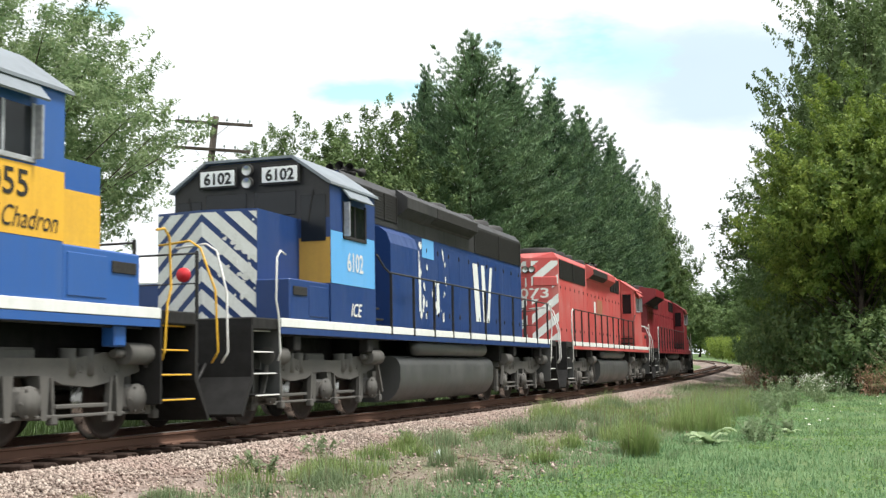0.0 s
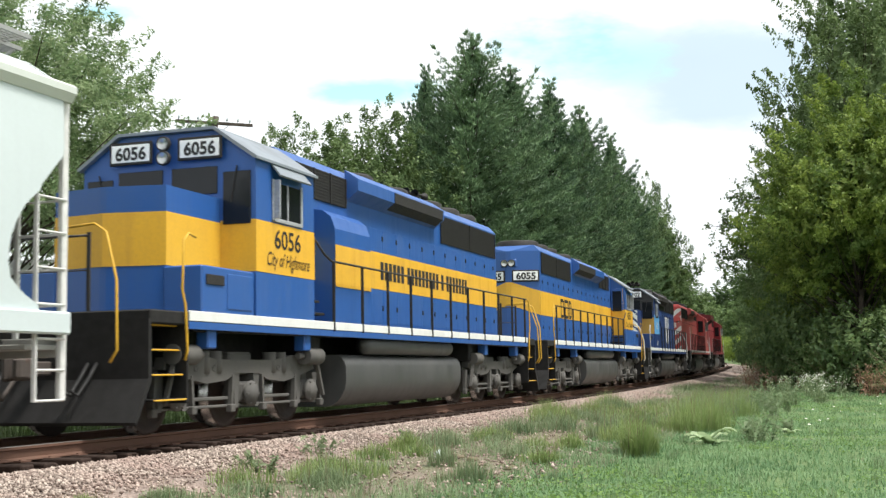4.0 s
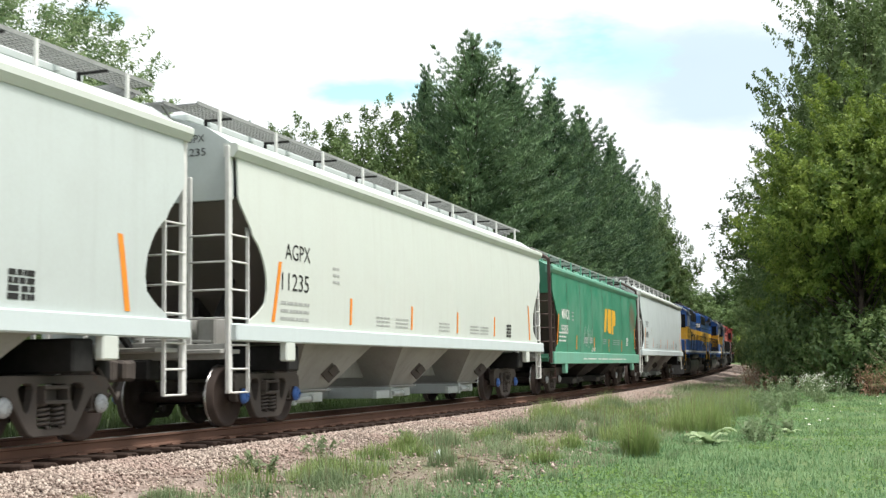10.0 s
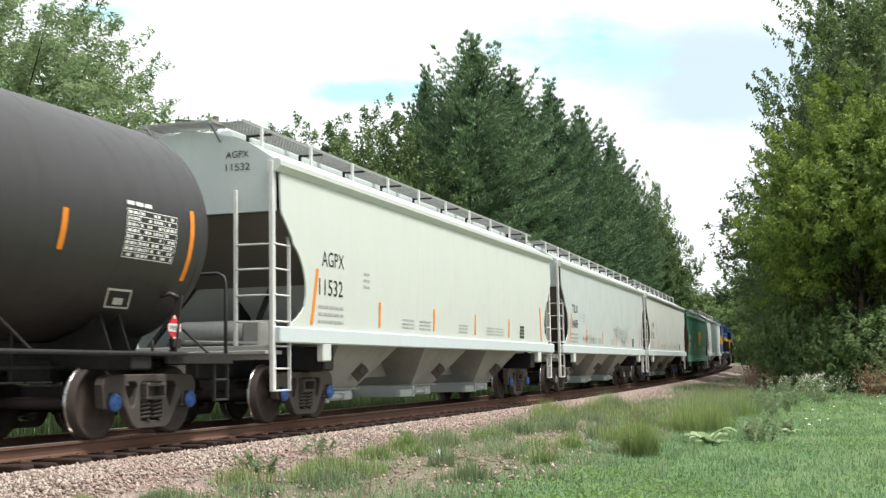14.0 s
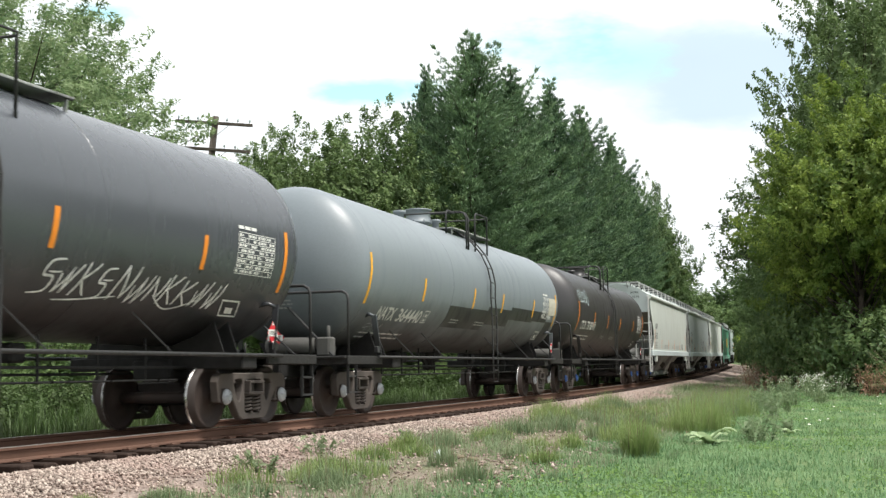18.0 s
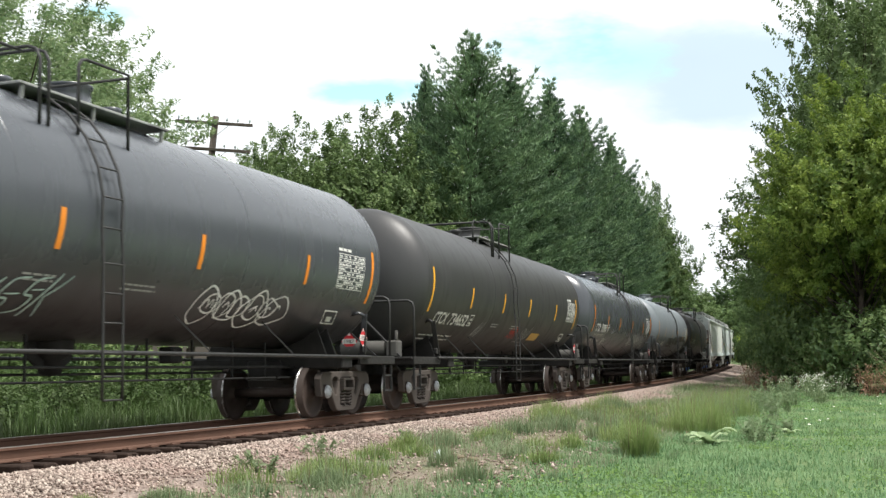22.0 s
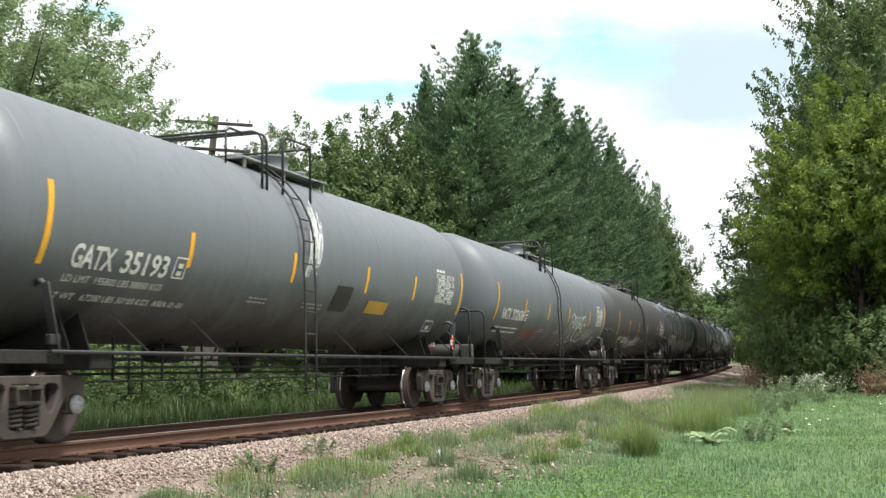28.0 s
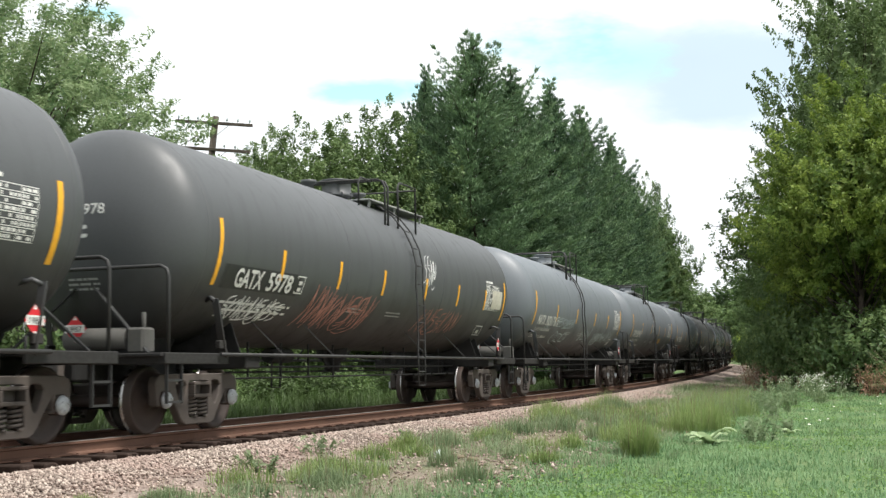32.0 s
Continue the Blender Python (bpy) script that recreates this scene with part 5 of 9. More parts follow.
def build_house():
    root = thing("house", "low brown house with a bright white metal roof", "house")
    root.matrix_world = Matrix.Translation((-15.2, 45.5, 0.5)) @ Matrix.Rotation(radians(-14), 4, "Z")
    g = Geo().box(-4.6, 4.6, 0, 6, -0.8, 3.75, 0.02)
    part("wall", g, HOUSE_WALL, root)
    g = Geo()
    for side in (0, 1):
        y0, y1 = (-0.7, 3.0) if side == 0 else (6.7, 3.0)
        vs = [(-5.4, y0, 3.75), (5.4, y0, 3.75), (4.0, y1, 5.05), (-3.2, y1, 5.05)]
        vs += [(a, b, c + 0.09) for a, b, c in vs]
        g.add(vs, [(0, 1, 2, 3), (4, 5, 6, 7), (0, 1, 5, 4), (1, 2, 6, 5), (2, 3, 7, 6), (3, 0, 4, 7)])
    for side in (-1, 1):
        xr = 5.4 if side > 0 else -5.4
        xt = 4.0 if side > 0 else -3.2
        g.add([(xr, -0.7, 3.75), (xr, 6.7, 3.75), (xt, 3.0, 5.05), (xr, -0.7, 3.84), (xr, 6.7, 3.84), (xt, 3.0, 5.14)], [(0, 1, 2), (3, 4, 5), (0, 1, 4, 3)])
    part("roof", g, HOUSE_ROOF, root)
    for x in (-3.4, 0.0, 3.4):
        w = part("window", Geo().box(x - 0.5, x + 0.5, -0.05, 0.02, 1.3, 2.6, 0.01), GLASS, root)
        part("window_frame", Geo().box(x - 0.6, x - 0.5, -0.07, 0.02, 1.2, 2.7, 0.008).box(x + 0.5, x + 0.6, -0.07, 0.02, 1.2, 2.7, 0.008).box(x - 0.6, x + 0.6, -0.07, 0.02, 2.6, 2.7, 0.008), HOUSE_ROOF, w)
    for x in (-4.4, -1.6, 1.6, 4.4):
        part("porch_post", Geo().box(x - 0.06, x + 0.06, -0.62, -0.5, 0, 3.75, 0.01), HOUSE_WALL, root)


build_house()


# ---- running gear ----
MOVING = []          # (object, kind, numbers) for motions()


def cast_frame(side):
    """A cast truck side frame: one plate with two teardrop windows and the bolster opening, pedestals and a spring seat."""
    mirror = lambda pts: pts + [(-y, z) for y, z in reversed(pts)]
    outer = mirror([(-0.34, 0.105), (-0.43, 0.15), (-0.50, 0.23), (-0.60, 0.36), (-0.71, 0.50), (-0.75, 0.56), (-0.76, 0.40), (-0.70, 0.37), (-0.82, 0.36), (-0.82, 0.57), (-0.96, 0.57), (-0.97, 0.37), (-1.06, 0.38), (-1.09, 0.58), (-1.10, 0.68), (-1.06, 0.76), (-0.96, 0.80), (-0.70, 0.805)])
    drop = [(-0.60, 0.64), (-0.56, 0.695), (-0.50, 0.71), (-0.40, 0.71), (-0.35, 0.69), (-0.33, 0.64), (-0.36, 0.52), (-0.41, 0.41), (-0.45, 0.375), (-0.49, 0.41), (-0.55, 0.52)]
    middle = mirror([(-0.21, 0.20), (-0.26, 0.235), (-0.265, 0.66), (-0.23, 0.70)])
    bm = bmesh.new()
    for ring in (outer, drop, [(-y, z) for y, z in drop], middle):
        vs = [bm.verts.new((0, y, z)) for y, z in ring]
        for i in range(len(vs)):
            bm.edges.new((vs[i - 1], vs[i]))
    bmesh.ops.triangle_fill(bm, use_beauty=True, use_dissolve=False, edges=bm.edges[:])
    ext = bmesh.ops.extrude_face_region(bm, geom=bm.faces[:])
    for v in ext["geom"]:
        if isinstance(v, bmesh.types.BMVert):
            v.co.x += 0.13
    for v in bm.verts:
        v.co.x = side * (0.94 + v.co.x)
    bmesh.ops.recalc_face_normals(bm, faces=bm.faces[:])
    rim = [e for e in bm.edges if len(e.link_faces) == 2 and e.calc_face_angle() > 1.2]
    bmesh.ops.bevel(bm, geom=rim, offset=0.013, segments=1, affect="EDGES")
    frame_mesh = bpy.data.meshes.new("side_frame")
    bm.to_mesh(frame_mesh)
    bm.free()
    return frame_mesh


def freight_shapes():
    d = {}
    g = Geo()
    tread = [(-0.065, 0.0), (-0.065, 0.10), (-0.03, 0.12), (-0.012, 0.36), (-0.055, 0.385), (-0.068, 0.42), (-0.066, 0.455), (0.045, 0.460), (0.052, 0.482), (0.075, 0.482), (0.078, 0.40), (0.035, 0.36), (0.03, 0.12), (0.09, 0.10), (0.09, 0.0)]
    band = [0, 0, 0, 0, 0, 0, 0, 1, 1, 0, 0, 0, 0, 0]
    for side in (1, -1):
        g.lathe([(-side * a, r) for a, r in tread], "x", (side * 0.762, 0, 0), 32, band)
        for k in range(3):
            a = k * 2.094
            g.tube([(side * 1.13, 0.06 * math.cos(a), 0.06 * math.sin(a)), (side * 1.165, 0.06 * math.cos(a), 0.06 * math.sin(a))], 0.016, 6, 2)
        g.lathe([(side * 0.84, 0.075), (side * 0.93, 0.085), (side * 0.94, 0.118), (side * 1.10, 0.118), (side * 1.12, 0.112), (side * 1.145, 0.095), (side * 1.15, 0.0)], "x", (0, 0, 0), 16, [0, 0, 0, 2, 2, 2])
    g.tube([(-0.85, 0, 0), (0.85, 0, 0)], 0.085, 10)
    d["wheelset"] = g.mesh("wheelset")
    for side in (1, -1):
        d["side_frame", side] = cast_frame(side)
        for yy in (-0.13, 0.13):
            g = Geo()
            pts = [(side * 1.03 + 0.058 * math.cos(a), yy + 0.095 * math.sin(a), 0.205 + 0.27 * i / 44) for i, a in ((i, i * 6.283 * 5 / 44) for i in range(45))]
            g.tube(pts, 0.020, 5)
            d["coil_spring", side, yy] = g.mesh("coil_spring")
    g = Geo().box(-1.0, 1.0, -0.2, 0.2, 0.49, 0.69, 0.03).tube([(0, 0, 0.6), (0, 0, 0.80)], 0.22, 16)
    for q in (-1.07, 1.07):
        for y0, y1, z0, z1 in ((-0.235, 0.235, 0.645, 0.69), (-0.235, 0.235, 0.475, 0.52), (-0.235, -0.19, 0.52, 0.645), (0.19, 0.235, 0.52, 0.645)):
            g.box(q - 0.075, q + 0.075, y0, y1, z0, z1, 0.008)
    d["bolster"] = g.mesh("bolster")
    g = Geo()
    for q in (-1, 1):
        g.tube([(-0.7, q * 0.38, 0.36), (0.7, q * 0.38, 0.36)], 0.035, 6)
        for sx in (-0.74, 0.74):
            g.box(sx - 0.05, sx + 0.05, q * 0.40 - 0.04, q * 0.40 + 0.06, 0.28, 0.56, 0.015)
    d["brake_beam"] = g.mesh("brake_beam")
    return d


FREIGHT = freight_shapes()


def freight_bogie(parent, y, cap=CAP_GREY, tone=STEEL_BROWN):
    b = part("bogie", FREIGHT["bolster"], tone, parent, at=Matrix.Translation((0, y, 0)))
    for side in (1, -1):
        part("side_frame", FREIGHT["side_frame", side], tone, b)
        for yy in (-0.13, 0.13):
            part("coil_spring", FREIGHT["coil_spring", side, yy], tone, b)
    part("brake_beam", FREIGHT["brake_beam"], UNDER, b)
    MOVING.append((b, "bogie", y))
    for q in (-0.889, 0.889):
        w = part("wheelset", FREIGHT["wheelset"], [WHEEL, TREAD, cap], b, at=Matrix.Translation((0, q, 0.457)))
        MOVING.append((w, "wheel", (q, 0.457)))
    return b


def coupler_shape():
    g = Geo()
    g.box(-0.07, 0.07, 0.0, 0.55, -0.09, 0.09, 0.02)
    g.box(-0.17, 0.15, 0.5, 0.66, -0.15, 0.15, 0.04)
    g.box(-0.18, -0.06, 0.6, 0.82, -0.14, 0.14, 0.04)
    g.box(0.04, 0.16, 0.62, 0.76, -0.16, 0.16, 0.04)
    g.tube([(0.32, 0.05, 0.05), (0.34, 0.3, -0.2), (0.28, 0.55, -0.38), (0.2, 0.72, -0.30)], 0.028, 6)
    return g.mesh("coupler")


COUPLER = coupler_shape()


def couplers(parent, half, z=0.86):
    for q in (0, 180):
        part("coupler", COUPLER, STEEL_BROWN, parent, at=Matrix.Rotation(radians(q), 4, "Z") @ Matrix.Translation((0, half - 0.74, z)))


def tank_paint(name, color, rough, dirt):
    """Even tank enamel: faint plate-to-plate tone, dust that settles in long soft streaks, road dirt and painted-in
    shade low down.
    """
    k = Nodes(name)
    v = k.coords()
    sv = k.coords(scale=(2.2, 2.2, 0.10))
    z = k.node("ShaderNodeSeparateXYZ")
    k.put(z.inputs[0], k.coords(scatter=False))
    # road dirt low down, also carrying the shade of the shell's underside as colour
    dirt_shade = k.span(k.math("ADD", z.outputs[2], k.math("MULTIPLY", k.noise(v, 1.1, 5), 0.9)), 1.85, 2.75, 0.92, 0.0)
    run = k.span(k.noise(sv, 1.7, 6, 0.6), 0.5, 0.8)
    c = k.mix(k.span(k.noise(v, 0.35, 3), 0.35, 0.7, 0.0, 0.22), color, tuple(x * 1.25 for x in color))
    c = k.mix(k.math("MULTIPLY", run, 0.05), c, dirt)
    c = k.mix(dirt_shade, c, dirt)
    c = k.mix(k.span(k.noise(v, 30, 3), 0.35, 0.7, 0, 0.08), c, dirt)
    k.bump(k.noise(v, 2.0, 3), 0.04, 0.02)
    return k.done(c, k.span(k.math("ADD", dirt_shade, run), 0, 1.6, rough, min(1, rough + 0.25)), 0, 0.5)


def framed(w, h, put, pen, rows):
    """An outlined box with short bars in it."""
    g = Geo()
    for u0, u1, v0, v1 in ((0, w, 0, pen), (0, w, h - pen, h), (0, pen, pen, h - pen), (w - pen, w, pen, h - pen)):
        g.add([put(u0, v0), put(u1, v0), put(u1, v1), put(u0, v1)], [(0, 1, 2, 3)])
    for k in range(rows):
        v0 = pen * 2 + (h - 4 * pen) * k / rows
        g.add([put(w * 0.3, v0), put(w * 0.7, v0), put(w * 0.7, v0 + (h - 4 * pen) / rows * 0.6), put(w * 0.3, v0 + (h - 4 * pen) / rows * 0.6)], [(0, 1, 2, 3)])
    return g


def table(rows, cols, w, h, put, seed):
    """A ruled stencil table filled with unreadable bars, and a heading over it."""
    rnd = random.Random(seed)
    g = Geo()
    box = lambda u0, u1, v0, v1: g.add([put(u0, v0), put(u1, v0), put(u1, v1), put(u0, v1)], [(0, 1, 2, 3)])
    dv, du = h / rows, w / cols
    for r in range(rows + 1):
        box(0, w, r * dv - 0.005, r * dv + 0.005)
    for c in (0, 1, cols - 1, cols):
        for r in range(rows):
            box(c * du - 0.005, c * du + 0.005, r * dv + 0.005, (r + 1) * dv - 0.005)
    for r in range(rows):
        for c in range(cols):
            u = c * du + 0.02
            while u < (c + 1) * du - 0.04:
                q = rnd.uniform(0.03, 0.09)
                e = min(u + q, (c + 1) * du - 0.02)
                if rnd.random() < 0.7:
                    box(u, e, r * dv + dv * 0.25, r * dv + dv * 0.75)
                u = e + 0.02
    for k in range(3):
        box(k * 0.19, k * 0.19 + 0.16, h + 0.05, h + 0.10)
    return g


# ---- tank cars ----
TANK_R, TANK_Z = 1.52, 2.75


def tank_side(y0, z0, lift=0.006):
    """Places (u, v) on the near side of the shell: u forward from y0, v up the shell from height z0."""
    a0 = math.asin((z0 - TANK_Z) / TANK_R)
    r = TANK_R + lift
    return lambda u, v: Vector((r * math.cos(a0 + v / TANK_R), y0 + u, TANK_Z + r * math.sin(a0 + v / TANK_R)))


def tank_head(x0, z0, lift=0.008):
    """Places (u, v) on the rear head: u to the near side, v up."""
    def put(u, v):
        x, z = x0 + u, z0 + v - TANK_Z
        q = max(0.02, 1 - (x * x + z * z) / TANK_R ** 2)
        return Vector((x, -7.62 - 0.70 * math.sqrt(q) - lift, z0 + v))
    return put


def tank_shapes():
    d = {}
    prof = [(-7.62 - 0.70 * math.cos(a), TANK_R * math.sin(a)) for a in [math.pi / 2 * i / 10 for i in range(11)]]
    prof += [(y, TANK_R) for y in (-7.5, -5.2, -5.18, -2.6, -2.58, 0, 2.58, 2.6, 5.18, 5.2, 7.5)]
    prof += [(7.62 + 0.70 * math.cos(a), TANK_R * math.sin(a)) for a in [math.pi / 2 * i / 10 for i in range(10, -1, -1)]]
    d["shell"] = Geo().lathe(prof, "y", (0, 0, TANK_Z), 56).mesh("shell")
    d["weld_seam"] = Geo().lathe([(-0.016, TANK_R - 0.004), (-0.008, TANK_R + 0.004), (0.008, TANK_R + 0.004), (0.016, TANK_R - 0.004)], "y", (0, 0, TANK_Z), 56).mesh("weld_seam")
    for q in (-1, 1):
        g = Geo()
        g.box(-0.32, 0.32, q * 7.4 - 1.5, q * 7.4 + 1.5, 0.72, 1.02, 0.03)
        g.box(-1.48, 1.48, q * 6.2 - 0.22, q * 6.2 + 0.22, 0.86, 1.06, 0.02)
        for yy in (-0.2, 0.2):
            g.prism([(-1.2, 1.02), (1.2, 1.02), (1.0, 1.56), (0.7, 1.36), (0.3, 1.22), (-0.3, 1.22), (-0.7, 1.36), (-1.0, 1.56)], q * 6.2 + yy - 0.012, q * 6.2 + yy + 0.012)
        g.prism([(-0.3, 1.0), (0.3, 1.0), (0.5, 1.35), (-0.5, 1.35)], q * 7.2 - 0.9, q * 7.2 + 0.5)
        d["stub_sill", q] = g.mesh("stub_sill")
        g = Geo()
        g.box(-1.42, 1.42, q * 8.0 - 0.62, q * 8.0 + 0.5, 1.03, 1.075, 0.008)
        g.box(-1.44, 1.44, q * 8.52 - 0.03, q * 8.52 + 0.03, 0.93, 1.08, 0.01)
        for sx in (-1.42, 1.42):
            g.box(sx - 0.03, sx + 0.03, q * 7.7 - 0.85, q * 7.7 + 0.82, 0.93, 1.08, 0.01)
        d["end_platform", q] = g.mesh("end_platform")
        g = Geo()
        bow = [(1.40, q * 8.40, 1.05), (1.40, q * 8.40, 2.08), (1.37, q * 8.40, 2.17), (1.28, q * 8.40, 2.22), (-1.28, q * 8.40, 2.22), (-1.37, q * 8.40, 2.17), (-1.40, q * 8.40, 2.08), (-1.40, q * 8.40, 1.05)]
        g.tube(bow, 0.026, 8)
        g.tube([(0.2, q * 8.40, 1.05), (0.2, q * 8.40, 1.30)], 0.02, 6)
        g.beam((0.15, q * 8.22, 1.98), (1.12, q * 8.42, 1.08), 0.06, 0.025)
        g.beam((-0.15, q * 8.22, 1.98), (-1.12, q * 8.42, 1.08), 0.06, 0.025)
        d["end_rail", q] = g.mesh("end_rail")
        for sx in (-1, 1):
            g = Geo()
            x = sx * 1.40
            g.beam((x, q * 8.44, 1.0), (x, q * 8.44, 0.42), 0.045, 0.02)
            g.beam((x, q * 8.08, 1.0), (x, q * 8.08, 0.42), 0.045, 0.02)
            for zz in (0.44, 0.72):
                g.beam((x, q * 8.44, zz), (x, q * 8.08, zz), 0.03, 0.03)
            d["sill_step", q, sx] = g.mesh("sill_step")
            g = Geo()
            g.tube([(sx * 1.16, q * 7.05, 1.82), (sx * 1.30, q * 7.12, 1.86), (sx * 1.40, q * 7.18, 1.80)], 0.035, 6)
            g.beam((sx * 1.40, q * 7.18, 1.84), (sx * 1.43, q * 6.98, 1.02), 0.10, 0.03)
            g.box(min(sx * 1.38, sx * 1.46), max(sx * 1.38, sx * 1.46), q * 7.05 - 0.09, q * 7.05 + 0.09, 1.14, 1.26, 0.012)
            d["shell_strut", q, sx] = g.mesh("shell_strut")
    for side in (-1, 1):
        g = Geo()
        g.tube([(side * 1.5, -7.2, 1.06), (side * 1.5, 7.2, 1.06)], 0.028, 7)
        d["side_rail", side] = g.mesh("side_rail")
        d["rail_brace", side] = Geo().beam((side * 1.05, -0.25, 1.60), (side * 1.49, 0, 1.07), 0.045, 0.018).mesh("rail_brace")
        g = Geo()
        arc = [(side * (TANK_R + 0.09) * math.cos(a), TANK_Z + (TANK_R + 0.09) * math.sin(a)) for a in [radians(v) for v in (-8, 5, 18, 32, 46, 60, 72)]]
        path = [(side * 1.62, 0.50), (side * 1.62, 1.05), (side * 1.62, 2.1)] + arc
        for y in (-0.93, -0.53):
            g.tube([(x, y, z) for x, z in path], 0.019, 5)
        rung = []
        for (xa, za), (xb, zb) in zip(path, path[1:]):
            n = max(1, round(math.hypot(xb - xa, zb - za) / 0.36))
            rung += [(xa + (xb - xa) * k / n, za + (zb - za) * k / n) for k in range(n)]
        for x, z in rung:
            g.tube([(x, -0.93, z), (x, -0.53, z)], 0.013, 5)
        d["ladder", side] = g.mesh("ladder")
    d["manway"] = Geo().lathe([(4.16, 0.24), (4.32, 0.24), (4.34, 0.33), (4.38, 0.33), (4.39, 0.30), (4.64, 0.30), (4.65, 0.33), (4.68, 0.33), (4.69, 0.28), (4.70, 0.0)], "z", (0, 0, 0), 32).mesh("manway")
    d["manway_bolt"] = Geo().box(-0.02, 0.02, -0.02, 0.02, 4.32, 4.41, 0.006).mesh("manway_bolt")
    d["valve", 0] = Geo().lathe([(4.14, 0.10), (4.40, 0.10), (4.42, 0.15), (4.48, 0.15), (4.50, 0.0)], "z", (0.05, -1.15, 0), 16).mesh("valve")
    d["valve", 1] = Geo().tube([(-0.25, 0.75, 4.2), (-0.25, 0.75, 4.55)], 0.07, 10).mesh("valve")
    d["valve", 2] = Geo().lathe([(4.2, 0.09), (4.42, 0.09), (4.44, 0.15), (4.50, 0.15), (4.52, 0.0)], "z", (0.2, 1.0, 0), 12).mesh("valve")
    g = Geo()
    for x0, x1 in ((-0.85, -0.40), (0.40, 0.85)):
        g.box(x0, x1, -1.5, 1.7, 4.20, 4.235, 0.006)
    g.box(-0.85, 0.85, 1.2, 1.7, 4.20, 4.235, 0.006)
    for y in (-1.4, 0.0, 1.6):
        for sx in (-1, 1):
            g.beam((sx * 0.8, y, 4.2), (sx * 0.78, y, 4.02), 0.04, 0.04)
    d["platform"] = g.mesh("platform")
    g = Geo()
    for y in (-1.62, -1.46):
        g.tube([(1.22, y, 3.66), (1.22, y, 4.42), (1.16, y, 4.54), (1.05, y, 4.58), (-1.05, y, 4.58), (-1.16, y, 4.54), (-1.22, y, 4.42), (-1.22, y, 3.66)], 0.022, 6)
    for sx in (-1.22, 1.22):
        g.tube([(sx, -0.90, 3.66), (sx, -0.90, 4.50), (sx, -0.85, 4.58), (sx, -0.76, 4.61), (sx, 0.14, 4.62), (sx, 0.14, 3.64)], 0.022, 6)
    g.tube([(1.22, 0.14, 4.58), (-1.22, 0.14, 4.58)], 0.02, 6)
    for sx in (-0.9, 0.9):
        g.tube([(sx, -1.55, 4.56), (sx, -2.1, 4.56), (sx, -2.2, 4.48), (sx, -2.2, 4.0)], 0.02, 6)
    g.tube([(0.9, -2.2, 4.5), (-0.9, -2.2, 4.5)], 0.02, 6)
    d["guard_rail"] = g.mesh("guard_rail")
    g = Geo()
    g.tube([(0.55, -6.0, 0.90), (0.55, 6.0, 0.90)], 0.022, 6)
    g.tube([(0.75, -5.4, 0.72), (0.75, 5.4, 0.72)], 0.016, 6)
    g.tube([(-0.4, -6.0, 0.82), (-0.4, 6.0, 0.82)], 0.022, 6)
    for y in (-4.6, -3.4, -2.3, -1.2, 1.4, 2.6, 3.8, 4.9):
        g.beam((0.55, y, 1.3), (0.55, y, 0.70), 0.03, 0.03)
        g.beam((0.55, y, 0.72), (0.80, y, 0.72), 0.03, 0.03)
    d["brake_piping"] = g.mesh("brake_piping")
    g = Geo()
    g.lathe([(1.26, 0.32), (1.08, 0.30), (1.0, 0.16), (0.82, 0.15), (0.80, 0.0)], "z", (0, 0, 0), 14)
    g.prism([(-0.45, 1.02), (-0.2, 0.86), (0.2, 0.86), (0.45, 1.02), (0.45, 1.26), (-0.45, 1.26)], -0.02, 0.02, "x")
    d["bottom_outlet"] = g.mesh("bottom_outlet")
    d["brake_reservoir"] = Geo().tube([(0.2, -3.2, 1.10), (0.2, -2.4, 1.10)], 0.13, 12).mesh("brake_reservoir")
    d["control_valve"] = Geo().box(0.15, 0.4, 2.3, 2.6, 0.96, 1.20, 0.03).mesh("control_valve")
    g = Geo().tube([(-0.2, -8.3, 1.28), (0.75, -8.3, 1.28)], 0.15, 12).box(0.8, 1.05, -8.45, -8.15, 1.08, 1.42, 0.03).tube([(1.0, -8.35, 1.3), (1.0, -8.35, 1.62)], 0.03, 6)
    d["hand_brake"] = g.mesh("hand_brake")
    return d


TANK = tank_shapes()
PLACARD_RED = plain("red placard", (0.55, 0.02, 0.03), 0.5, 0, 0.1)


def placard(parent, put):
    """A diamond hazard board: red, white band, black figures."""
    base = Geo().add([put(0, -0.18), put(0.18, 0), put(0, 0.18), put(-0.18, 0)], [(0, 1, 2, 3)])
    p = part("placard", base, PLACARD_RED, parent, "red diamond hazard placard with a white band")
    up = lambda u, v: put(u, v) + (put(0.1, 0) - put(0, 0)).cross(put(0, 0.1) - put(0, 0)).normalized() * 0.004
    part("placard_band", Geo().add([up(-0.15, -0.05), up(0.15, -0.05), up(0.15, 0.055), up(-0.15, 0.055)], [(0, 1, 2, 3)]), WHITE_INK, p)
    part("placard_corners", Geo().add([up(-0.035, 0.12), up(0.035, 0.12), up(0, 0.175)], [(0, 1, 2)]).add([up(-0.035, -0.12), up(0.035, -0.12), up(0, -0.175)], [(0, 1, 2)]), WHITE_INK, p)
    up2 = lambda u, v: put(u, v) + (put(0.1, 0) - put(0, 0)).cross(put(0, 0.1) - put(0, 0)).normalized() * 0.008
    part("placard_figures", lettered("1987", 0.22, 0.075, lambda u, v: up2(u - 0.11, v - 0.036)), BLACK_INK, p)


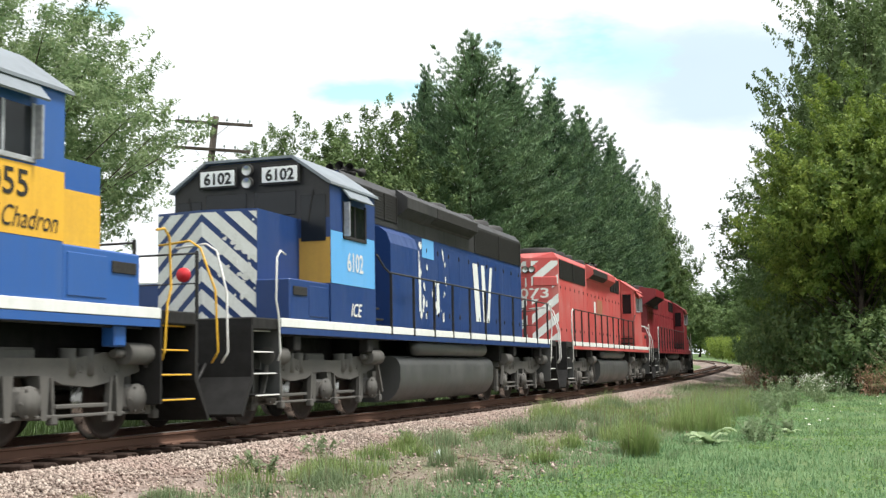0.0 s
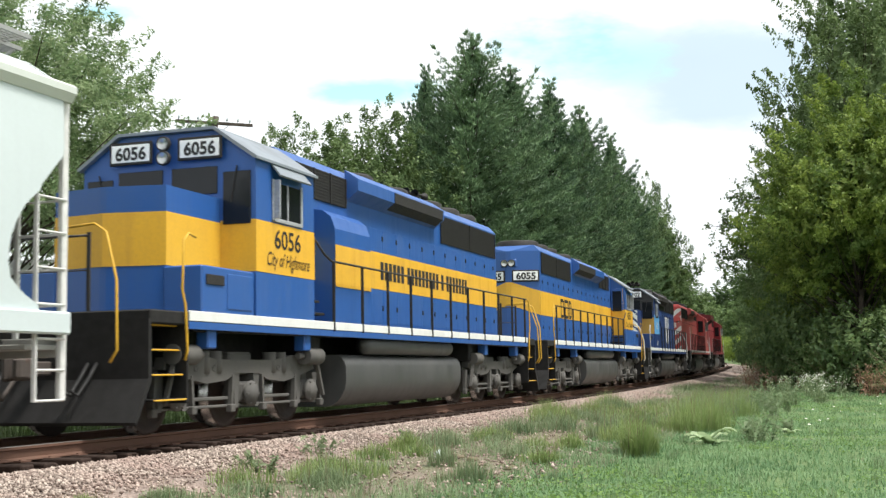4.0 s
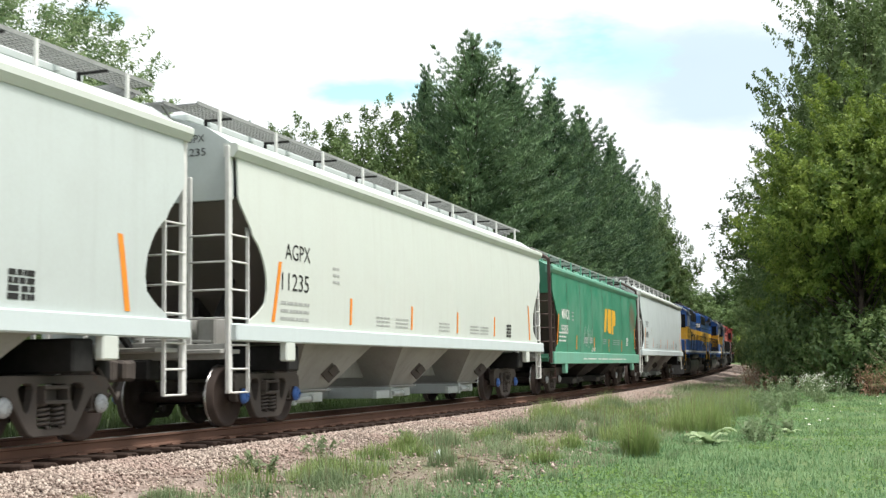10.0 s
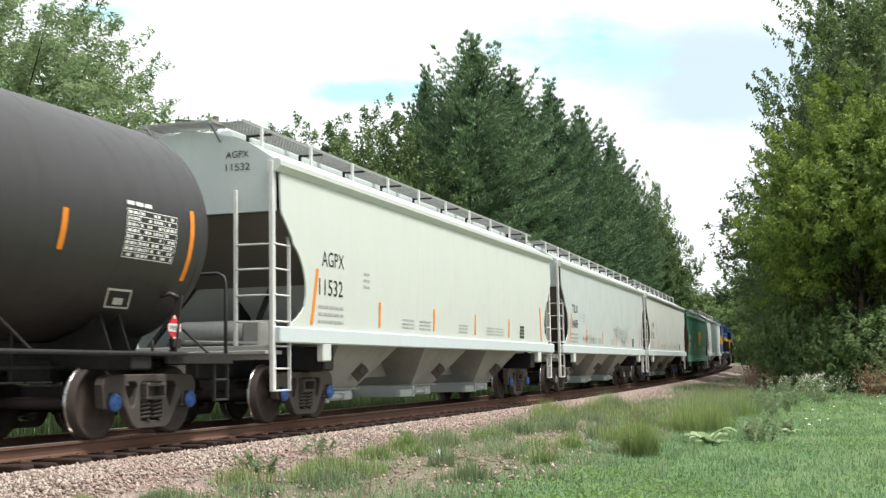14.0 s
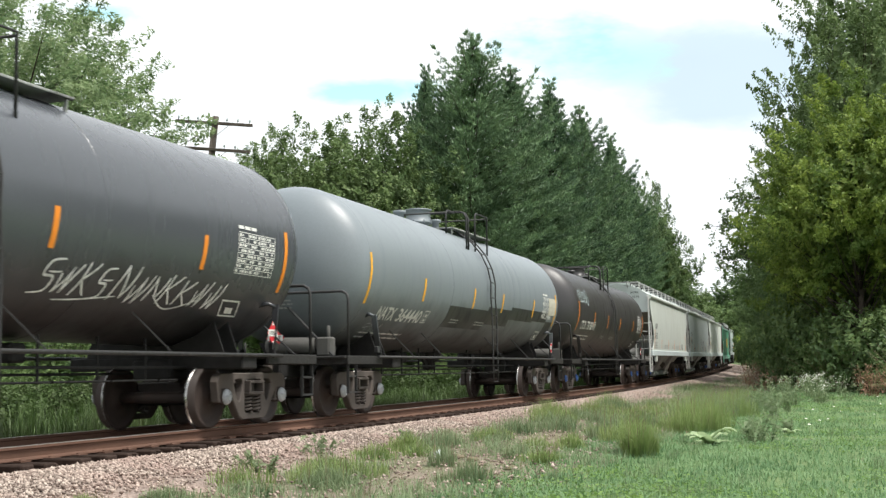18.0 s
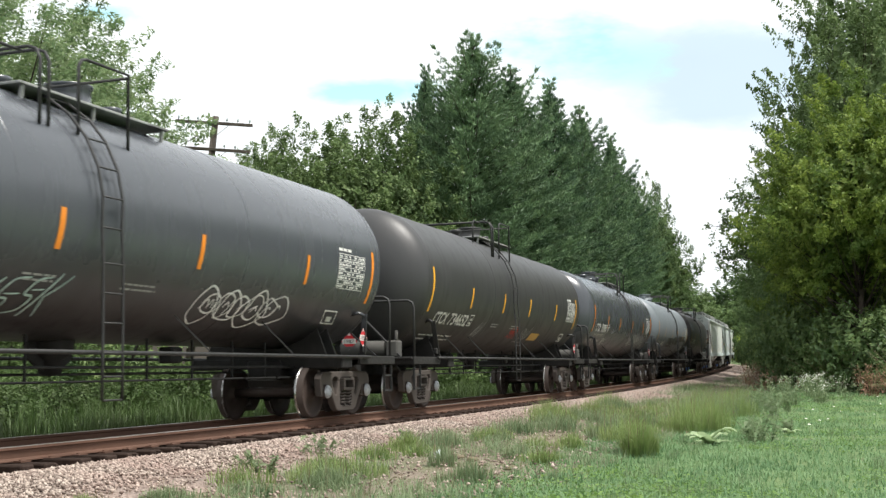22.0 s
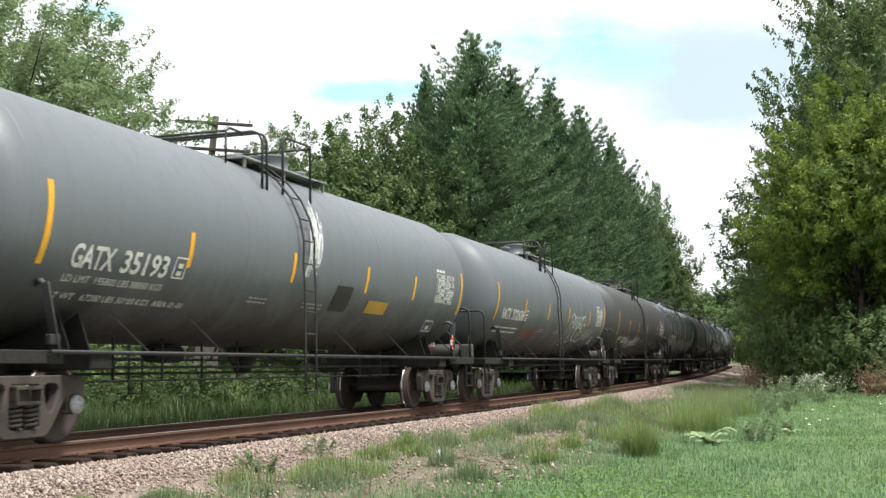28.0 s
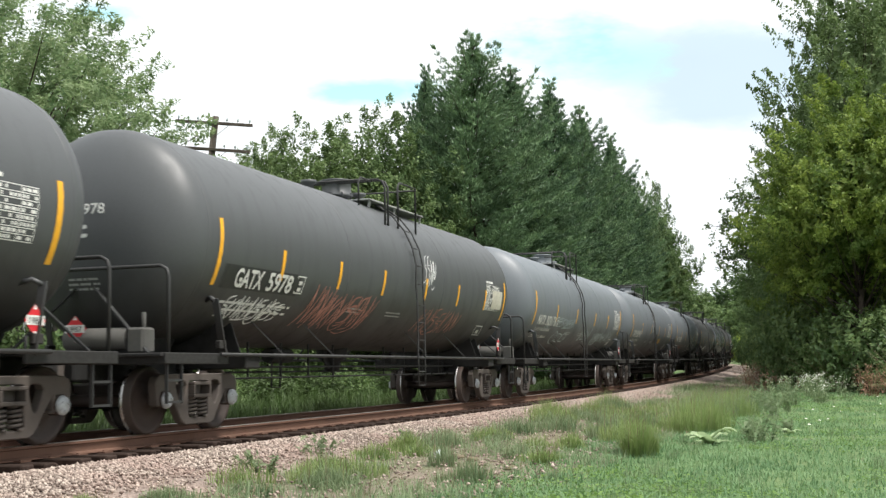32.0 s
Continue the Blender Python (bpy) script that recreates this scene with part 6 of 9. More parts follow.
# last colour of each: road dirt, darkened to paint shade on the shell's bottom
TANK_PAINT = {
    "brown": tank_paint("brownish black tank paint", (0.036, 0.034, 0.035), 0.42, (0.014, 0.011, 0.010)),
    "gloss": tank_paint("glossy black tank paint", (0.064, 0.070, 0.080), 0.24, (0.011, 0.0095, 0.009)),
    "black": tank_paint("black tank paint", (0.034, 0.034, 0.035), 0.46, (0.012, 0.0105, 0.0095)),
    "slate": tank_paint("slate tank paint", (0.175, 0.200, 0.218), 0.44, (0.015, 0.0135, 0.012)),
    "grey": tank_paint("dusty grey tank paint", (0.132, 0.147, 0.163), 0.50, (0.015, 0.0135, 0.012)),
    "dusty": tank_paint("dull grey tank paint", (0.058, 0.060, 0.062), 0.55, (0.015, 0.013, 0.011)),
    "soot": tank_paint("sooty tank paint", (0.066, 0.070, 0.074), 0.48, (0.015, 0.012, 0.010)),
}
SPRAY = {"white": plain("white spray paint", (0.88, 0.89, 0.88), 0.6, 0, 0.5, 6), "pale": plain("pale green spray paint", (0.48, 0.64, 0.60), 0.6, 0, 0.5, 6), "grey": plain("thin grey spray paint", (0.34, 0.35, 0.35), 0.6, 0, 0.5, 6),
         "frost": plain("pale blue spray paint", (0.50, 0.60, 0.62), 0.6, 0, 0.5, 6),
         "salmon": plain("faded salmon spray paint", (0.54, 0.25, 0.20), 0.6, 0, 0.6, 6), "orange": plain("orange red spray paint", (0.42, 0.09, 0.03), 0.6, 0, 0.5, 6), "red": plain("red spray paint", (0.42, 0.02, 0.01), 0.6, 0, 0.5, 6)}


def tank_car(s, label, tone, mark, number, strip=AMBER, tags=(), shear=0.0, cap=CAP_GREY, patches=(), boxes=(), stencil="white", strips=(-7.4, -4.5, -1.65, 1.2, 4.6, 7.3), shift=0.0, at=(-6.8, 2.10, 2.25), data=(), board=7.0, drum=0.3):
    root = thing("tank_car", label, "tank car", "train")
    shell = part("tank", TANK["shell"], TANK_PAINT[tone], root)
    for y in (-7.56, 7.56, -2.59, 2.59):
        part("weld_seam", TANK["weld_seam"], TANK_PAINT[tone], shell, at=Matrix.Translation((0, y, 0)))
    for q in (-1, 1):
        part("stub_sill", TANK["stub_sill", q], UNDER, root)
        part("end_platform", TANK["end_platform", q], GRATE_DARK, root)
        part("end_handrail", TANK["end_rail", q], RAILING_DARK, root)
        for sx in (-1, 1):
            part("sill_step", TANK["sill_step", q, sx], RAILING_DARK, root)
            part("shell_strut", TANK["shell_strut", q, sx], TANK_PAINT[tone], root)
        part("side_rail", TANK["side_rail", q], RAILING_DARK, root)
        for y in (-5.2, -3.3, 1.55, 4.1):
            part("rail_brace", TANK["rail_brace", q], RAILING_DARK, root, at=Matrix.Translation((0, y, 0)))
        part("ladder", TANK["ladder", q], RAILING_DARK, root, at=Matrix.Translation((0, shift, 0)))
        freight_bogie(root, q * 6.2 + (0.85 if q > 0 else -0.85), cap)
    for nm, key, m in (("manway", "manway", TANK_PAINT[tone]), ("top_platform", "platform", GRATE), ("guard_rail", "guard_rail", RAILING_DARK), ("brake_piping", "brake_piping", UNDER), ("bottom_outlet", "bottom_outlet", UNDER), ("brake_reservoir", "brake_reservoir", UNDER), ("control_valve", "control_valve", UNDER), ("hand_brake", "hand_brake", GRIME)):
        part(nm, TANK[key], m, root, at=Matrix.Translation((0, {"guard_rail": shift, "manway": drum, "top_platform": shift}.get(nm, 0), 0)))
    for k in range(3):
        part("valve", TANK["valve", k], TANK_PAINT[tone], root, at=Matrix.Translation((0, drum - 0.3, 0)))
    for k in range(8):
        part("manway_bolt", TANK["manway_bolt"], TANK_PAINT[tone], root, at=Matrix.Translation((0.32 * math.cos(k * 0.785), drum + 0.32 * math.sin(k * 0.785), 0)))
    couplers(root, 9.07)
    for k, y in enumerate(strips):
        z, h = (2.04, 0.96) if k in (0, len(strips) - 1) else (2.22, 0.48)
        part("reflective_strip", sheet(0, 0.10, 0, h, tank_side(y - 0.05, z), 1, 6), strip, root)
    ink = WHITE_INK if stencil == "white" else GREY_INK
    cell = at[2] / (len(mark) + len(number) + 0.9)
    part("reporting_mark", lettered(mark, cell * len(mark) * 1.02, 0.29, tank_side(at[0], at[1], 0.016), shear, 0.03), ink, root, "white reporting mark")
    part("car_number", lettered(number, cell * len(number), 0.29, tank_side(at[0] + at[2] - cell * len(number), at[1], 0.016), shear, 0.03), ink, root, "white car number")
    for k, (text, w) in enumerate(data):
        part("data_line", lettered(text, w, 0.10, tank_side(at[0] - 0.05 * k, at[1] - 0.17 - 0.19 * k, 0.012)), ink, root)
    if not data:
        part("data_line", bars(2, 2.3, 0.26, tank_side(at[0] - 0.12, at[1] - 0.34), 3, 0.32), ink, root)["kind"] = "stuff"
    part("class_box", framed(0.29, 0.30, tank_side(at[0] + at[2] + 0.16, at[1] + 0.0), 0.022, 2), ink, root)
    part("inspection_table", table(8, 4, 1.12, 0.60, tank_side(5.80, 2.24), int(number) % 97), WHITE_INK, root, "white stencilled inspection table")
    part("small_data", bars(2, 0.6, 0.14, tank_side(-2.2, 1.86), 6, 0.4), GREY_INK, root)["kind"] = "stuff"
    part("small_data", bars(2, 0.8, 0.14, tank_side(-0.3, 1.86), 16, 0.4), GREY_INK, root)["kind"] = "stuff"
    slant = tank_side(6.0, 1.64)
    part("small_panel", framed(0.52, 0.30, lambda u, v: slant(u - 0.6 * v, v), 0.03, 1), ink, root, "small outlined stencil box")
    part("head_number", lettered(mark + " " + number, 1.1, 0.15, tank_head(-0.76, 2.98), 0, 0.012), WHITE_INK, root)
    part("head_data", bars(2, 0.85, 0.24, tank_head(-0.74, 2.66), 8, 0.42), WHITE_INK, root)
    part("head_small_data", bars(3, 0.5, 0.2, tank_head(-0.25, 1.95), 9, 0.45), GREY_INK, root)
    placard(root, on_plane((0.0, -8.44, 1.42), (1, 0, 0), (0, 0, 1)))
    side = on_plane((1.44, board, 1.40), (0, 1, 0), (0, 0, 1))
    placard(root, side)
    for kind, seed, y, z, w, h, strokes in tags:
        part("graffiti", scrawl(seed, w, h, tank_side(y, z, 0.008), strokes, 0.036 if w > 1.5 else 0.026), SPRAY[kind], root, kind + " spray-painted scribble")["kind"] = "stuff"
    for tone2, y, z, w, h in patches:
        part("paint_patch", sheet(0, w, 0, h, tank_side(y, z, 0.004), 4, 8), tone2, root)
    for m, y, z, w, h in boxes:
        part("sign_plate", sheet(0, w, 0, h, tank_side(y, z, 0.012), 2, 4), m, root)
    MOVING.append((root, "car", (s, 7.05)))
    return root


DARK_PATCH = paint("dark overspray", (0.020, 0.021, 0.023), 0.45, (0.05, 0.05, 0.05), 0.2, 0.2)
CREAM = plain("cream notice sheet", (0.48, 0.46, 0.38), 0.7, 0, 0.25)


def build_tanks():
    tank_car(21.0, "dark brown-black tank car with orange strips", "brown", "CTCX", "731051", ORANGE, [("frost", 52, -7.3, 2.9, 1.7, 0.55, -4)], 0.0, CAP_BLUE)
    tank_car(2.6, "slate grey tank car with dark overpainted patches", "slate", "NATX", "364440", AMBER, [("grey", 12, -6.9, 1.55, 0.9, 0.3, 3)], 0.0, CAP_GREY, [(DARK_PATCH, -2.6, 1.76, 3.0, 0.54), (DARK_PATCH, 0.4, 1.90, 2.1, 0.46), (DARK_PATCH, 2.5, 2.08, 2.4, 0.34), (DARK_PATCH, 4.9, 2.12, 1.6, 0.30), (DARK_PATCH, 6.5, 1.62, 0.8, 0.66)], [(CREAM, 6.5, 2.34, 0.85, 0.5)], "white", (-7.55, -4.5, -0.95, 1.55, 4.74, 7.4), 1.0, (-6.66, 1.80, 2.45), (), 7.0, -0.6)
    tank_car(-15.75, "glossy black tank car with grey and white graffiti", "gloss", "CTCX", "730807", ORANGE, [("grey", 13, -3.6, 1.55, 3.9, 0.85, 7), ("white", 14, 1.65, 1.72, 4.1, 0.50, 11), ("white", 15, -4.5, 1.62, 0.7, 0.4, 4), ("grey", 16, -7.4, 1.7, 0.5, 0.3, 2)], 0.0, CAP_GREY, (), (), "white", (-7.4, -4.5, -1.65, 1.66, 4.9, 7.3), 1.15, (-6.8, 2.09, 2.3), (("LD LMT  198500LB  90000KG", 1.85), ("LT WT  64500LB  29000KG", 1.85)), 7.0, -0.2)
    tank_car(-33.65, "black tank car with a red scribble and yellow notice", "black", "CTCX", "734652", AMBER, [("red", 17, -0.1, 1.62, 0.9, 0.42, 3), ("red", 44, -0.05, 1.64, 0.8, 0.38, 3), ("grey", 18, -3.3, 1.6, 0.5, 0.5, 3), ("grey", 19, 1.1, 1.52, 0.9, 0.6, 3)], 0.0, CAP_GREY, (), [(GOLD, 2.25, 1.62, 1.0, 0.26)], "white", (-7.4, -4.5, -1.65, 1.05, 4.25, 7.08), -0.2, (-6.8, 1.83, 2.42))
    tank_car(-51.8, "glossy black tank car with pale green graffiti", "gloss", "CTCX", "731073", ORANGE, [("pale", 20, -3.9, 1.45, 2.6, 0.72, 7), ("white", 21, 1.5, 1.5, 2.9, 0.75, -4), ("white", 47, 1.8, 1.6, 2.2, 0.5, -5)], 0.0, CAP_GREY, (), (), "white", (-7.4, -4.55, -1.8, 1.28, 4.6, 7.3), -0.25, (-6.7, 2.11, 2.22), (("LD LMT  198500LB  90000KG", 1.8), ("LT WT  64500LB  29200KG", 1.9)))
    tank_car(-70.0, "sooty tank car with rows of white scribble", "dusty", "DBUX", "302306", AMBER, [("white", 22, -4.1, 1.62, 1.75, 0.44, 8), ("white", 23, -2.3, 1.66, 1.75, 0.60, 8), ("grey", 24, 0.4, 1.80, 1.4, 0.46, 6), ("grey", 64, 2.0, 1.76, 1.4, 0.44, 6), ("grey", 65, 3.5, 1.72, 1.3, 0.42, 6), ("grey", 66, 4.9, 1.72, 1.1, 0.40, 4)], 0.0, CAP_GREY, (), (), "white", (-7.4, -4.5, -1.7, 1.08, 4.66, 7.3), -0.1, (-6.5, 1.78, 2.2), (), 5.9)
    tank_car(-88.2, "grey tank car with large white outline graffiti", "grey", "NATX", "302606", AMBER, [("white", 25, 1.55, 1.55, 2.6, 1.0, -4), ("white", 46, 1.7, 1.95, 2.3, 0.65, -5), ("white", 26, 4.4, 1.75, 1.2, 0.45, 5), ("orange", 27, -4.0, 1.65, 1.9, 0.4, 5)])
    tank_car(-106.2, "dusty grey tank car with white scribble by the ladder", "grey", "GATX", "35193", AMBER, [("white", 28, -0.45, 2.3, 0.5, 1.5, 4), ("white", 38, -0.4, 2.5, 0.4, 1.0, 3)], 0, CAP_GREY, (), [(BLACK_ROOF, 0.75, 1.86, 0.7, 0.48), (GOLD, 2.3, 1.88, 1.0, 0.26)], "white", (-7.25, -4.2, -1.05, 2.0, 4.5, 7.5), 0.0, (-6.72, 2.06, 2.05), (("LD LMT  195800 LBS 88850 KGS", 2.1), ("LT WT   67200 LBS 30100 KGS  ARIA 01-01", 2.9)), 7.0, 1.1)
    tank_car(-124.2, "dusty grey tank car with pale blue graffiti", "grey", "NATX", "303176", AMBER, [("frost", 29, -3.95, 2.04, 2.5, 0.34, 8), ("frost", 40, -3.85, 1.58, 1.9, 0.46, -3), ("frost", 30, 0.1, 1.72, 1.6, 0.46, 8), ("frost", 39, 2.45, 1.58, 1.2, 0.62, 7), ("frost", 61, 2.9, 1.72, 1.9, 0.40, 6), ("frost", 63, 5.0, 1.76, 1.0, 0.45, 5), ("frost", 41, -5.6, 1.98, 0.7, 0.22, 3)], 0.0, CAP_GREY, (), (), "white", (-7.25, -4.4, -1.38, 1.85, 4.4, 7.15), -0.1, (-6.68, 2.07, 2.3), (("LD LMT  197300 LB  89500 KG", 1.9), ("LT WT  65700 LB  29800 KG", 1.95)))
    tank_car(-142.3, "sooty tank car with faded salmon graffiti", "soot", "GATX", "5978", AMBER, [("salmon", 32, -3.9, 1.55, 2.9, 0.85, 7), ("salmon", 36, -3.6, 1.6, 2.4, 0.7, 7), ("salmon", 33, 1.7, 1.60, 2.6, 0.70, 7), ("white", 34, -6.6, 1.60, 1.9, 0.45, 9), ("white", 35, 1.3, 2.55, 0.75, 0.65, 4)], 0, CAP_GREY, [(DARK_PATCH, -6.98, 2.02, 2.5, 0.36)], [(CREAM, 6.3, 2.28, 0.85, 0.45)], "white", (-7.2, -5.2, -2.98, -0.9, 1.48, 3.65, 5.75, 7.4), 1.5, (-6.62, 2.06, 1.86))
    tank_car(-160.4, "sooty black tank car with a white inspection table", "soot", "GATX", "5936", AMBER, [])


build_tanks()


# ---- covered hopper cars ----
def bulge(z):
    """Half width of the hopper's side at height z."""
    return 1.565 + 0.035 * math.sin(math.pi * min(1, max(0, (z - 1.4) / 2.6)))


def hop_side(y0, z0, lift=0.006):
    return lambda u, v: Vector((bulge(z0 + v) + lift, y0 + u, z0 + v))


def hopper_shapes(L, eave, roof, low, sill0, sill1, lifted=0.10):
    """L: half length of the body; heights of eave, roof, sill."""
    d = {}
    zs = np.concatenate([np.linspace(sill1 - 0.02, eave - 0.60, 22), [eave - 0.595, eave]])

    def end_y(z):
        t = (z - sill1) / (eave - 0.66 - sill1)
        return L - np.interp(t, [0, 0.04, 0.10, 0.18, 0.30, 0.43, 0.55, 0.68, 0.70, 0.77, 1.0], [0.36, 0.42, 0.66, 0.86, 0.91, 0.88, 0.78, 0.60, 0.46, 0.42, 0.02])
    for side in (-1, 1):
        g = Geo()
        vs, n = [], 0
        ts = np.linspace(-1, 1, 15)
        for z in zs:
            for t in ts:
                vs.append((side * bulge(z), end_y(z) * t, z))
        for z in zs:
            for t in ts:
                vs.append((side * (bulge(z) - 0.03), end_y(z) * t, z))
        m, k = len(ts), len(zs) * len(ts)
        fs = [(i * m + j, i * m + j + 1, (i + 1) * m + j + 1, (i + 1) * m + j) for i in range(len(zs) - 1) for j in range(m - 1)]
        fs += [tuple(k + q for q in f) for f in fs]
        for i in range(len(zs) - 1):
            for j in (0, m - 1):
                fs.append((i * m + j, (i + 1) * m + j, k + (i + 1) * m + j, k + i * m + j))
        g.add(vs, fs, 0, False)
        d["side_sheet", side] = g.mesh("side_sheet")
        g = Geo().box(min(side * 1.50, side * 1.63), max(side * 1.50, side * 1.63), -L - 0.1, L + 0.1, sill0, sill1, 0.02)
        d["side_sill", side] = g.mesh("side_sill")
        g = Geo().prism([(side * a, eave + b) for a, b in ((1.42, 0.15), (1.61, 0.15), (1.65, 0.12), (1.65, 0.045), (1.585, -0.05), (1.42, -0.05))], -L - 0.12, L + 0.12)
        d["roof_rail", side] = g.mesh("roof_rail")
    hr = roof - eave - 0.16
    rp = [(-1.5, eave + 0.16), (-1.05, eave + 0.16 + hr * 0.52), (-0.6, eave + 0.16 + hr * 0.78), (0, roof), (0.6, eave + 0.16 + hr * 0.78), (1.05, eave + 0.16 + hr * 0.52), (1.5, eave + 0.16)]
    d["roof"] = Geo().prism(rp, -L + 0.06, L - 0.06).mesh("roof")
    for q in (-1, 1):
        y = q * (L - 0.02)
        g = Geo().prism([(-1.5, eave - 0.64), (1.5, eave - 0.64), *[(x, z + 0.006) for x, z in rp[::-1]]], y - 0.03, y + 0.03)
        d["end_wall", q] = g.mesh("end_wall")
        g = Geo().prism([(q * (L - 0.06), eave - 0.60), (q * (L - 0.06), eave - 0.66), (q * (L - 1.45), (eave + sill0) / 2 - 0.36), (q * (L - 1.45), (eave + sill0) / 2 - 0.30)], -1.53, 1.53, "x")
        d["slope_sheet", q] = g.mesh("slope_sheet")
        g = Geo().prism([(q * (L - 1.45), (eave + sill0) / 2 - 0.30), (q * (L - 1.45), (eave + sill0) / 2 - 0.36), (q * (L - 2.75), sill0 + 0.02), (q * (L - 2.75), sill0 + 0.10)], -1.53, 1.53, "x")
        d["lower_slope", q] = g.mesh("lower_slope")
        g = Geo()
        g.box(-0.3, 0.3, min(q * (L - 2.9), q * (L + 0.25)), max(q * (L - 2.9), q * (L + 0.25)), 0.72, 1.02, 0.03)
        g.box(-1.5, 1.5, q * (L - 2.0) - 0.2, q * (L - 2.0) + 0.2, 0.82, 1.22, 0.03)
        g.prism([(q * (L - 2.2), 1.2), (q * (L - 1.6), 1.2), (q * (L - 1.6), 2.0), (q * (L - 2.0), 1.75)], -0.04, 0.04, "x")
        for sx in (-0.9, 0.9):
            g.beam((sx, q * (L - 0.2), 1.15), (sx * 0.8, q * (L - 1.5), 2.3), 0.08, 0.06)
        d["draft_sill", q] = g.mesh("draft_sill")
        g = Geo()
        g.box(-1.45, 1.45, q * (L - 0.1) - 0.35, q * (L - 0.1) + 0.22, 1.08, 1.14, 0.01)
        g.box(-1.45, 1.45, q * (L + 0.10) - 0.03, q * (L + 0.10) + 0.03, 1.0, 1.22, 0.01)
        d["end_platform", q] = g.mesh("end_platform")
        for side in (-1, 1):
            x = side * 1.53
            g = Geo().box(min(x, x - side * 0.07), max(x, x - side * 0.07), q * (L + 0.10) - 0.05, q * (L + 0.10) + 0.05, 0.52, eave + 0.12, 0.01)
            d["corner_post", q, side] = g.mesh("corner_post")
            g = Geo()
            g.beam((x, q * (L - 0.40), 0.52), (x, q * (L - 0.40), 2.78), 0.05, 0.025)
            g.beam((x, q * (L - 0.40), 2.78), (x - side * 0.08, q * (L - 0.52), 2.92), 0.05, 0.025)
            for z in (0.53, 0.86, 1.2, 1.58, 1.98, 2.38, 2.76):
                g.tube([(x, q * (L + 0.10), z), (x, q * (L - 0.40), z)], 0.016, 5)
            d["side_ladder", q, side] = g.mesh("side_ladder")
            g = Geo()
            g.box(min(side * 0.84, side * 0.90), max(side * 0.84, side * 0.90), q * (L + 0.10) - 0.02, q * (L + 0.10) + 0.03, 1.1, 3.62, 0.008)
            for z in (1.2, 1.58, 1.98, 2.38, 2.76):
                g.tube([(side * 0.87, q * (L + 0.11), z), (x, q * (L + 0.11), z)], 0.016, 5)
            d["end_ladder", q, side] = g.mesh("end_ladder")
            xb0, xb1 = min(side * 1.5, side * 1.625), max(side * 1.5, side * 1.625)
            d["jacking_pad", q, side] = Geo().box(xb0, xb1, q * (L - 1.65) - 0.16, q * (L - 1.65) + 0.16, sill0 - 0.28, sill0 + 0.02, 0.02).mesh("jacking_pad")
    for k, y in enumerate((-4.6, 0.0, 4.6)):
        g = Geo()
        h = sill0 + 0.06
        rings = [[(sx * a, y + sy * b, z) for sx, sy in ((-1, -1), (1, -1), (1, 1), (-1, 1))] for a, b, z in ((1.33, 1.52, h), (0.70, 0.72, 0.50), (0.70, 0.72, 0.46))]
        g.add(sum(rings, []), [(r + i, r + (i + 1) % 4, r + 4 + (i + 1) % 4, r + 4 + i) for r in (0, 4) for i in range(4)])
        g.box(-0.76, 0.76, y - 0.78, y + 0.78, 0.465, 0.495, 0.006)
        d["hopper_bay", k] = g.mesh("hopper_bay")
        for sx in (-1, 1):
            g = Geo().beam((sx * 1.075, y + 0.22, 0.91), (sx * 0.925, y + 0.08, 0.72), 0.05, 0.30)
            g.beam((sx * 1.09, y + 0.26, 0.88), (sx * 1.01, y + 0.16, 0.77), 0.11, 0.12)
            d["vibrator_bracket", k, sx] = g.mesh("vibrator_bracket")
        g = Geo().box(-0.70, 0.70, y - 0.72, y + 0.55, 0.27, 0.455, 0.012).box(-0.74, -0.64, y - 1.50, y - 0.76, 0.25, 0.41, 0.012).box(0.64, 0.74, y - 1.50, y - 0.76, 0.25, 0.41, 0.012).box(-0.78, 0.78, y - 0.80, y - 0.70, 0.24, 0.47, 0.01)
        for sx in (-1, 1):
            g.tube([(sx * 0.80, y - 0.78, 0.345), (sx * 0.80, y - 0.16, 0.345)], 0.048, 10).tube([(sx * 0.80, y - 0.22, 0.345), (sx * 0.80, y - 0.12, 0.345)], 0.066, 10)
        d["outlet_gate", k] = g.mesh("outlet_gate")
    d["centre_sill"] = Geo().box(-0.20, 0.20, -L + 1.7, L - 1.7, 0.67, 1.10, 0.015).mesh("centre_sill")
    d["floor_sheet"] = Geo().box(-1.42, 1.42, -L + 1.7, L - 1.7, sill0 + 0.045, sill0 + 0.075, 0.005).mesh("floor_sheet")
    g = Geo()
    z = roof + lifted
    for sx in (-1, 1):
        g.beam((sx * 1.0, -L - 0.12, z + 0.01), (sx * 1.0, L + 0.12, z + 0.01), 0.02, 0.05)
    for sx in (-1, 1):
        for x in (0.56, 0.62, 0.68, 0.74, 0.80, 0.86, 0.92, 0.98):
            g.beam((sx * x, -L - 0.10, z), (sx * x, L + 0.10, z), 0.014, 0.026)
    n = int((2 * L + 0.2) / 0.11)
    for i in range(n + 1):
        y = -L - 0.10 + (2 * L + 0.2) * i / n
        for sx in (-1, 1):
            g.beam((sx * 0.55, y, z + 0.002), (sx * 0.99, y, z + 0.002), 0.024, 0.02)
    for q in (-1, 1):
        for k in range(9):
            y = q * (L + 0.40 - k * 0.07)
            g.beam((-0.62, y, roof + 0.04), (0.62, y, roof + 0.04), 0.014, 0.028)
        for sx in (-0.62, 0.62):
            g.beam((sx, q * (L + 0.42), roof + 0.04), (sx, q * (L - 0.2), roof + 0.04), 0.02, 0.05)
            g.beam((sx * 0.9, q * (L + 0.36), roof + 0.02), (sx * 0.9, q * L, roof - 0.22), 0.03, 0.03)
    d["running_board"] = g.mesh("running_board")
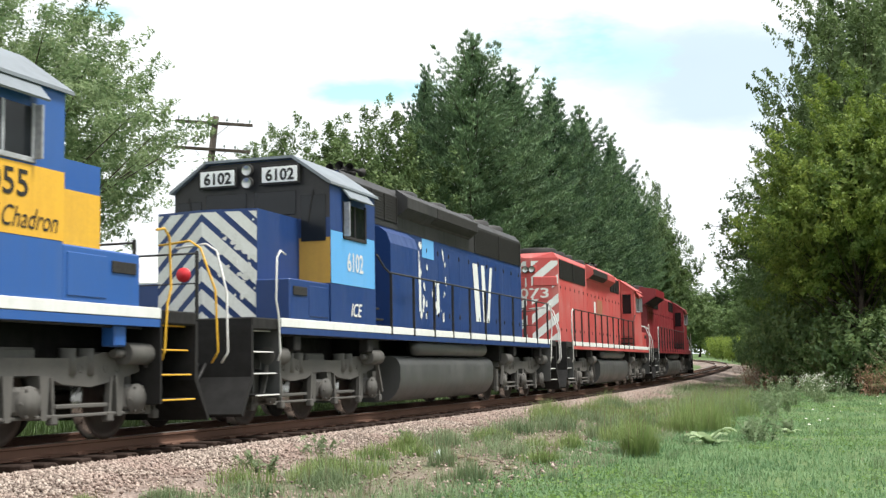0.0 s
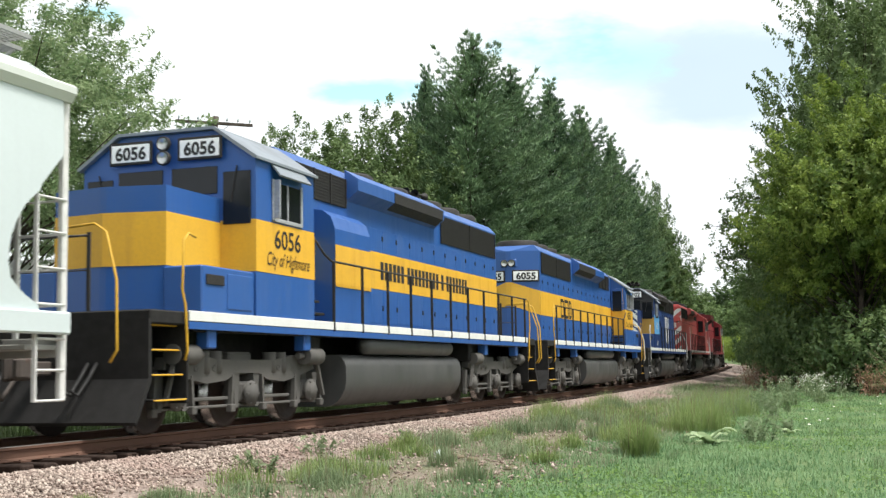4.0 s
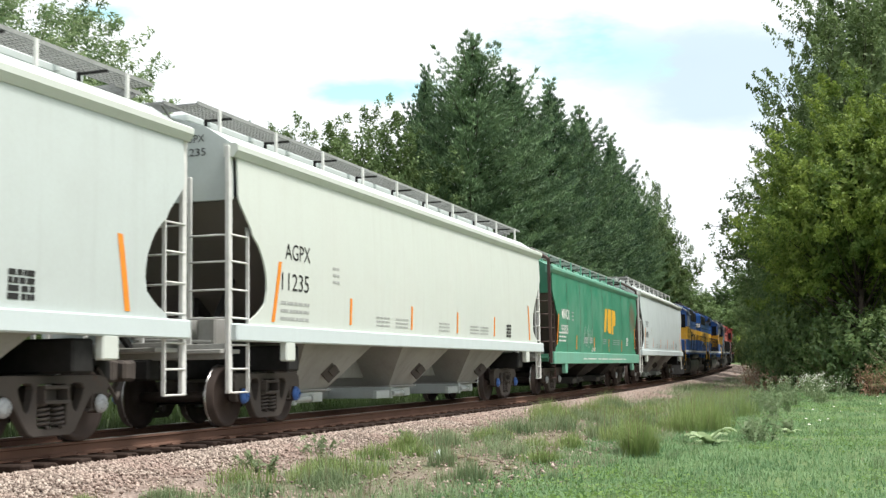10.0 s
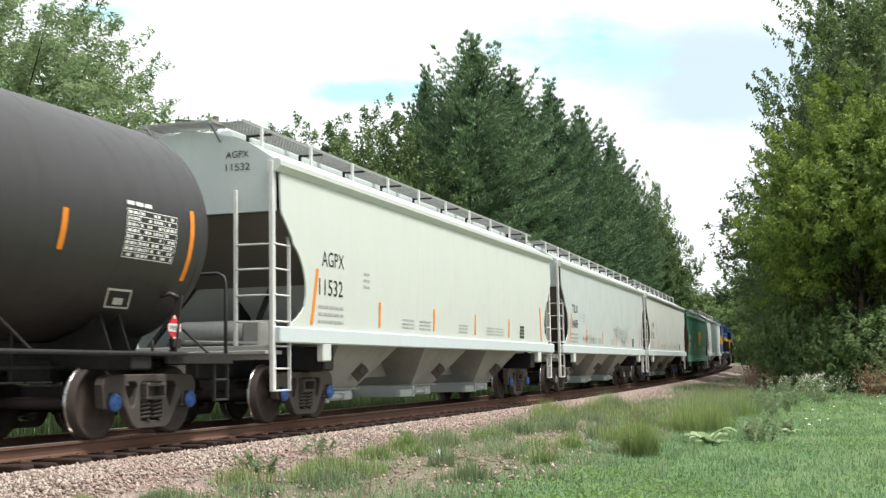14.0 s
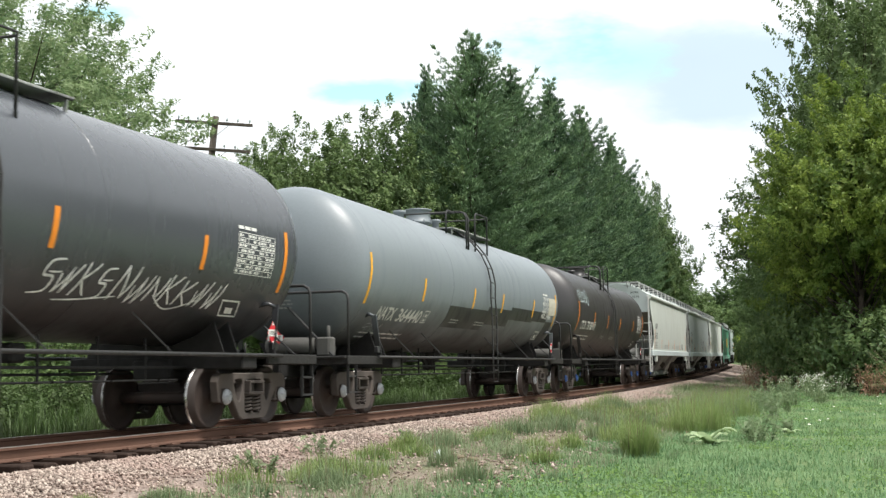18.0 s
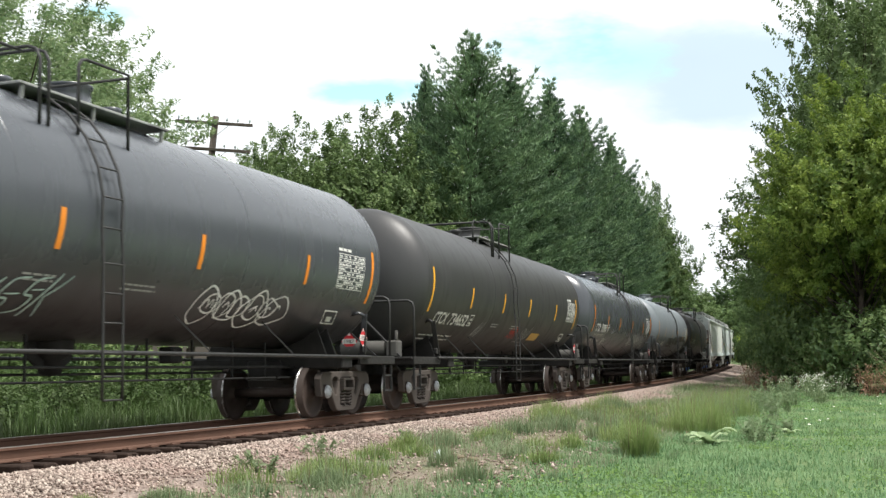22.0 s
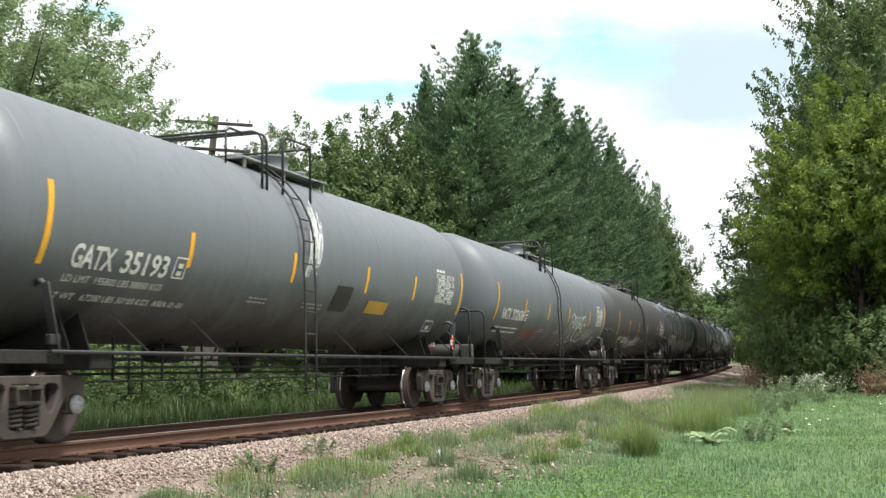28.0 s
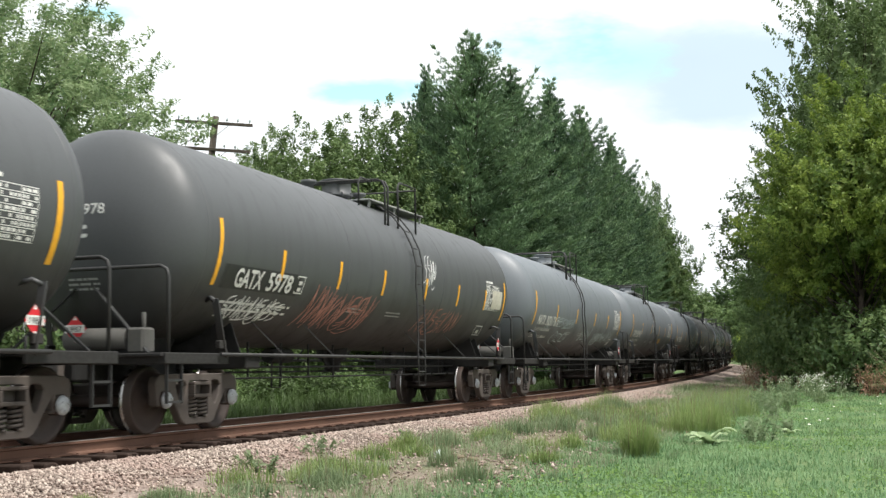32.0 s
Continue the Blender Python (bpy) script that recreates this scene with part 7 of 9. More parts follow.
    d["bracket_places"] = [(0, -L + 0.9 + (2 * L - 1.8) * k / 8, 0) for k in range(9)]
    for sx in (-1, 1):
        y, g = 0, Geo()
        g.beam((sx * 0.56, y, roof - 0.18), (sx * 0.56, y, z), 0.04, 0.04)
        g.beam((sx * 0.55, y, z - 0.03), (sx * 1.0, y, z - 0.03), 0.04, 0.03)
        d["board_bracket", sx] = g.mesh("board_bracket")
    d["board_post"] = Geo().box(-0.022, 0.022, -0.028, 0.028, roof - 0.32, roof + lifted + 0.02, 0.006).mesh("board_post")
    d["post_places"] = [(sx * 1.02, -L + 0.5 + (2 * L - 1.0) * k / 9, 0) for k in range(10) for sx in (-1, 1)]
    g = Geo().box(-0.42, 0.42, -L + 0.6, L - 0.6, roof - 0.02, roof + 0.10, 0.02)
    for k in range(12):
        y = -L + 1.2 + (2 * L - 2.4) * k / 11
        g.box(-0.48, 0.48, y - 0.04, y + 0.04, roof, roof + 0.15, 0.01)
    d["hatch_cover"] = g.mesh("hatch_cover")
    g = Geo().tube([(-0.2, -L + 0.2, 1.45), (0.9, -L + 0.2, 1.45)], 0.17, 12).box(0.9, 1.2, -L + 0.05, -L + 0.4, 1.15, 1.6, 0.03).tube([(0.0, -L - 0.1, 1.3), (1.2, -L - 0.05, 1.25)], 0.03, 6)
    d["brake_gear"] = g.mesh("brake_gear")
    for q in (-1, 1):
        g = Geo()
        for sx in (-1.45, 1.45):
            y0, y1 = q * (L + 0.22), q * (L - 0.35)
            g.beam((sx * 1.07, y0, 0.95), (sx * 1.07, y0, eave + 0.35), 0.08, 0.07)
            g.beam((sx * 1.07, y0, eave + 0.33), (sx * 0.62, y1, roof + 0.14), 0.08, 0.07)
        g.beam((-0.95, q * (L + 0.1), roof + 0.06), (0.95, q * (L + 0.1), roof + 0.06), 0.1, 0.1)
        d["end_frame", q] = g.mesh("end_frame")
    return d


HOP = hopper_shapes(8.92, 3.92, 4.64, 1.25, 1.25, 1.5, 0.05)
HOP_SHORT = hopper_shapes(8.72, 3.92, 4.64, 1.25, 1.25, 1.5, 0.05)
HOP_G = hopper_shapes(8.35, 3.66, 4.24, 0.92, 0.92, 1.28)


def hopper_car(s, label, d, L, body, mark, number, ends=HOP_BLACK, top=None, green=False, cap=CAP_GREY, tags=(), posts=RAILING_WHITE):
    root = thing("hopper_car", label, "hopper car", "train")
    sill = body if not green else HOP_GREEN_PALE
    for side in (-1, 1):
        part("side_sheet", d["side_sheet", side], body, root)
        part("side_sill", d["side_sill", side], sill if green else HOP_COOL, root)
        part("roof_rail", d["roof_rail", side], HOP_GREEN_PALE if green else HOP_WHITE, root)
    part("roof", d["roof"], HOP_GREEN_PALE if green else HOP_PALE, root)
    for q in (-1, 1):
        part("end_wall", d["end_wall", q], body if green else HOP_PALE, root)
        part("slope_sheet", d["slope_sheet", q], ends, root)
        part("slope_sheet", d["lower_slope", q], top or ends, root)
        part("draft_sill", d["draft_sill", q], UNDER, root)
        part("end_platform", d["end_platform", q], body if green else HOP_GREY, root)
        for side in (-1, 1):
            if not green:
                part("corner_post", d["corner_post", q, side], posts, root)
            part("side_ladder", d["side_ladder", q, side], HOP_BROWN if green else posts, root)
            part("end_ladder", d["end_ladder", q, side], HOP_BROWN if green else posts, root)
            part("jacking_pad", d["jacking_pad", q, side], sill if green else HOP_WHITE, root)
        freight_bogie(root, q * (L - 2.0), cap)
    for k in range(3):
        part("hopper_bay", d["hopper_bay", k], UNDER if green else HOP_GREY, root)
        part("outlet_gate", d["outlet_gate", k], GRIME if green else HOP_PALE, root)
        for sx in (-1, 1):
            part("vibrator_bracket", d["vibrator_bracket", k, sx], STEEL_BROWN, root)
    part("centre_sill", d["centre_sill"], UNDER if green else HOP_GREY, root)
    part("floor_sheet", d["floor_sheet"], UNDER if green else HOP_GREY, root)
    tagged(part("running_board", d["running_board"], GRATE, root), "steel grating walkway along the roof")
    for at in d["bracket_places"]:
        for sx in (-1, 1):
            part("board_bracket", d["board_bracket", sx], GRATE_DARK, root, at=Matrix.Translation(at))
    for at in d["post_places"]:
        part("board_post", d["board_post"], HOP_GREEN_PALE if green else RAILING_WHITE, root, at=Matrix.Translation(at))
    if green:
        for y in (-6.3, -4.2, -2.1, 0.0, 2.1, 4.2, 6.3):
            for side in (-1, 1):
                put = hop_side(y, 1.30, 0.003)
                part("panel_seam", sheet(0, 0.03, 0, 2.36, lambda u, v: Vector((side * put(u, v).x, put(u, v).y, put(u, v).z)), 1, 10), HOP_BROWN, root)
        for q in (-1, 1):
            part("end_frame", d["end_frame", q], HOP_BROWN, root, "brown pipe end frame")
    part("hatch_cover", d["hatch_cover"], HOP_GREEN_PALE if green else HOP_PALE, root)
    part("brake_gear", d["brake_gear"], GRIME if green else HOP_GREY, root)
    couplers(root, L + 0.58)
    ink = WHITE_INK if green else BLACK_INK
    dy = 0.0 if green else 8.92 - L
    if green:
        part("reporting_mark", lettered(mark, 1.15, 0.30, hop_side(-7.12, 2.30), 0, 0.03), ink, root, "white reporting mark")
        part("car_number", lettered(number, 1.0, 0.28, hop_side(-7.2, 1.84), 0, 0.01), ink, root)
    else:
        part("reporting_mark", lettered(mark, 0.92, 0.26, hop_side(-7.42 + dy, 2.54)), ink, root, "black reporting mark")
        part("car_number", lettered(number, 0.98, 0.28, hop_side(-7.53 + dy, 2.06)), ink, root)
    part("data_line", bars(3, 1.05, 0.36, hop_side(-7.55 + dy, 1.60), int(number) % 53, 0.4), ink if green else GREY_INK, root)["kind"] = "stuff"
    part("class_box", bars(3, 0.3, 0.34, hop_side(-5.6 + dy, 2.28), 5, 0.35), GREY_INK, root)
    for k, y in enumerate((-4.85, -1.75, 1.2, 4.15)):
        part("reflective_strip", sheet(0, 0.10, 0, 0.46, hop_side(y, 1.60 if not green else 1.36), 1, 3), ORANGE, root)
    for y in (-7.85 + dy, 7.6 - dy):
        put = hop_side(y, 1.56 if not green else 1.5)
        lean = 0.22 if y < 0 else -0.22
        part("reflective_strip", sheet(0, 0.11, 0, 0.92, lambda u, v: put(u + lean * v, v), 1, 6), ORANGE, root)
    for k, y in enumerate((-3.6, -2.6, 0.0, 2.2, 3.0)):
        part("small_data", bars(3, 0.7, 0.22, hop_side(y, 1.62), 20 + k, 0.4), GREY_INK, root)["kind"] = "stuff"
    part("inspection_panel", bars(4, 0.45, 0.34, hop_side(5.3, 1.60), 30, 0.75), ink, root, "black and white inspection panel")["kind"] = "stuff"
    back = on_plane((0.66, -L - 0.025, 3.94 if not green else 3.62), (1, 0, 0), (0, 0, 1))
    part("end_mark", lettered(mark, 0.40, 0.115, lambda u, v: back(u, v + 0.20)), ink, root)
    part("end_number", lettered(number, 0.42, 0.115, back), ink, root)
    if green:
        part("side_emblem", Geo().add([hop_side(0.2, 2.05, 0.008)(u, v) for u, v in ((0, 0), (0.45, 0), (0.75, 0.85), (0.30, 0.85))], [(0, 1, 2, 3)]).add([hop_side(0.95, 2.02, 0.008)(u, v) for u, v in ((0, 0.1), (0.2, 0), (0.75, 0), (0.85, 0.15), (0.85, 0.88), (0.2, 0.9), (0.05, 0.7))], [(0, 1, 2, 3, 4, 5, 6)]).add([hop_side(1.9, 2.0, 0.008)(u, v) for u, v in ((0, 0), (0.28, 0), (0.30, 0.30), (0.75, 0.34), (0.85, 0.6), (0.8, 0.88), (0.05, 0.92))], [(0, 1, 2, 3, 4, 5, 6)]), YELLOW, root, "yellow block emblem")
        part("sill_lettering", bars(1, 9.0, 0.06, hop_side(-4.0, 1.06, 0.066), 8, 0.6), WHITE_INK, root)
    for kind, seed, y, z, w, h, n in tags:
        part("graffiti", scrawl(seed, w, h, hop_side(y, z, 0.008), n, 0.017), kind, root, "thin spray-painted outline scribble")["kind"] = "stuff"
    MOVING.append((root, "car", (s, L - 2.0)))
    return root


def build_hoppers():
    hopper_car(115.2, "clean white covered hopper car with black lettering", HOP, 8.92, HOP_COOL, "TILX", "54805")
    hopper_car(96.6, "weathered green covered hopper car with yellow emblem", HOP_G, 8.35, HOP_GREEN, "MWCX", "95005", HOP_BLACK, None, True, CAP_GREY, [(WHITE_INK, 3, -3.6, 1.45, 1.5, 0.75, 4), (WHITE_INK, 6, -2.2, 1.30, 0.8, 0.2, 4)])
    hopper_car(77.8, "white covered hopper car with orange strips", HOP, 8.92, HOP_WHITE, "AGPX", "11235", HOP_BLACK, None, False, CAP_BLUE)
    hopper_car(58.76, "pale grey streaked covered hopper car with outline graffiti", HOP_SHORT, 8.72, HOP_PALE, "TILX", "54688", HOP_BLACK, None, False, CAP_GREY, [(BLACK_INK, 41, 0.6, 1.75, 3.4, 0.65, 9), (BLACK_INK, 42, -5.4, 1.62, 1.9, 0.25, 7)])
    hopper_car(39.65, "white covered hopper car with black end sheets", HOP, 8.92, HOP_WHITE, "AGPX", "11532", HOP_BLACK, HOP_PALE, False, CAP_BLUE)


build_hoppers()


# ---- locomotives: built with the cab towards +Y; flipped ones run with the long hood leading ----
def clip(poly, inside, cross):
    out = []
    for i, p in enumerate(poly):
        q = poly[(i + 1) % len(poly)]
        a, b = inside(p), inside(q)
        if a:
            out.append(p)
        if a != b:
            out.append(cross(p, q))
    return out


def diagonal_bars(w, h, pitch, width, slope, put, wear=0):
    """Slanting bars cut to a panel w by h."""
    g = Geo()
    c = -abs(slope) * w - pitch
    while c < h + abs(slope) * w + pitch:
        poly = [(0, c), (w, c + slope * w), (w, c + slope * w + width), (0, c + width)]
        for lim, sgn in ((0, 1), (h, -1)):
            if poly:
                poly = clip(poly, lambda p: sgn * (p[1] - lim) >= 0, lambda p, q: (p[0] + (q[0] - p[0]) * (lim - p[1]) / (q[1] - p[1]), lim))
        if len(poly) > 2:
            g.add([put(u, v) for u, v in poly], [tuple(range(len(poly)))])
        c += pitch
    return g


def loco_bogie_shapes():
    d = {}
    g = Geo()
    tread = [(-0.07, 0.0), (-0.07, 0.12), (-0.03, 0.14), (-0.015, 0.40), (-0.06, 0.43), (-0.068, 0.507), (0.045, 0.512), (0.052, 0.535), (0.075, 0.535), (0.078, 0.44), (0.035, 0.40), (0.03, 0.14), (0.09, 0.12), (0.09, 0.0)]
    for side in (1, -1):
        g.lathe([(-side * a, r) for a, r in tread], "x", (side * 0.762, 0, 0), 32, [0, 0, 0, 0, 0, 1, 1, 1, 0, 0, 0, 0, 0])
        g.lathe([(side * 0.84, 0.10), (side * 1.26, 0.14), (side * 1.30, 0.10), (side * 1.31, 0.0)], "x", (0, 0, 0), 14, [2, 2, 2])
    g.tube([(-0.85, 0, 0), (0.85, 0, 0)], 0.10, 10)
    d["wheelset"] = g.mesh("wheelset")
    for side in (1, -1):
        x0, x1 = (1.06, 1.22) if side > 0 else (-1.22, -1.06)
        g = Geo()
        g.prism([(-2.32, 0.86), (-2.25, 1.06), (-1.5, 1.08), (-0.9, 1.00), (0.9, 1.00), (1.5, 1.08), (2.25, 1.06), (2.32, 0.86), (1.75, 0.74), (1.2, 0.66), (0.65, 0.70), (0.35, 0.80), (-0.35, 0.80), (-0.65, 0.70), (-1.2, 0.66), (-1.75, 0.74)], x0, x1, "x")
        for y in (-2.07, 0.0, 2.07):
            for q in (-0.31, 0.31):
                g.prism([(y + q - 0.09, 0.80), (y + q + 0.09, 0.80), (y + q + 0.05, 0.30), (y + q - 0.05, 0.30)], x0 + 0.02, x1 + 0.03, "x")
            g.box(x0 + 0.02, x1 + 0.05, y - 0.21, y + 0.21, 0.36, 0.68, 0.05)
        g.box(x0 + 0.04, x1 + 0.02, -2.35, 2.35, 0.315, 0.355, 0.01)
        g.box(x0 + 0.05, x1 + 0.04, -1.5, -0.5, 0.42, 0.47, 0.01)
        g.box(x0 + 0.05, x1 + 0.04, 0.5, 1.5, 0.42, 0.47, 0.01)
        for y in (-1.2, -0.85, 0.85, 1.2):
            g.tube([((x0 + x1) / 2, y, 0.80), ((x0 + x1) / 2, y, 1.12)], 0.11, 10)
        for y in (-2.07, 0.0, 2.07):
            g.lathe([(side * 1.26, 0.19), (side * 1.30, 0.19), (side * 1.31, 0.15), (side * 1.33, 0.15), (side * 1.34, 0.0)], "x", (0, y, 0.50), 16)
            for k in range(6):
                g.tube([(side * 1.30, y + 0.165 * math.cos(k * 1.047), 0.50 + 0.165 * math.sin(k * 1.047)), (side * 1.325, y + 0.165 * math.cos(k * 1.047), 0.50 + 0.165 * math.sin(k * 1.047))], 0.018, 5)
            for q in (-0.46, 0.46):
                g.beam((side * 1.20, y + q, 0.78), (side * 1.20, y + q * 1.08, 0.30), 0.07, 0.05)
                g.box(min(side * 1.16, side * 1.26), max(side * 1.16, side * 1.26), y + q * 1.08 - 0.06, y + q * 1.08 + 0.06, 0.24, 0.36, 0.015)
        for y in (-1.75, -1.5, -1.0, 1.0, 1.5, 1.75):
            g.lathe([(side * 1.222, 0.05), (side * 1.228, 0.05), (side * 1.228, 0.038), (side * 1.223, 0.038)], "x", (0, y, 0.88), 12)
        d["side_frame", side] = g.mesh("side_frame")
        for q in (-1, 1):
            xx = side * 1.32
            g = Geo().tube([(xx, q * 1.72, 1.06), (xx, q * 2.28, 1.06)], 0.14, 14).tube([(xx, q * 1.5, 1.06), (xx, q * 1.72, 1.06)], 0.05, 8)
            g.beam((xx, q * 2.2, 1.0), (xx, q * 2.45, 0.42), 0.06, 0.05)
            d["brake_cylinder", side, q] = g.mesh("brake_cylinder")
    d["bolster"] = Geo().box(-1.1, 1.1, -0.35, 0.35, 0.78, 1.12, 0.03).box(-1.1, 1.1, -2.3, -2.1, 0.6, 0.9, 0.03).box(-1.1, 1.1, 2.1, 2.3, 0.6, 0.9, 0.03).mesh("bolster")
    return d


LOCO = loco_bogie_shapes()


def loco_bogie(parent, y):
    b = part("bogie", LOCO["bolster"], GRIME, parent, at=Matrix.Translation((0, y, 0)))
    for side in (1, -1):
        part("side_frame", LOCO["side_frame", side], GRIME, b)
        for q in (-1, 1):
            part("brake_cylinder", LOCO["brake_cylinder", side, q], GRIME, b)
    MOVING.append((b, "bogie", y))
    for q in (-2.07, 0.0, 2.07):
        w = part("wheelset", LOCO["wheelset"], [WHEEL, TREAD, GRIME], b, at=Matrix.Translation((0, q, 0.508)))
        MOVING.append((w, "wheel", (q, 0.508)))


def louvre(y0, y1, z0, z1, x, side, n=12, panes=2):
    """A framed grille of thin slats on a hood side."""
    g = Geo()
    g.box(min(x, x + side * 0.012), max(x, x + side * 0.012), y0, y1, z0, z1, 0.003)
    for k in range(n):
        z = z0 + (z1 - z0) * (k + 0.5) / n
        g.beam((x + side * 0.016, y0 + 0.03, z), (x + side * 0.016, y1 - 0.03, z), 0.014, 0.012)
    for k in range(panes + 1):
        y = y0 + (y1 - y0) * k / panes
        g.beam((x + side * 0.02, y, z0), (x + side * 0.02, y, z1), 0.03, 0.03)
    return g


def loaf(poly, lo, hi):
    """A long smooth-sided body with flat ends: (x, z) outline along y."""
    n = len(poly)
    g = Geo().add([(a, t, b) for t in (lo, hi) for a, b in poly], [(i, (i + 1) % n, n + (i + 1) % n, n + i) for i in range(n)], 0, True)
    for t in (lo, hi):
        g.add([(a, t, b) for a, b in poly], [tuple(range(n))])
    return g


def shared(key, make, _box={}):
    if key not in _box:
        g = make()
        _box[key] = g.mesh("shape") if isinstance(g, Geo) else g
    return _box[key]


def locomotive(s, label, flip, c, number, half=10.49, wings=False):
    near = -1 if flip else 1
    root = thing("locomotive", label, "locomotive", "train")
    if flip:
        root["flipped"] = 1
    body, roof = c["body"], c["roof"]

    def side(x, ty, z):
        """Places (u, v) on the near side: u in the direction of travel."""
        return lambda u, v: Vector((near * x, near * (ty + u), z + v))

    def both(name, make, material, key, lab=""):
        for sd in (-1, 1):
            part(name, shared((key, sd), lambda: make(sd)), material, root, lab)

    E = half - 0.74
    part("underframe", shared(("frame", half), lambda: Geo().box(-1.5, 1.5, -E, E, 1.44, 1.62, 0.02).box(-0.5, 0.5, -E, E, 1.0, 1.45, 0.02).box(-1.3, 1.3, -4.6, -4.2, 1.0, 1.45, 0.02).box(-1.3, 1.3, 4.2, 4.6, 1.0, 1.45, 0.02)), c.get("frame", body), root)
    both("side_sill", lambda sd: Geo().box(min(sd * 1.50, sd * 1.53), max(sd * 1.50, sd * 1.53), -8.85, 8.85, 1.50, 1.635, 0.006), c["sill"], ("sill", half))
    both("sill_skirt", lambda sd: Geo().box(min(sd * 1.46, sd * 1.522), max(sd * 1.46, sd * 1.522), -8.85, 8.85, 1.39, 1.496, 0.006), body, ("skirt", half))
    # long hood
    hood = part("long_hood", shared("hood", lambda: Geo().prism([(-0.92, 1.62), (0.92, 1.62), (0.92, 4.40), (0.76, 4.58), (-0.76, 4.58), (-0.92, 4.40)], -8.0, 4.85).prism([(-0.92, -8.0), (0.92, -8.0), (0.08, -8.26), (-0.08, -8.26)], 1.62, 4.40, "z").add([(-0.92, -8.0, 4.40), (0.92, -8.0, 4.40), (0.76, -8.0, 4.58), (-0.76, -8.0, 4.58), (0.08, -8.26, 4.40), (-0.08, -8.26, 4.40)], [(0, 5, 3), (5, 4, 2, 3), (4, 1, 2)])), body, root)
    if c.get("hood_top"):
        part("hood_top", shared("hood_top", lambda: Geo().prism([(-0.93, 3.72), (-0.925, 3.72), (-0.925, 4.41), (-0.77, 4.586), (0.77, 4.586), (0.925, 4.41), (0.925, 3.72), (0.93, 3.72), (0.93, 4.415), (0.775, 4.592), (-0.775, 4.592), (-0.93, 4.415)], -8.0, 4.85)), c["hood_top"], root)
    both("radiator_grille", lambda sd: louvre(-7.83, -3.4, 3.72, 4.36, sd * 0.925, sd, 14, 2), GRILLE, "rad")
    both("intake_grille", lambda sd: louvre(2.2, 4.32, 3.84, 4.40, sd * 0.928, sd, 10, 3), GRILLE, "intake")
    flare = lambda y0, y1: [(0.90, 3.98), (1.17, 4.18), (1.17, 4.40), (0.90, 4.585)]
    if not wings:
        both("brake_blister", lambda sd: Geo().prism([(sd * a, b) for a, b in flare(0, 0)], -2.95, 2.13), c.get("hood_top") or body, "flare")
        both("brake_grille", lambda sd: Geo().prism([(sd * a, b) for a, b in ((1.0, 4.045), (1.178, 4.18), (1.182, 4.38), (1.13, 4.43), (1.12, 4.38), (1.12, 4.20))], -2.85, 0.2), GRILLE, "flaregrille")
    else:
        both("radiator_wing", lambda sd: Geo().prism([(sd * a, b) for a, b in ((0.90, 3.75), (1.52, 4.15), (1.52, 4.50), (0.7, 4.62))], -9.2, -5.4), body, "wing")
        both("wing_grille", lambda sd: Geo().prism([(sd * a, b) for a, b in ((0.98, 3.79), (1.50, 4.125), (1.52, 4.11), (1.0, 3.77))], -9.0, -5.6), GRILLE, "winggrille")
    for k, y in enumerate((-7.0, -5.6, -4.2, -1.9, 0.2)):
        part("roof_fan", shared(("fan", k), lambda: Geo().lathe([(4.57, 0.66), (4.76, 0.66), (4.80, 0.60), (4.76, 0.10), (4.80, 0.0)], "z", (0, y, 0), 24)), c.get("hood_top") or GRILLE, root)
    part("exhaust_stack", shared("stack", lambda: Geo().box(-0.35, 0.35, 1.5, 1.95, 4.56, 4.70, 0.03)), GRILLE, root)
    g = Geo()
    for k, a in enumerate((-0.2, 0.0, 0.2)):
        g.lathe([(0.0, 0.03), (0.25, 0.035), (0.34, 0.10)], "y", (a, 2.6 + 0.05 * k, 4.85 + 0.05 * (k % 2)), 10)
        g.lathe([(0.0, 0.03), (-0.25, 0.035), (-0.34, 0.10)], "y", (a, 2.6 + 0.05 * k, 4.85), 10)
    g.tube([(0, 2.6, 4.56), (0, 2.6, 4.85)], 0.03, 6).tube([(-0.2, 2.6, 4.85), (0.2, 2.6, 4.85)], 0.025, 6)
    if not c.get("no_horn"):
        part("air_horn", shared("horn", lambda: g), GRILLE, root, at=Matrix.Translation((0, c.get("horn", 0), 0.12)))
    if flip:
        part("blower_housing", shared("blower", lambda: Geo().prism([(-0.92, 1.62), (-1.32, 1.62), (-1.32, 3.30), (-1.24, 3.52), (-1.08, 3.64), (-0.92, 3.66)], 1.93, 3.57)), body, root)
        if c.get("stripe"):
            part("stripe", Geo().add([side(1.328, -3.57, 2.28)(u, v) for u, v in ((0, 0), (1.64, 0), (1.64, 0.74), (0, 0.74))], [(0, 1, 2, 3)]), c["stripe"], root)
    g = Geo()
    for k in range(16):
        y = -7.7 + k * 0.8
        for z in (3.45, 2.05):
            for sd in (-1, 1):
                g.box(min(sd * 0.915, sd * 0.94), max(sd * 0.915, sd * 0.94), y - 0.02, y + 0.02, z - 0.05, z + 0.05, 0.004)
    part("door_latch", shared("latches", lambda: g), GRILLE, hood)["kind"] = "stuff"
    for k in range(15):
        y = -7.3 + k * 0.8
        for sd in (-1, 1):
            part("hood_door", shared(("door", sd), lambda: Geo().box(min(sd * 0.90, sd * 0.9235), max(sd * 0.90, sd * 0.9235), -0.37, 0.37, 1.75, 3.62, 0.004)), body, hood, at=Matrix.Translation((0, y, 0)))
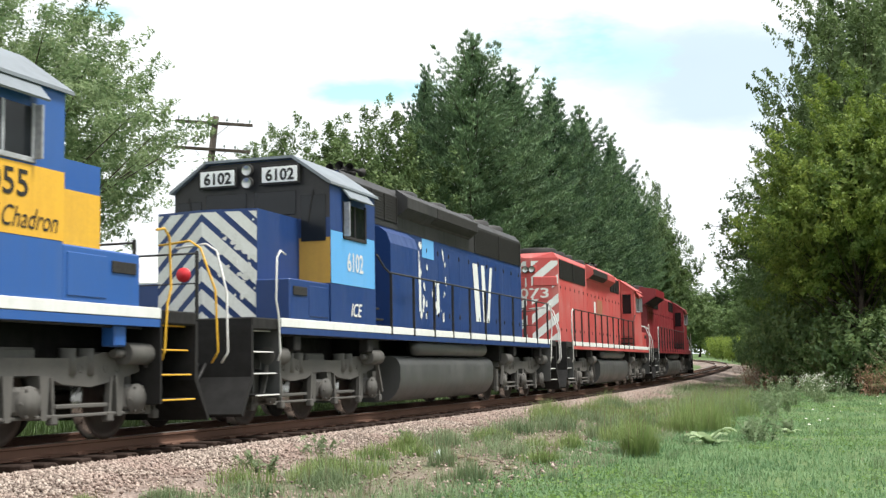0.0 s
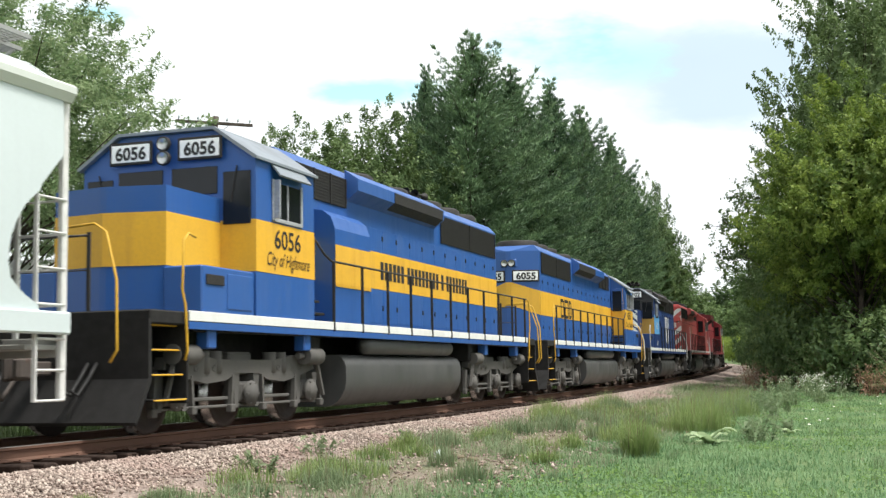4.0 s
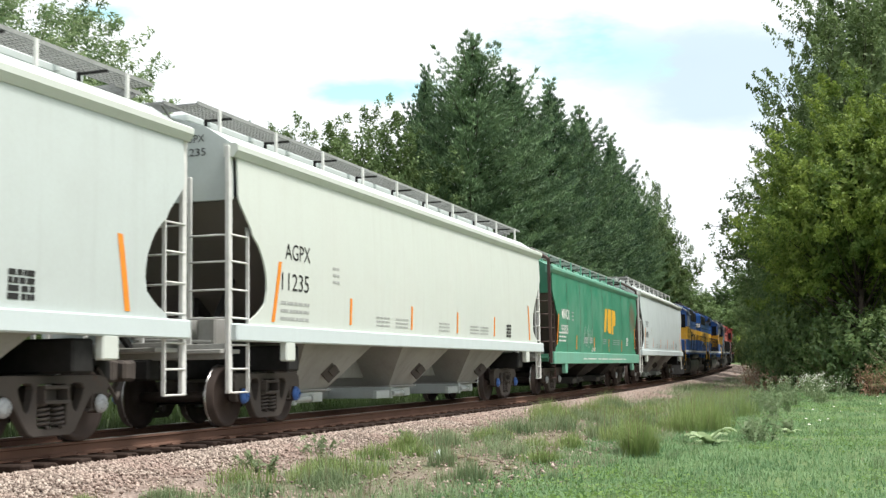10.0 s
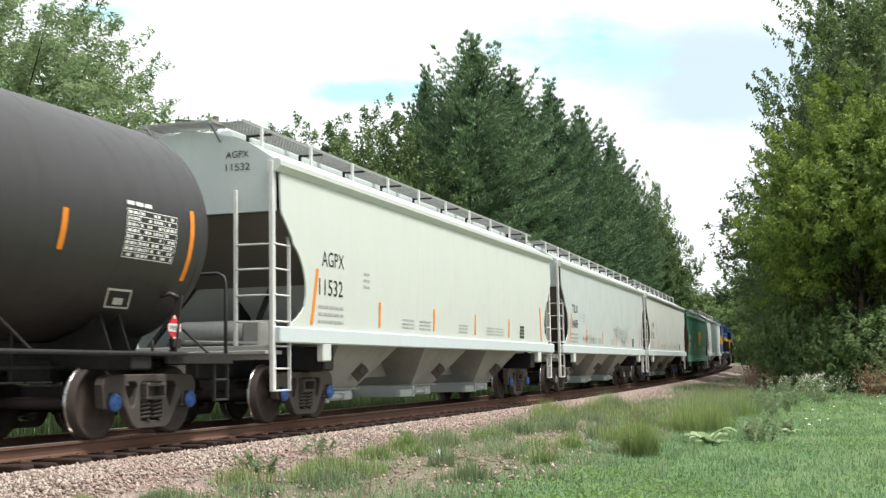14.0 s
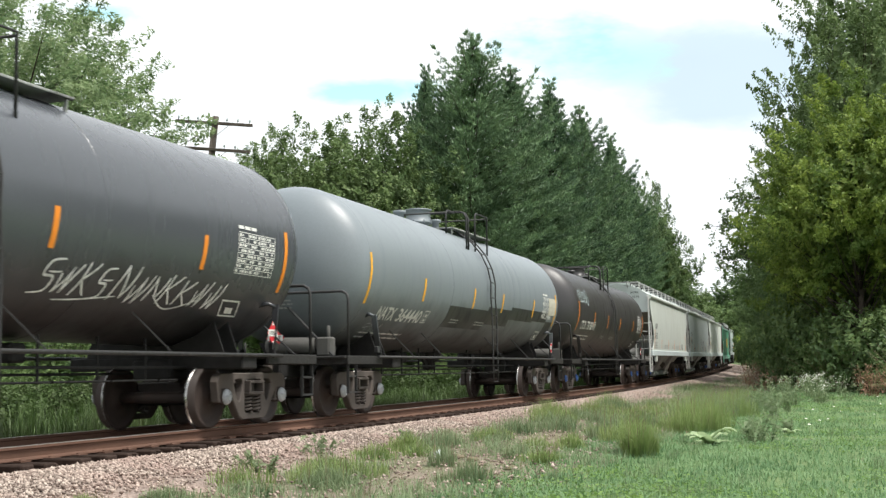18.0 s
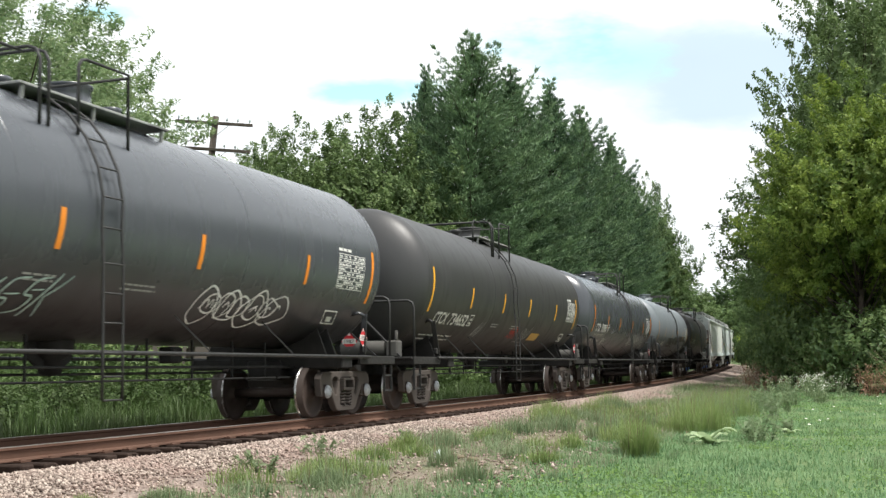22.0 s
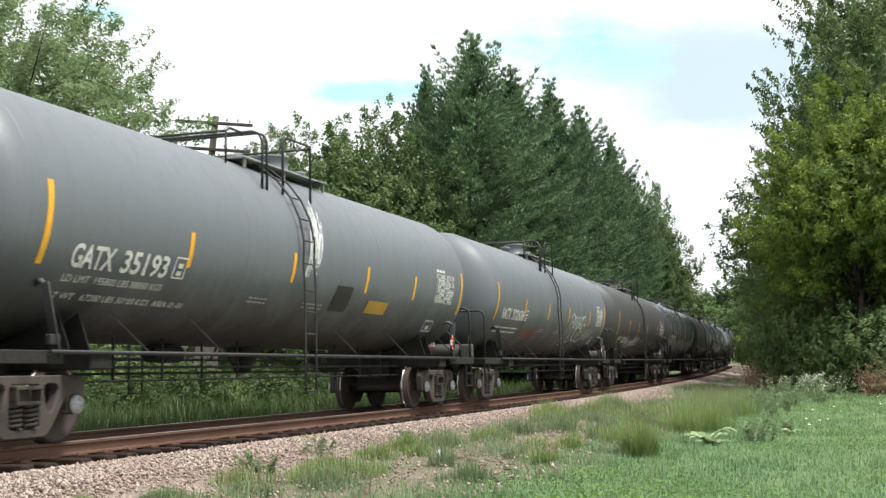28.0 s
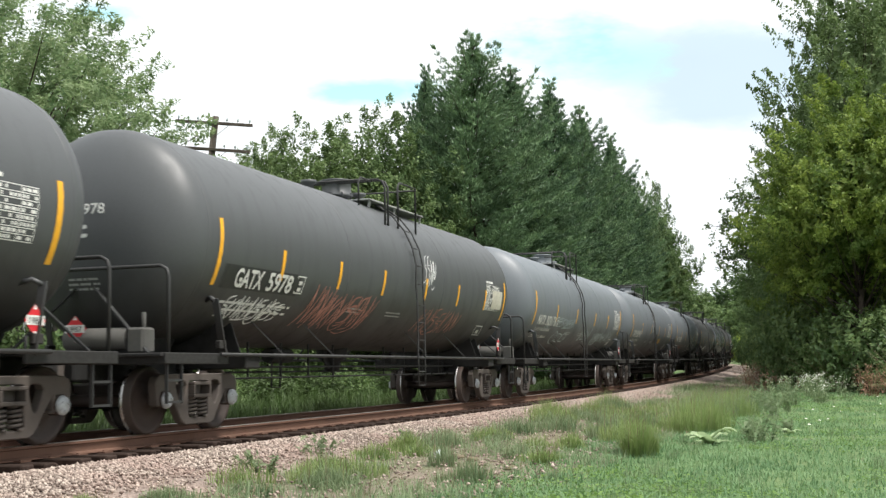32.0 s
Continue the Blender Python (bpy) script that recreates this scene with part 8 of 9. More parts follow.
    # cab and nose
    cab = part("cab", shared("cab", lambda: Geo().prism([(-1.5, 1.62), (1.5, 1.62), (1.5, 4.02), (0.82, 4.47), (-0.82, 4.47), (-1.5, 4.02)], 4.85, 6.9)), body, root)
    part("cab_roof", shared("cab_roof", lambda: Geo().prism([(-1.56, 3.98), (-1.52, 3.985), (-0.82, 4.475), (0.82, 4.475), (1.52, 3.985), (1.56, 3.98), (1.56, 4.02), (0.84, 4.52), (-0.84, 4.52), (-1.56, 4.02)], 4.80, 7.0)), roof, root)
    part("nose", shared("nose", lambda: Geo().prism([(-0.9, 6.88), (0.9, 6.88), (0.9, 8.42), (0.05, 8.58), (-0.05, 8.58), (-0.9, 8.42)], 1.62, 3.42, "z")), c.get("nose", body), root)
    for sd in (-1, 1):
        x0, x1 = sorted((sd * 1.49, sd * 1.512))
        w = part("side_window", shared(("win", sd), lambda: Geo().box(x0, x1, 5.38, 6.32, 3.16, 3.72, 0.006)), GLASS, cab)
        part("window_frame", shared(("winf", sd), lambda: Geo().box(min(sd * 1.5, sd * 1.53), max(sd * 1.5, sd * 1.53), 5.32, 6.38, 3.10, 3.16, 0.006).box(min(sd * 1.5, sd * 1.53), max(sd * 1.5, sd * 1.53), 5.32, 5.38, 3.10, 3.76, 0.006).box(min(sd * 1.5, sd * 1.53), max(sd * 1.5, sd * 1.53), 6.32, 6.38, 3.10, 3.76, 0.006).box(min(sd * 1.5, sd * 1.525), max(sd * 1.5, sd * 1.525), 5.83, 5.87, 3.16, 3.72, 0.004)), GRILLE if c.get("dark_frames") else CAP_GREY, cab)
        part("sunshade", shared(("shade", sd), lambda: Geo().prism([(sd * 1.50, 3.98), (sd * 1.52, 3.99), (sd * 1.68, 3.80), (sd * 1.66, 3.78)], 5.3, 6.42)), roof, cab)
        part("wind_deflector", shared(("deflector", sd), lambda: Geo().box(min(sd * 1.50, sd * 1.64), max(sd * 1.50, sd * 1.64), 6.34, 6.37, 3.14, 3.74, 0.008)), CAP_GREY, cab)
        f0, f1 = sorted((sd * 0.96, sd * 1.42))
        part("front_window", shared(("fwin", sd), lambda: Geo().box(f0, f1, 6.89, 6.925, 3.02, 3.82, 0.006)), GLASS, cab)
        f2, f3 = sorted((sd * 0.08, sd * 0.86))
        part("front_window", shared(("cwin", sd), lambda: Geo().box(f2, f3, 6.89, 6.925, 3.50, 3.92, 0.006)), GLASS, cab)
        part("wiper", shared(("wiper", sd), lambda: Geo().beam((sd * 1.2, 6.93, 3.9), (sd * 1.1, 6.93, 3.35), 0.02, 0.015)), GRILLE, cab)
    for sd in (-1, 1):
        part("battery_box", shared(("battery", sd), lambda: Geo().box(min(sd * 0.88, sd * 1.48), max(sd * 0.88, sd * 1.48), 6.92, 8.45, 1.62, 2.28, 0.02).box(min(sd * 1.47, sd * 1.495), max(sd * 1.47, sd * 1.495), 7.0, 7.75, 1.70, 2.20, 0.008)), body, root)
        part("box_vent", shared(("vent", sd), lambda: Geo().box(min(sd * 1.485, sd * 1.50), max(sd * 1.485, sd * 1.50), 7.85, 8.35, 2.02, 2.16, 0.005)), GRILLE, root)
        d0, d1 = sorted((sd * 0.96, sd * 1.44))
        door = part("cab_door", shared(("cabdoor", sd), lambda: Geo().box(d0, d1, 4.80, 4.842, 2.05, 3.95, 0.012)), c.get("stripe") or body, cab)
        part("door_window", shared(("doorwin", sd), lambda: Geo().box(d0 + 0.05, d1 - 0.05, 4.785, 4.81, 3.02, 3.85, 0.02)), GLASS, door)
        part("door_panel", shared(("doorpan", sd), lambda: Geo().box(d0 + 0.004, d1 - 0.004, 4.788, 4.806, 3.06, 3.948, 0.004)), body, door)
        for z, y in ((1.78, 4.30), (1.98, 4.52)):
            part("cab_step", shared(("cabstep", sd, z), lambda: Geo().box(d0, d1, y, 4.80, z - 0.04, z, 0.006)), UNDER, root)
    part("front_mask", shared("mask", lambda: Geo().prism([(-1.49, 3.42), (1.49, 3.42), (1.49, 4.01), (0.82, 4.455), (-0.82, 4.455), (-1.49, 4.01)], 6.895, 6.905)), c.get("mask", body), cab)
    # number boards and headlights at both ends
    for ye, zz, sgn in ((6.98, 4.05, 1), (-8.06, 3.48, -1)):
        xs = ((-0.95, -0.25), (0.25, 0.95)) if sgn > 0 else ((-0.90, -0.12), (0.12, 0.90))
        for x0, x1 in xs:
            xm = (x0 + x1) / 2
            tilt = 0.0 if sgn > 0 else 0.30 * (1 if xm > 0 else -1)
            yy = ye if sgn > 0 else -8.145
            base = Matrix.Translation((xm, yy, zz)) @ Matrix.Rotation(tilt if sgn < 0 else 0, 4, "Z")
            wd = (x1 - x0) / 2
            nb = part("number_board", shared(("nb", round(wd, 2)), lambda: Geo().box(-wd, wd, -0.025, 0.025, 0, 0.30, 0.022)), BOARD_WHITE if not c.get("no_boards") else body, root, at=base)
            if not c.get("no_boards"):
                part("board_frame", shared(("nbf", round(wd, 2)), lambda: Geo().box(-wd - 0.03, wd + 0.03, -0.02, 0.02, -0.03, 0.33, 0.018)), GRILLE, nb)
            if number and not c.get("no_boards"):
                f = sgn
                part("board_number", shared(("nbtext", number, round(wd, 2), f), lambda: lettered(number, wd * 1.55, 0.20, lambda u, v: Vector((-f * (u - wd * 0.75), f * 0.029, 0.05 + v)), 0, 0.045)), BLACK_INK, nb)
        if sgn < 0:
            part("headlight_housing", shared("lamphouse", lambda: Geo().box(-0.27, 0.27, -8.25, -8.0, 3.87, 4.17, 0.05)), body, root)
        for k in (-1, 1):
            pos = (k * 0.10, ye + 0.03 * sgn, zz + 0.55) if sgn < 0 else (0.0, ye + 0.02, zz + 0.14 + k * 0.11)
            if sgn < 0:
                pos = (k * 0.11, -8.27, 4.02)
            part("headlight", shared(("lamp", sgn), lambda: Geo().lathe([(0.0, 0.115), (0.06 * sgn, 0.115), (0.065 * sgn, 0.09), (0.03 * sgn, 0.07), (0.02 * sgn, 0.0)], "y", (0, 0, 0), 16, [0, 0, 1, 1])), [GRILLE, LENS], root, at=Matrix.Translation(pos))
    # handrails
    rail = c["rail"]
    for sd in (-1, 1):
        for k in range(11):
            y = -8.58 + k * 1.27
            part("handrail_post", shared(("post", sd), lambda: Geo().beam((sd * 1.53, 0, 1.48), (sd * 1.53, 0, 2.66), 0.05, 0.022)), c["post"], root, at=Matrix.Translation((0, y, 0)))
        part("handrail", shared(("rail", sd), lambda: Geo().tube([(sd * 1.53, -8.85, 2.66), (sd * 1.53, -6, 2.66), (sd * 1.53, 4.2, 2.66), (sd * 1.53, 4.5, 2.75), (sd * 1.53, 4.85, 2.95)], 0.02, 7)), c["post"], root)
        for q in (-1, 1):
            part("step_rail", shared(("steprail", sd, q), lambda: Geo().tube([(sd * 1.54, q * 8.72, 2.62), (sd * 1.54, q * 8.90, 2.66), (sd * 1.54, q * 9.02, 2.55), (sd * 1.54, q * 9.06, 1.9), (sd * 1.54, q * 8.98, 1.7), (sd * 1.54, q * 8.92, 1.1), (sd * 1.50, q * 8.92, 0.98)], 0.017, 7)), rail, root)
            part("step_rail", shared(("steprail2", sd, q), lambda: Geo().tube([(sd * 0.55, q * (E - 0.05), 2.62), (sd * 1.05, q * (E - 0.05), 2.66), (sd * 1.22, q * (E - 0.05), 2.55), (sd * 1.42, q * (E + 0.02), 1.95), (sd * 1.45, q * (E + 0.04), 1.1), (sd * 1.35, q * (E + 0.04), 0.95)], 0.017, 7)), rail, root)
            part("end_post", shared(("endpost", sd, q, half), lambda: Geo().beam((sd * 0.55, q * (E - 0.05), 1.6), (sd * 0.55, q * (E - 0.05), 2.64), 0.05, 0.025)), c["post"], root)
            part("step_well", shared(("well", sd, q, half), lambda: Geo().box(min(sd * 0.95, sd * 1.52), max(sd * 0.95, sd * 1.52), min(q * 8.86, q * 8.90), max(q * 8.86, q * 8.90), 0.42, 1.62, 0.008).box(min(sd * 0.95, sd * 1.0), max(sd * 0.95, sd * 1.0), min(q * 8.9, q * E), max(q * 8.9, q * E), 0.42, 1.5, 0.008)), UNDER if c.get("stripe") else TANK_GRIME, root)
            for z in (0.46, 0.78, 1.10, 1.42):
                t = part("step_tread", shared(("tread", sd, q, half), lambda: Geo().box(min(sd * 1.0, sd * 1.50), max(sd * 1.0, sd * 1.50), min(q * 8.9, q * (E - 0.06)), max(q * 8.9, q * (E - 0.06)), 0, 0.03, 0.006)), UNDER, root, at=Matrix.Translation((-sd * 0.16 * (z - 0.46), 0, z)))
                part("tread_edge", shared(("edge", sd, q, half), lambda: Geo().box(min(sd * 1.50, sd * 1.53), max(sd * 1.50, sd * 1.53), min(q * 8.92, q * (E - 0.08)), max(q * 8.92, q * (E - 0.08)), 0.0, 0.022, 0.006)), c["edge"], t)
    for q in (-1, 1):
        part("pilot", shared(("pilot", q, half), lambda: Geo().prism([(q * (E - 0.02), 1.5), (q * (E + 0.04), 1.5), (q * (E + 0.04), 0.75), (q * (E + 0.34), 0.22), (q * (E + 0.30), 0.18), (q * (E - 0.04), 0.72)], -1.5, 1.5, "x")), UNDER, root)
        part("end_rail", shared(("endrail", q, half), lambda: Geo().tube([(-0.55, q * (E - 0.05), 2.6), (0.55, q * (E - 0.05), 2.6)], 0.018, 6).tube([(-0.55, q * (E - 0.05), 2.15), (0.55, q * (E - 0.05), 2.15)], 0.012, 6)), c["post"], root)
        for k, x in enumerate((-0.75, -0.62, 0.62, 0.75, 0.88)):
            part("brake_hose", shared(("hose", q, half, k), lambda: Geo().tube([(x, q * (E + 0.04), 0.95), (x * 0.98, q * (E + 0.20), 0.75), (x * 0.9, q * (E + 0.32), 0.55), (x * 0.8, q * (E + 0.38), 0.62)], 0.026, 6)), RUBBER, root)
    couplers(root, half, 0.9)
    # below the deck
    part("fuel_tank", shared("fuel", lambda: loaf([(sx * a, b) for sx, row in ((-1, 1), (1, -1)) for a, b in ((1.18, 1.10), (1.30, 1.05), (1.36, 0.97), (1.39, 0.88), (1.39, 0.62), (1.36, 0.48), (1.30, 0.37), (1.22, 0.28), (1.13, 0.22), (1.02, 0.19))[::row]], -3.28, 3.3)), TANK_GRIME, root)
    for sd in (-1, 1):
        part("air_reservoir", shared(("air", sd), lambda: Geo().lathe([(-2.72, 0.0), (-2.68, 0.10), (-2.58, 0.165), (2.2, 0.165), (2.3, 0.10), (2.34, 0.0)], "y", (sd * 1.28, 0, 1.27), 18)), TANK_GRIME, root)
    for sd in (-1, 1):
        for q in (-1, 1):
            part("sanding_pipe", shared(("sand", sd, q), lambda: Geo().tube([(sd * 1.4, q * 3.5, 1.40), (sd * 1.4, q * 8.6, 1.38)], 0.022, 5)), UNDER, root)
        for y in (-8.0, -5.2, 5.0, 8.1):
            part("jacking_pad", shared(("jack", sd), lambda: Geo().box(min(sd * 1.25, sd * 1.45), max(sd * 1.25, sd * 1.45), -0.12, 0.12, 1.14, 1.40, 0.02)), body if c.get("stripe") else UNDER, root, at=Matrix.Translation((0, y, 0)))
    for y in (-6.63, 6.63):
        loco_bogie(root, y)
    # paint schemes
    if c.get("stripe"):
        for sd in (-1, 1):
            part("stripe", shared(("stripe", sd), lambda: Geo().box(min(sd * 0.924, sd * 0.928), max(sd * 0.924, sd * 0.928), -8.0, 4.85, 2.42, 3.16, 0.001)), c["stripe"], root)
            part("stripe", shared(("stripec", sd), lambda: Geo().box(min(sd * 1.50, sd * 1.505), max(sd * 1.50, sd * 1.505), 4.84, 6.905, 2.30, 3.08, 0.001)), c["stripe"], root)
            part("stripe", shared(("stripef", sd), lambda: Geo().box(min(sd * 0.905, sd * 1.505), max(sd * 0.905, sd * 1.505), 6.90, 6.905, 2.30, 3.08, 0.001)), c["stripe"], root)
            part("stripe", shared(("striper", sd), lambda: Geo().box(min(sd * 0.93, sd * 1.505), max(sd * 0.93, sd * 1.505), 4.843, 4.848, 2.30, 3.08, 0.001)), c["stripe"], root)
            part("stripe", shared(("stripen", sd), lambda: Geo().box(min(sd * 0.90, sd * 0.905), max(sd * 0.90, sd * 0.905), 6.9, 8.42, 2.30, 3.05, 0.001)), c["stripe"], root)
            part("stripe", shared(("stripee", sd), lambda: Geo().add([(sd * 0.08, -8.266, 3.44), (sd * 0.924, -8.005, 3.16), (sd * 0.924, -8.005, 2.42), (sd * 0.08, -8.266, 2.72)], [(0, 1, 2, 3)])), c["stripe"], root)
        part("stripe", shared("stripeemid", lambda: Geo().add([(-0.08, -8.266, 3.44), (0.08, -8.266, 3.44), (0.08, -8.266, 2.72), (-0.08, -8.266, 2.72)], [(0, 1, 2, 3)])), c["stripe"], root)
        part("stripe", shared("stripenose", lambda: Geo().add([(-0.905, 8.425, 2.3), (0, 8.60, 2.3), (0.905, 8.425, 2.3), (0.905, 8.425, 3.05), (0, 8.60, 3.05), (-0.905, 8.425, 3.05)], [(0, 1, 4, 5), (1, 2, 3, 4)])), c["stripe"], root)
    for name, geo, m, lab in c.get("marks", lambda *_: ())(side, near):
        ob = part(name, geo, m, root, lab)
        if name == "flaked_paint":
            ob["kind"] = "stuff"
    MOVING.append((root, "car", (s, 6.63, flip)))
    return root


def marks_6055(side, near):
    return [("cab_number", lettered("6055", 0.86, 0.30, side(1.512, 5.42, 2.72), 0, 0.015), BLACK_INK, "black cab number"),
            ("cab_name", lettered("City of Chadron", 1.75, 0.24, side(1.512, 5.05, 2.38), 0.35), BLACK_INK, "black script lettering"),
            ("side_emblem", block_emblem([(-5.05, 0.52), (-4.42, 0.62), (-3.70, 0.40)], side), BLACK_INK, "black block emblem")]


def block_emblem(blocks, side):
    """Bold hollow blocks in a row, each an outline of thick strokes."""
    g = Geo()
    for y, w in blocks:
        put, pen = side(0.932, y, 2.44), 0.11
        for u0, u1, v0, v1 in ((0, pen, 0, 0.62), (w - pen, w, 0.04, 0.58), (pen, w - pen, 0, 0.10), (pen, w - pen, 0.52, 0.62)):
            g.add([put(u0, v0), put(u1, v0), put(u1, v1), put(u0, v1)], [(0, 1, 2, 3)])
    return g


def marks_6056(side, near):
    out = [("cab_number", lettered("6056", 0.92, 0.30, side(1.512, -6.30, 2.70), 0, 0.015), BLACK_INK, "black cab number"),
           ("cab_name", lettered("City of Highmore", 1.5, 0.22, side(1.512, -6.55, 2.42), 0.35), BLACK_INK, "black script lettering")]
    u = 0.0
    for word in (6, 9, 1, 7):
        for k in range(word):
            put = side(0.932, -0.42 + u, 2.62)
            out.append(("block_letter", Geo().add([put(a, b) for a, b in ((0, 0), (0.17, 0), (0.17, 0.36), (0, 0.36))], [(0, 1, 2, 3)]), GRILLE, "brown-black block letter"))
            u += 0.235
        u += 0.14
    return out


def marks_6102(side, near):
    out = [("cab_number", lettered("6102", 0.72, 0.34, side(1.516, -6.2, 2.55), 0, 0.015), WHITE_INK, "white cab number"),
           ("cab_panel", sheet(0, 2.0, 0, 0.90, side(1.507, -6.90, 2.30)), SKYBLUE, "light blue repaint panel on the cab"),
           ("cab_lettering", lettered("ICE", 0.52, 0.24, side(1.512, -6.05, 1.76), 0.3, 0.015), WHITE_INK, "white slanted letters"),
           ("cab_end_panel", Geo().add([Vector((near * x, 6.908, z)) for x, z in ((0.92, 2.30), (1.5, 2.30), (1.5, 3.08), (0.92, 3.08))], [(0, 1, 2, 3)]), GOLD, "dull yellow cab end panel")]
    # worn white emblem strokes on the hood
    g = Geo()
    for y0, w, lean in ((3.2, 0.42, 0.25), (3.95, 0.30, 0.15), (4.75, 0.22, -0.35)):
        put = side(0.932, y0, 2.0)
        g.add([put(a, b) for a, b in ((lean, 0), (lean + w, 0), (w, 1.45), (0, 1.45))], [(0, 1, 2, 3)])
    out.append(("side_emblem", g, CHALK, "worn white slanted emblem"))
    rnd = random.Random(12)
    g = Geo()
    for k in range(46):
        put = side(0.932, -1.5 + rnd.uniform(0, 2.6), 1.95 + rnd.uniform(0, 1.7))
        n = 6
        r = rnd.uniform(0.02, 0.09)
        g.add([put(r * rnd.uniform(0.5, 1.2) * math.cos(6.28 * i / n), 1.5 * r * rnd.uniform(0.5, 1.2) * math.sin(6.28 * i / n)) for i in range(n)], [tuple(range(n))])
    for y0, h in ((-0.9, 1.0), (0.35, 0.75)):
        put = side(0.932, y0, 2.05)
        g.add([put(a, b) for a, b in ((0, 0), (0.22, 0.05), (0.2, h), (0.02, h * 0.95))], [(0, 1, 2, 3)])
    out.append(("flaked_paint", g, CHALK, "flaked remains of white lettering"))
    out.append(("paint_patch", sheet(0, 0.8, 0, 0.42, side(0.933, -0.6, 3.28)), SKYBLUE, "light blue paint patch"))
    # chevrons on the nose
    for sd in (-1, 1):
        a, b = Vector((0, 8.588, 1.66)), Vector((sd * 0.9, 8.428, 1.66))
        d = (b - a)
        put = lambda u, v, a=a, d=d: a + d * (u / 0.914) + Vector((0, 0.006, v))
        out.append(("chevron_stripes", diagonal_bars(0.914, 1.72, 0.36, 0.235, -0.9, put), CHALK, "chipped white chevron stripes"))
    g = Geo()
    for k in range(30):
        u, v, r = rnd.uniform(0.3, 0.88), rnd.uniform(0.1, 1.6), rnd.uniform(0.02, 0.07)
        sd = near
        c0 = Vector((sd * u, 8.588 - 0.178 * u, 1.66 + v)) + Vector((0, 0.010, 0))
        g.add([c0 + Vector((sd * r * rnd.uniform(0.5, 1.3) * math.cos(i), -0.178 * r * math.cos(i), r * rnd.uniform(0.5, 1.3) * math.sin(i))) for i in (0, 1.05, 2.1, 3.14, 4.2, 5.2)], [tuple(range(6))])
    out.append(("flaked_paint", g, CHALK, "flaked white nose paint"))
    g = Geo().lathe([(0.0, 0.11), (0.05, 0.11), (0.06, 0.0)], "y", (near * 0.35, 9.72, 2.28), 16)
    out.append(("end_marker", g, PLACARD_RED, "round red end marker"))
    return out


def marks_red(side, near):
    out = []
    for sd in (-1, 1):
        a, b = Vector((sd * 0.08, -8.262, 1.70)), Vector((sd * 0.92, -8.004, 1.70))
        d = b - a
        put = lambda u, v, a=a, d=d: a + d * (u / 0.88) + Vector((0, -0.006, v))
        out.append(("warning_stripes", diagonal_bars(0.88, 2.6, 0.62, 0.30, 0.8 * (1 if sd > 0 else -1), put), CHALK, "dirty white diagonal warning stripes"))
    back = lambda u, v, lift=0.018: Vector((-0.66 + u, -8.262 + 0.307 * max(0.0, abs(u - 0.66) - 0.08) - lift, 3.10 + v))
    plate = Geo()
    for k in range(8):
        u0, u1 = -0.06 + 0.18 * k, 0.12 + 0.18 * k
        plate.add([back(u0, -0.05, 0.012), back(u1, -0.05, 0.012), back(u1, 0.40, 0.012), back(u0, 0.40, 0.012)], [(0, 1, 2, 3)])
    out.append(("number_panel", plate, RED, "red panel behind the end number"))
    out.append(("end_number", lettered("6073", 1.28, 0.32, back, 0, 0.02), WHITE_INK, "white end number"))
    out.append(("faded_emblem", sheet(0, 1.2, 0, 0.6, side(0.932, -1.0, 2.75)), paint("faded buff paint", (0.34, 0.16, 0.09), 0.6, (0.3, 0.05, 0.04), 0.5, 0.5), "faded buff lettering patch"))
    out.append(("white_patch", sheet(0, 0.35, 0, 0.45, side(0.932, -1.6, 2.8)), CHALK, "small white patch"))
    return out


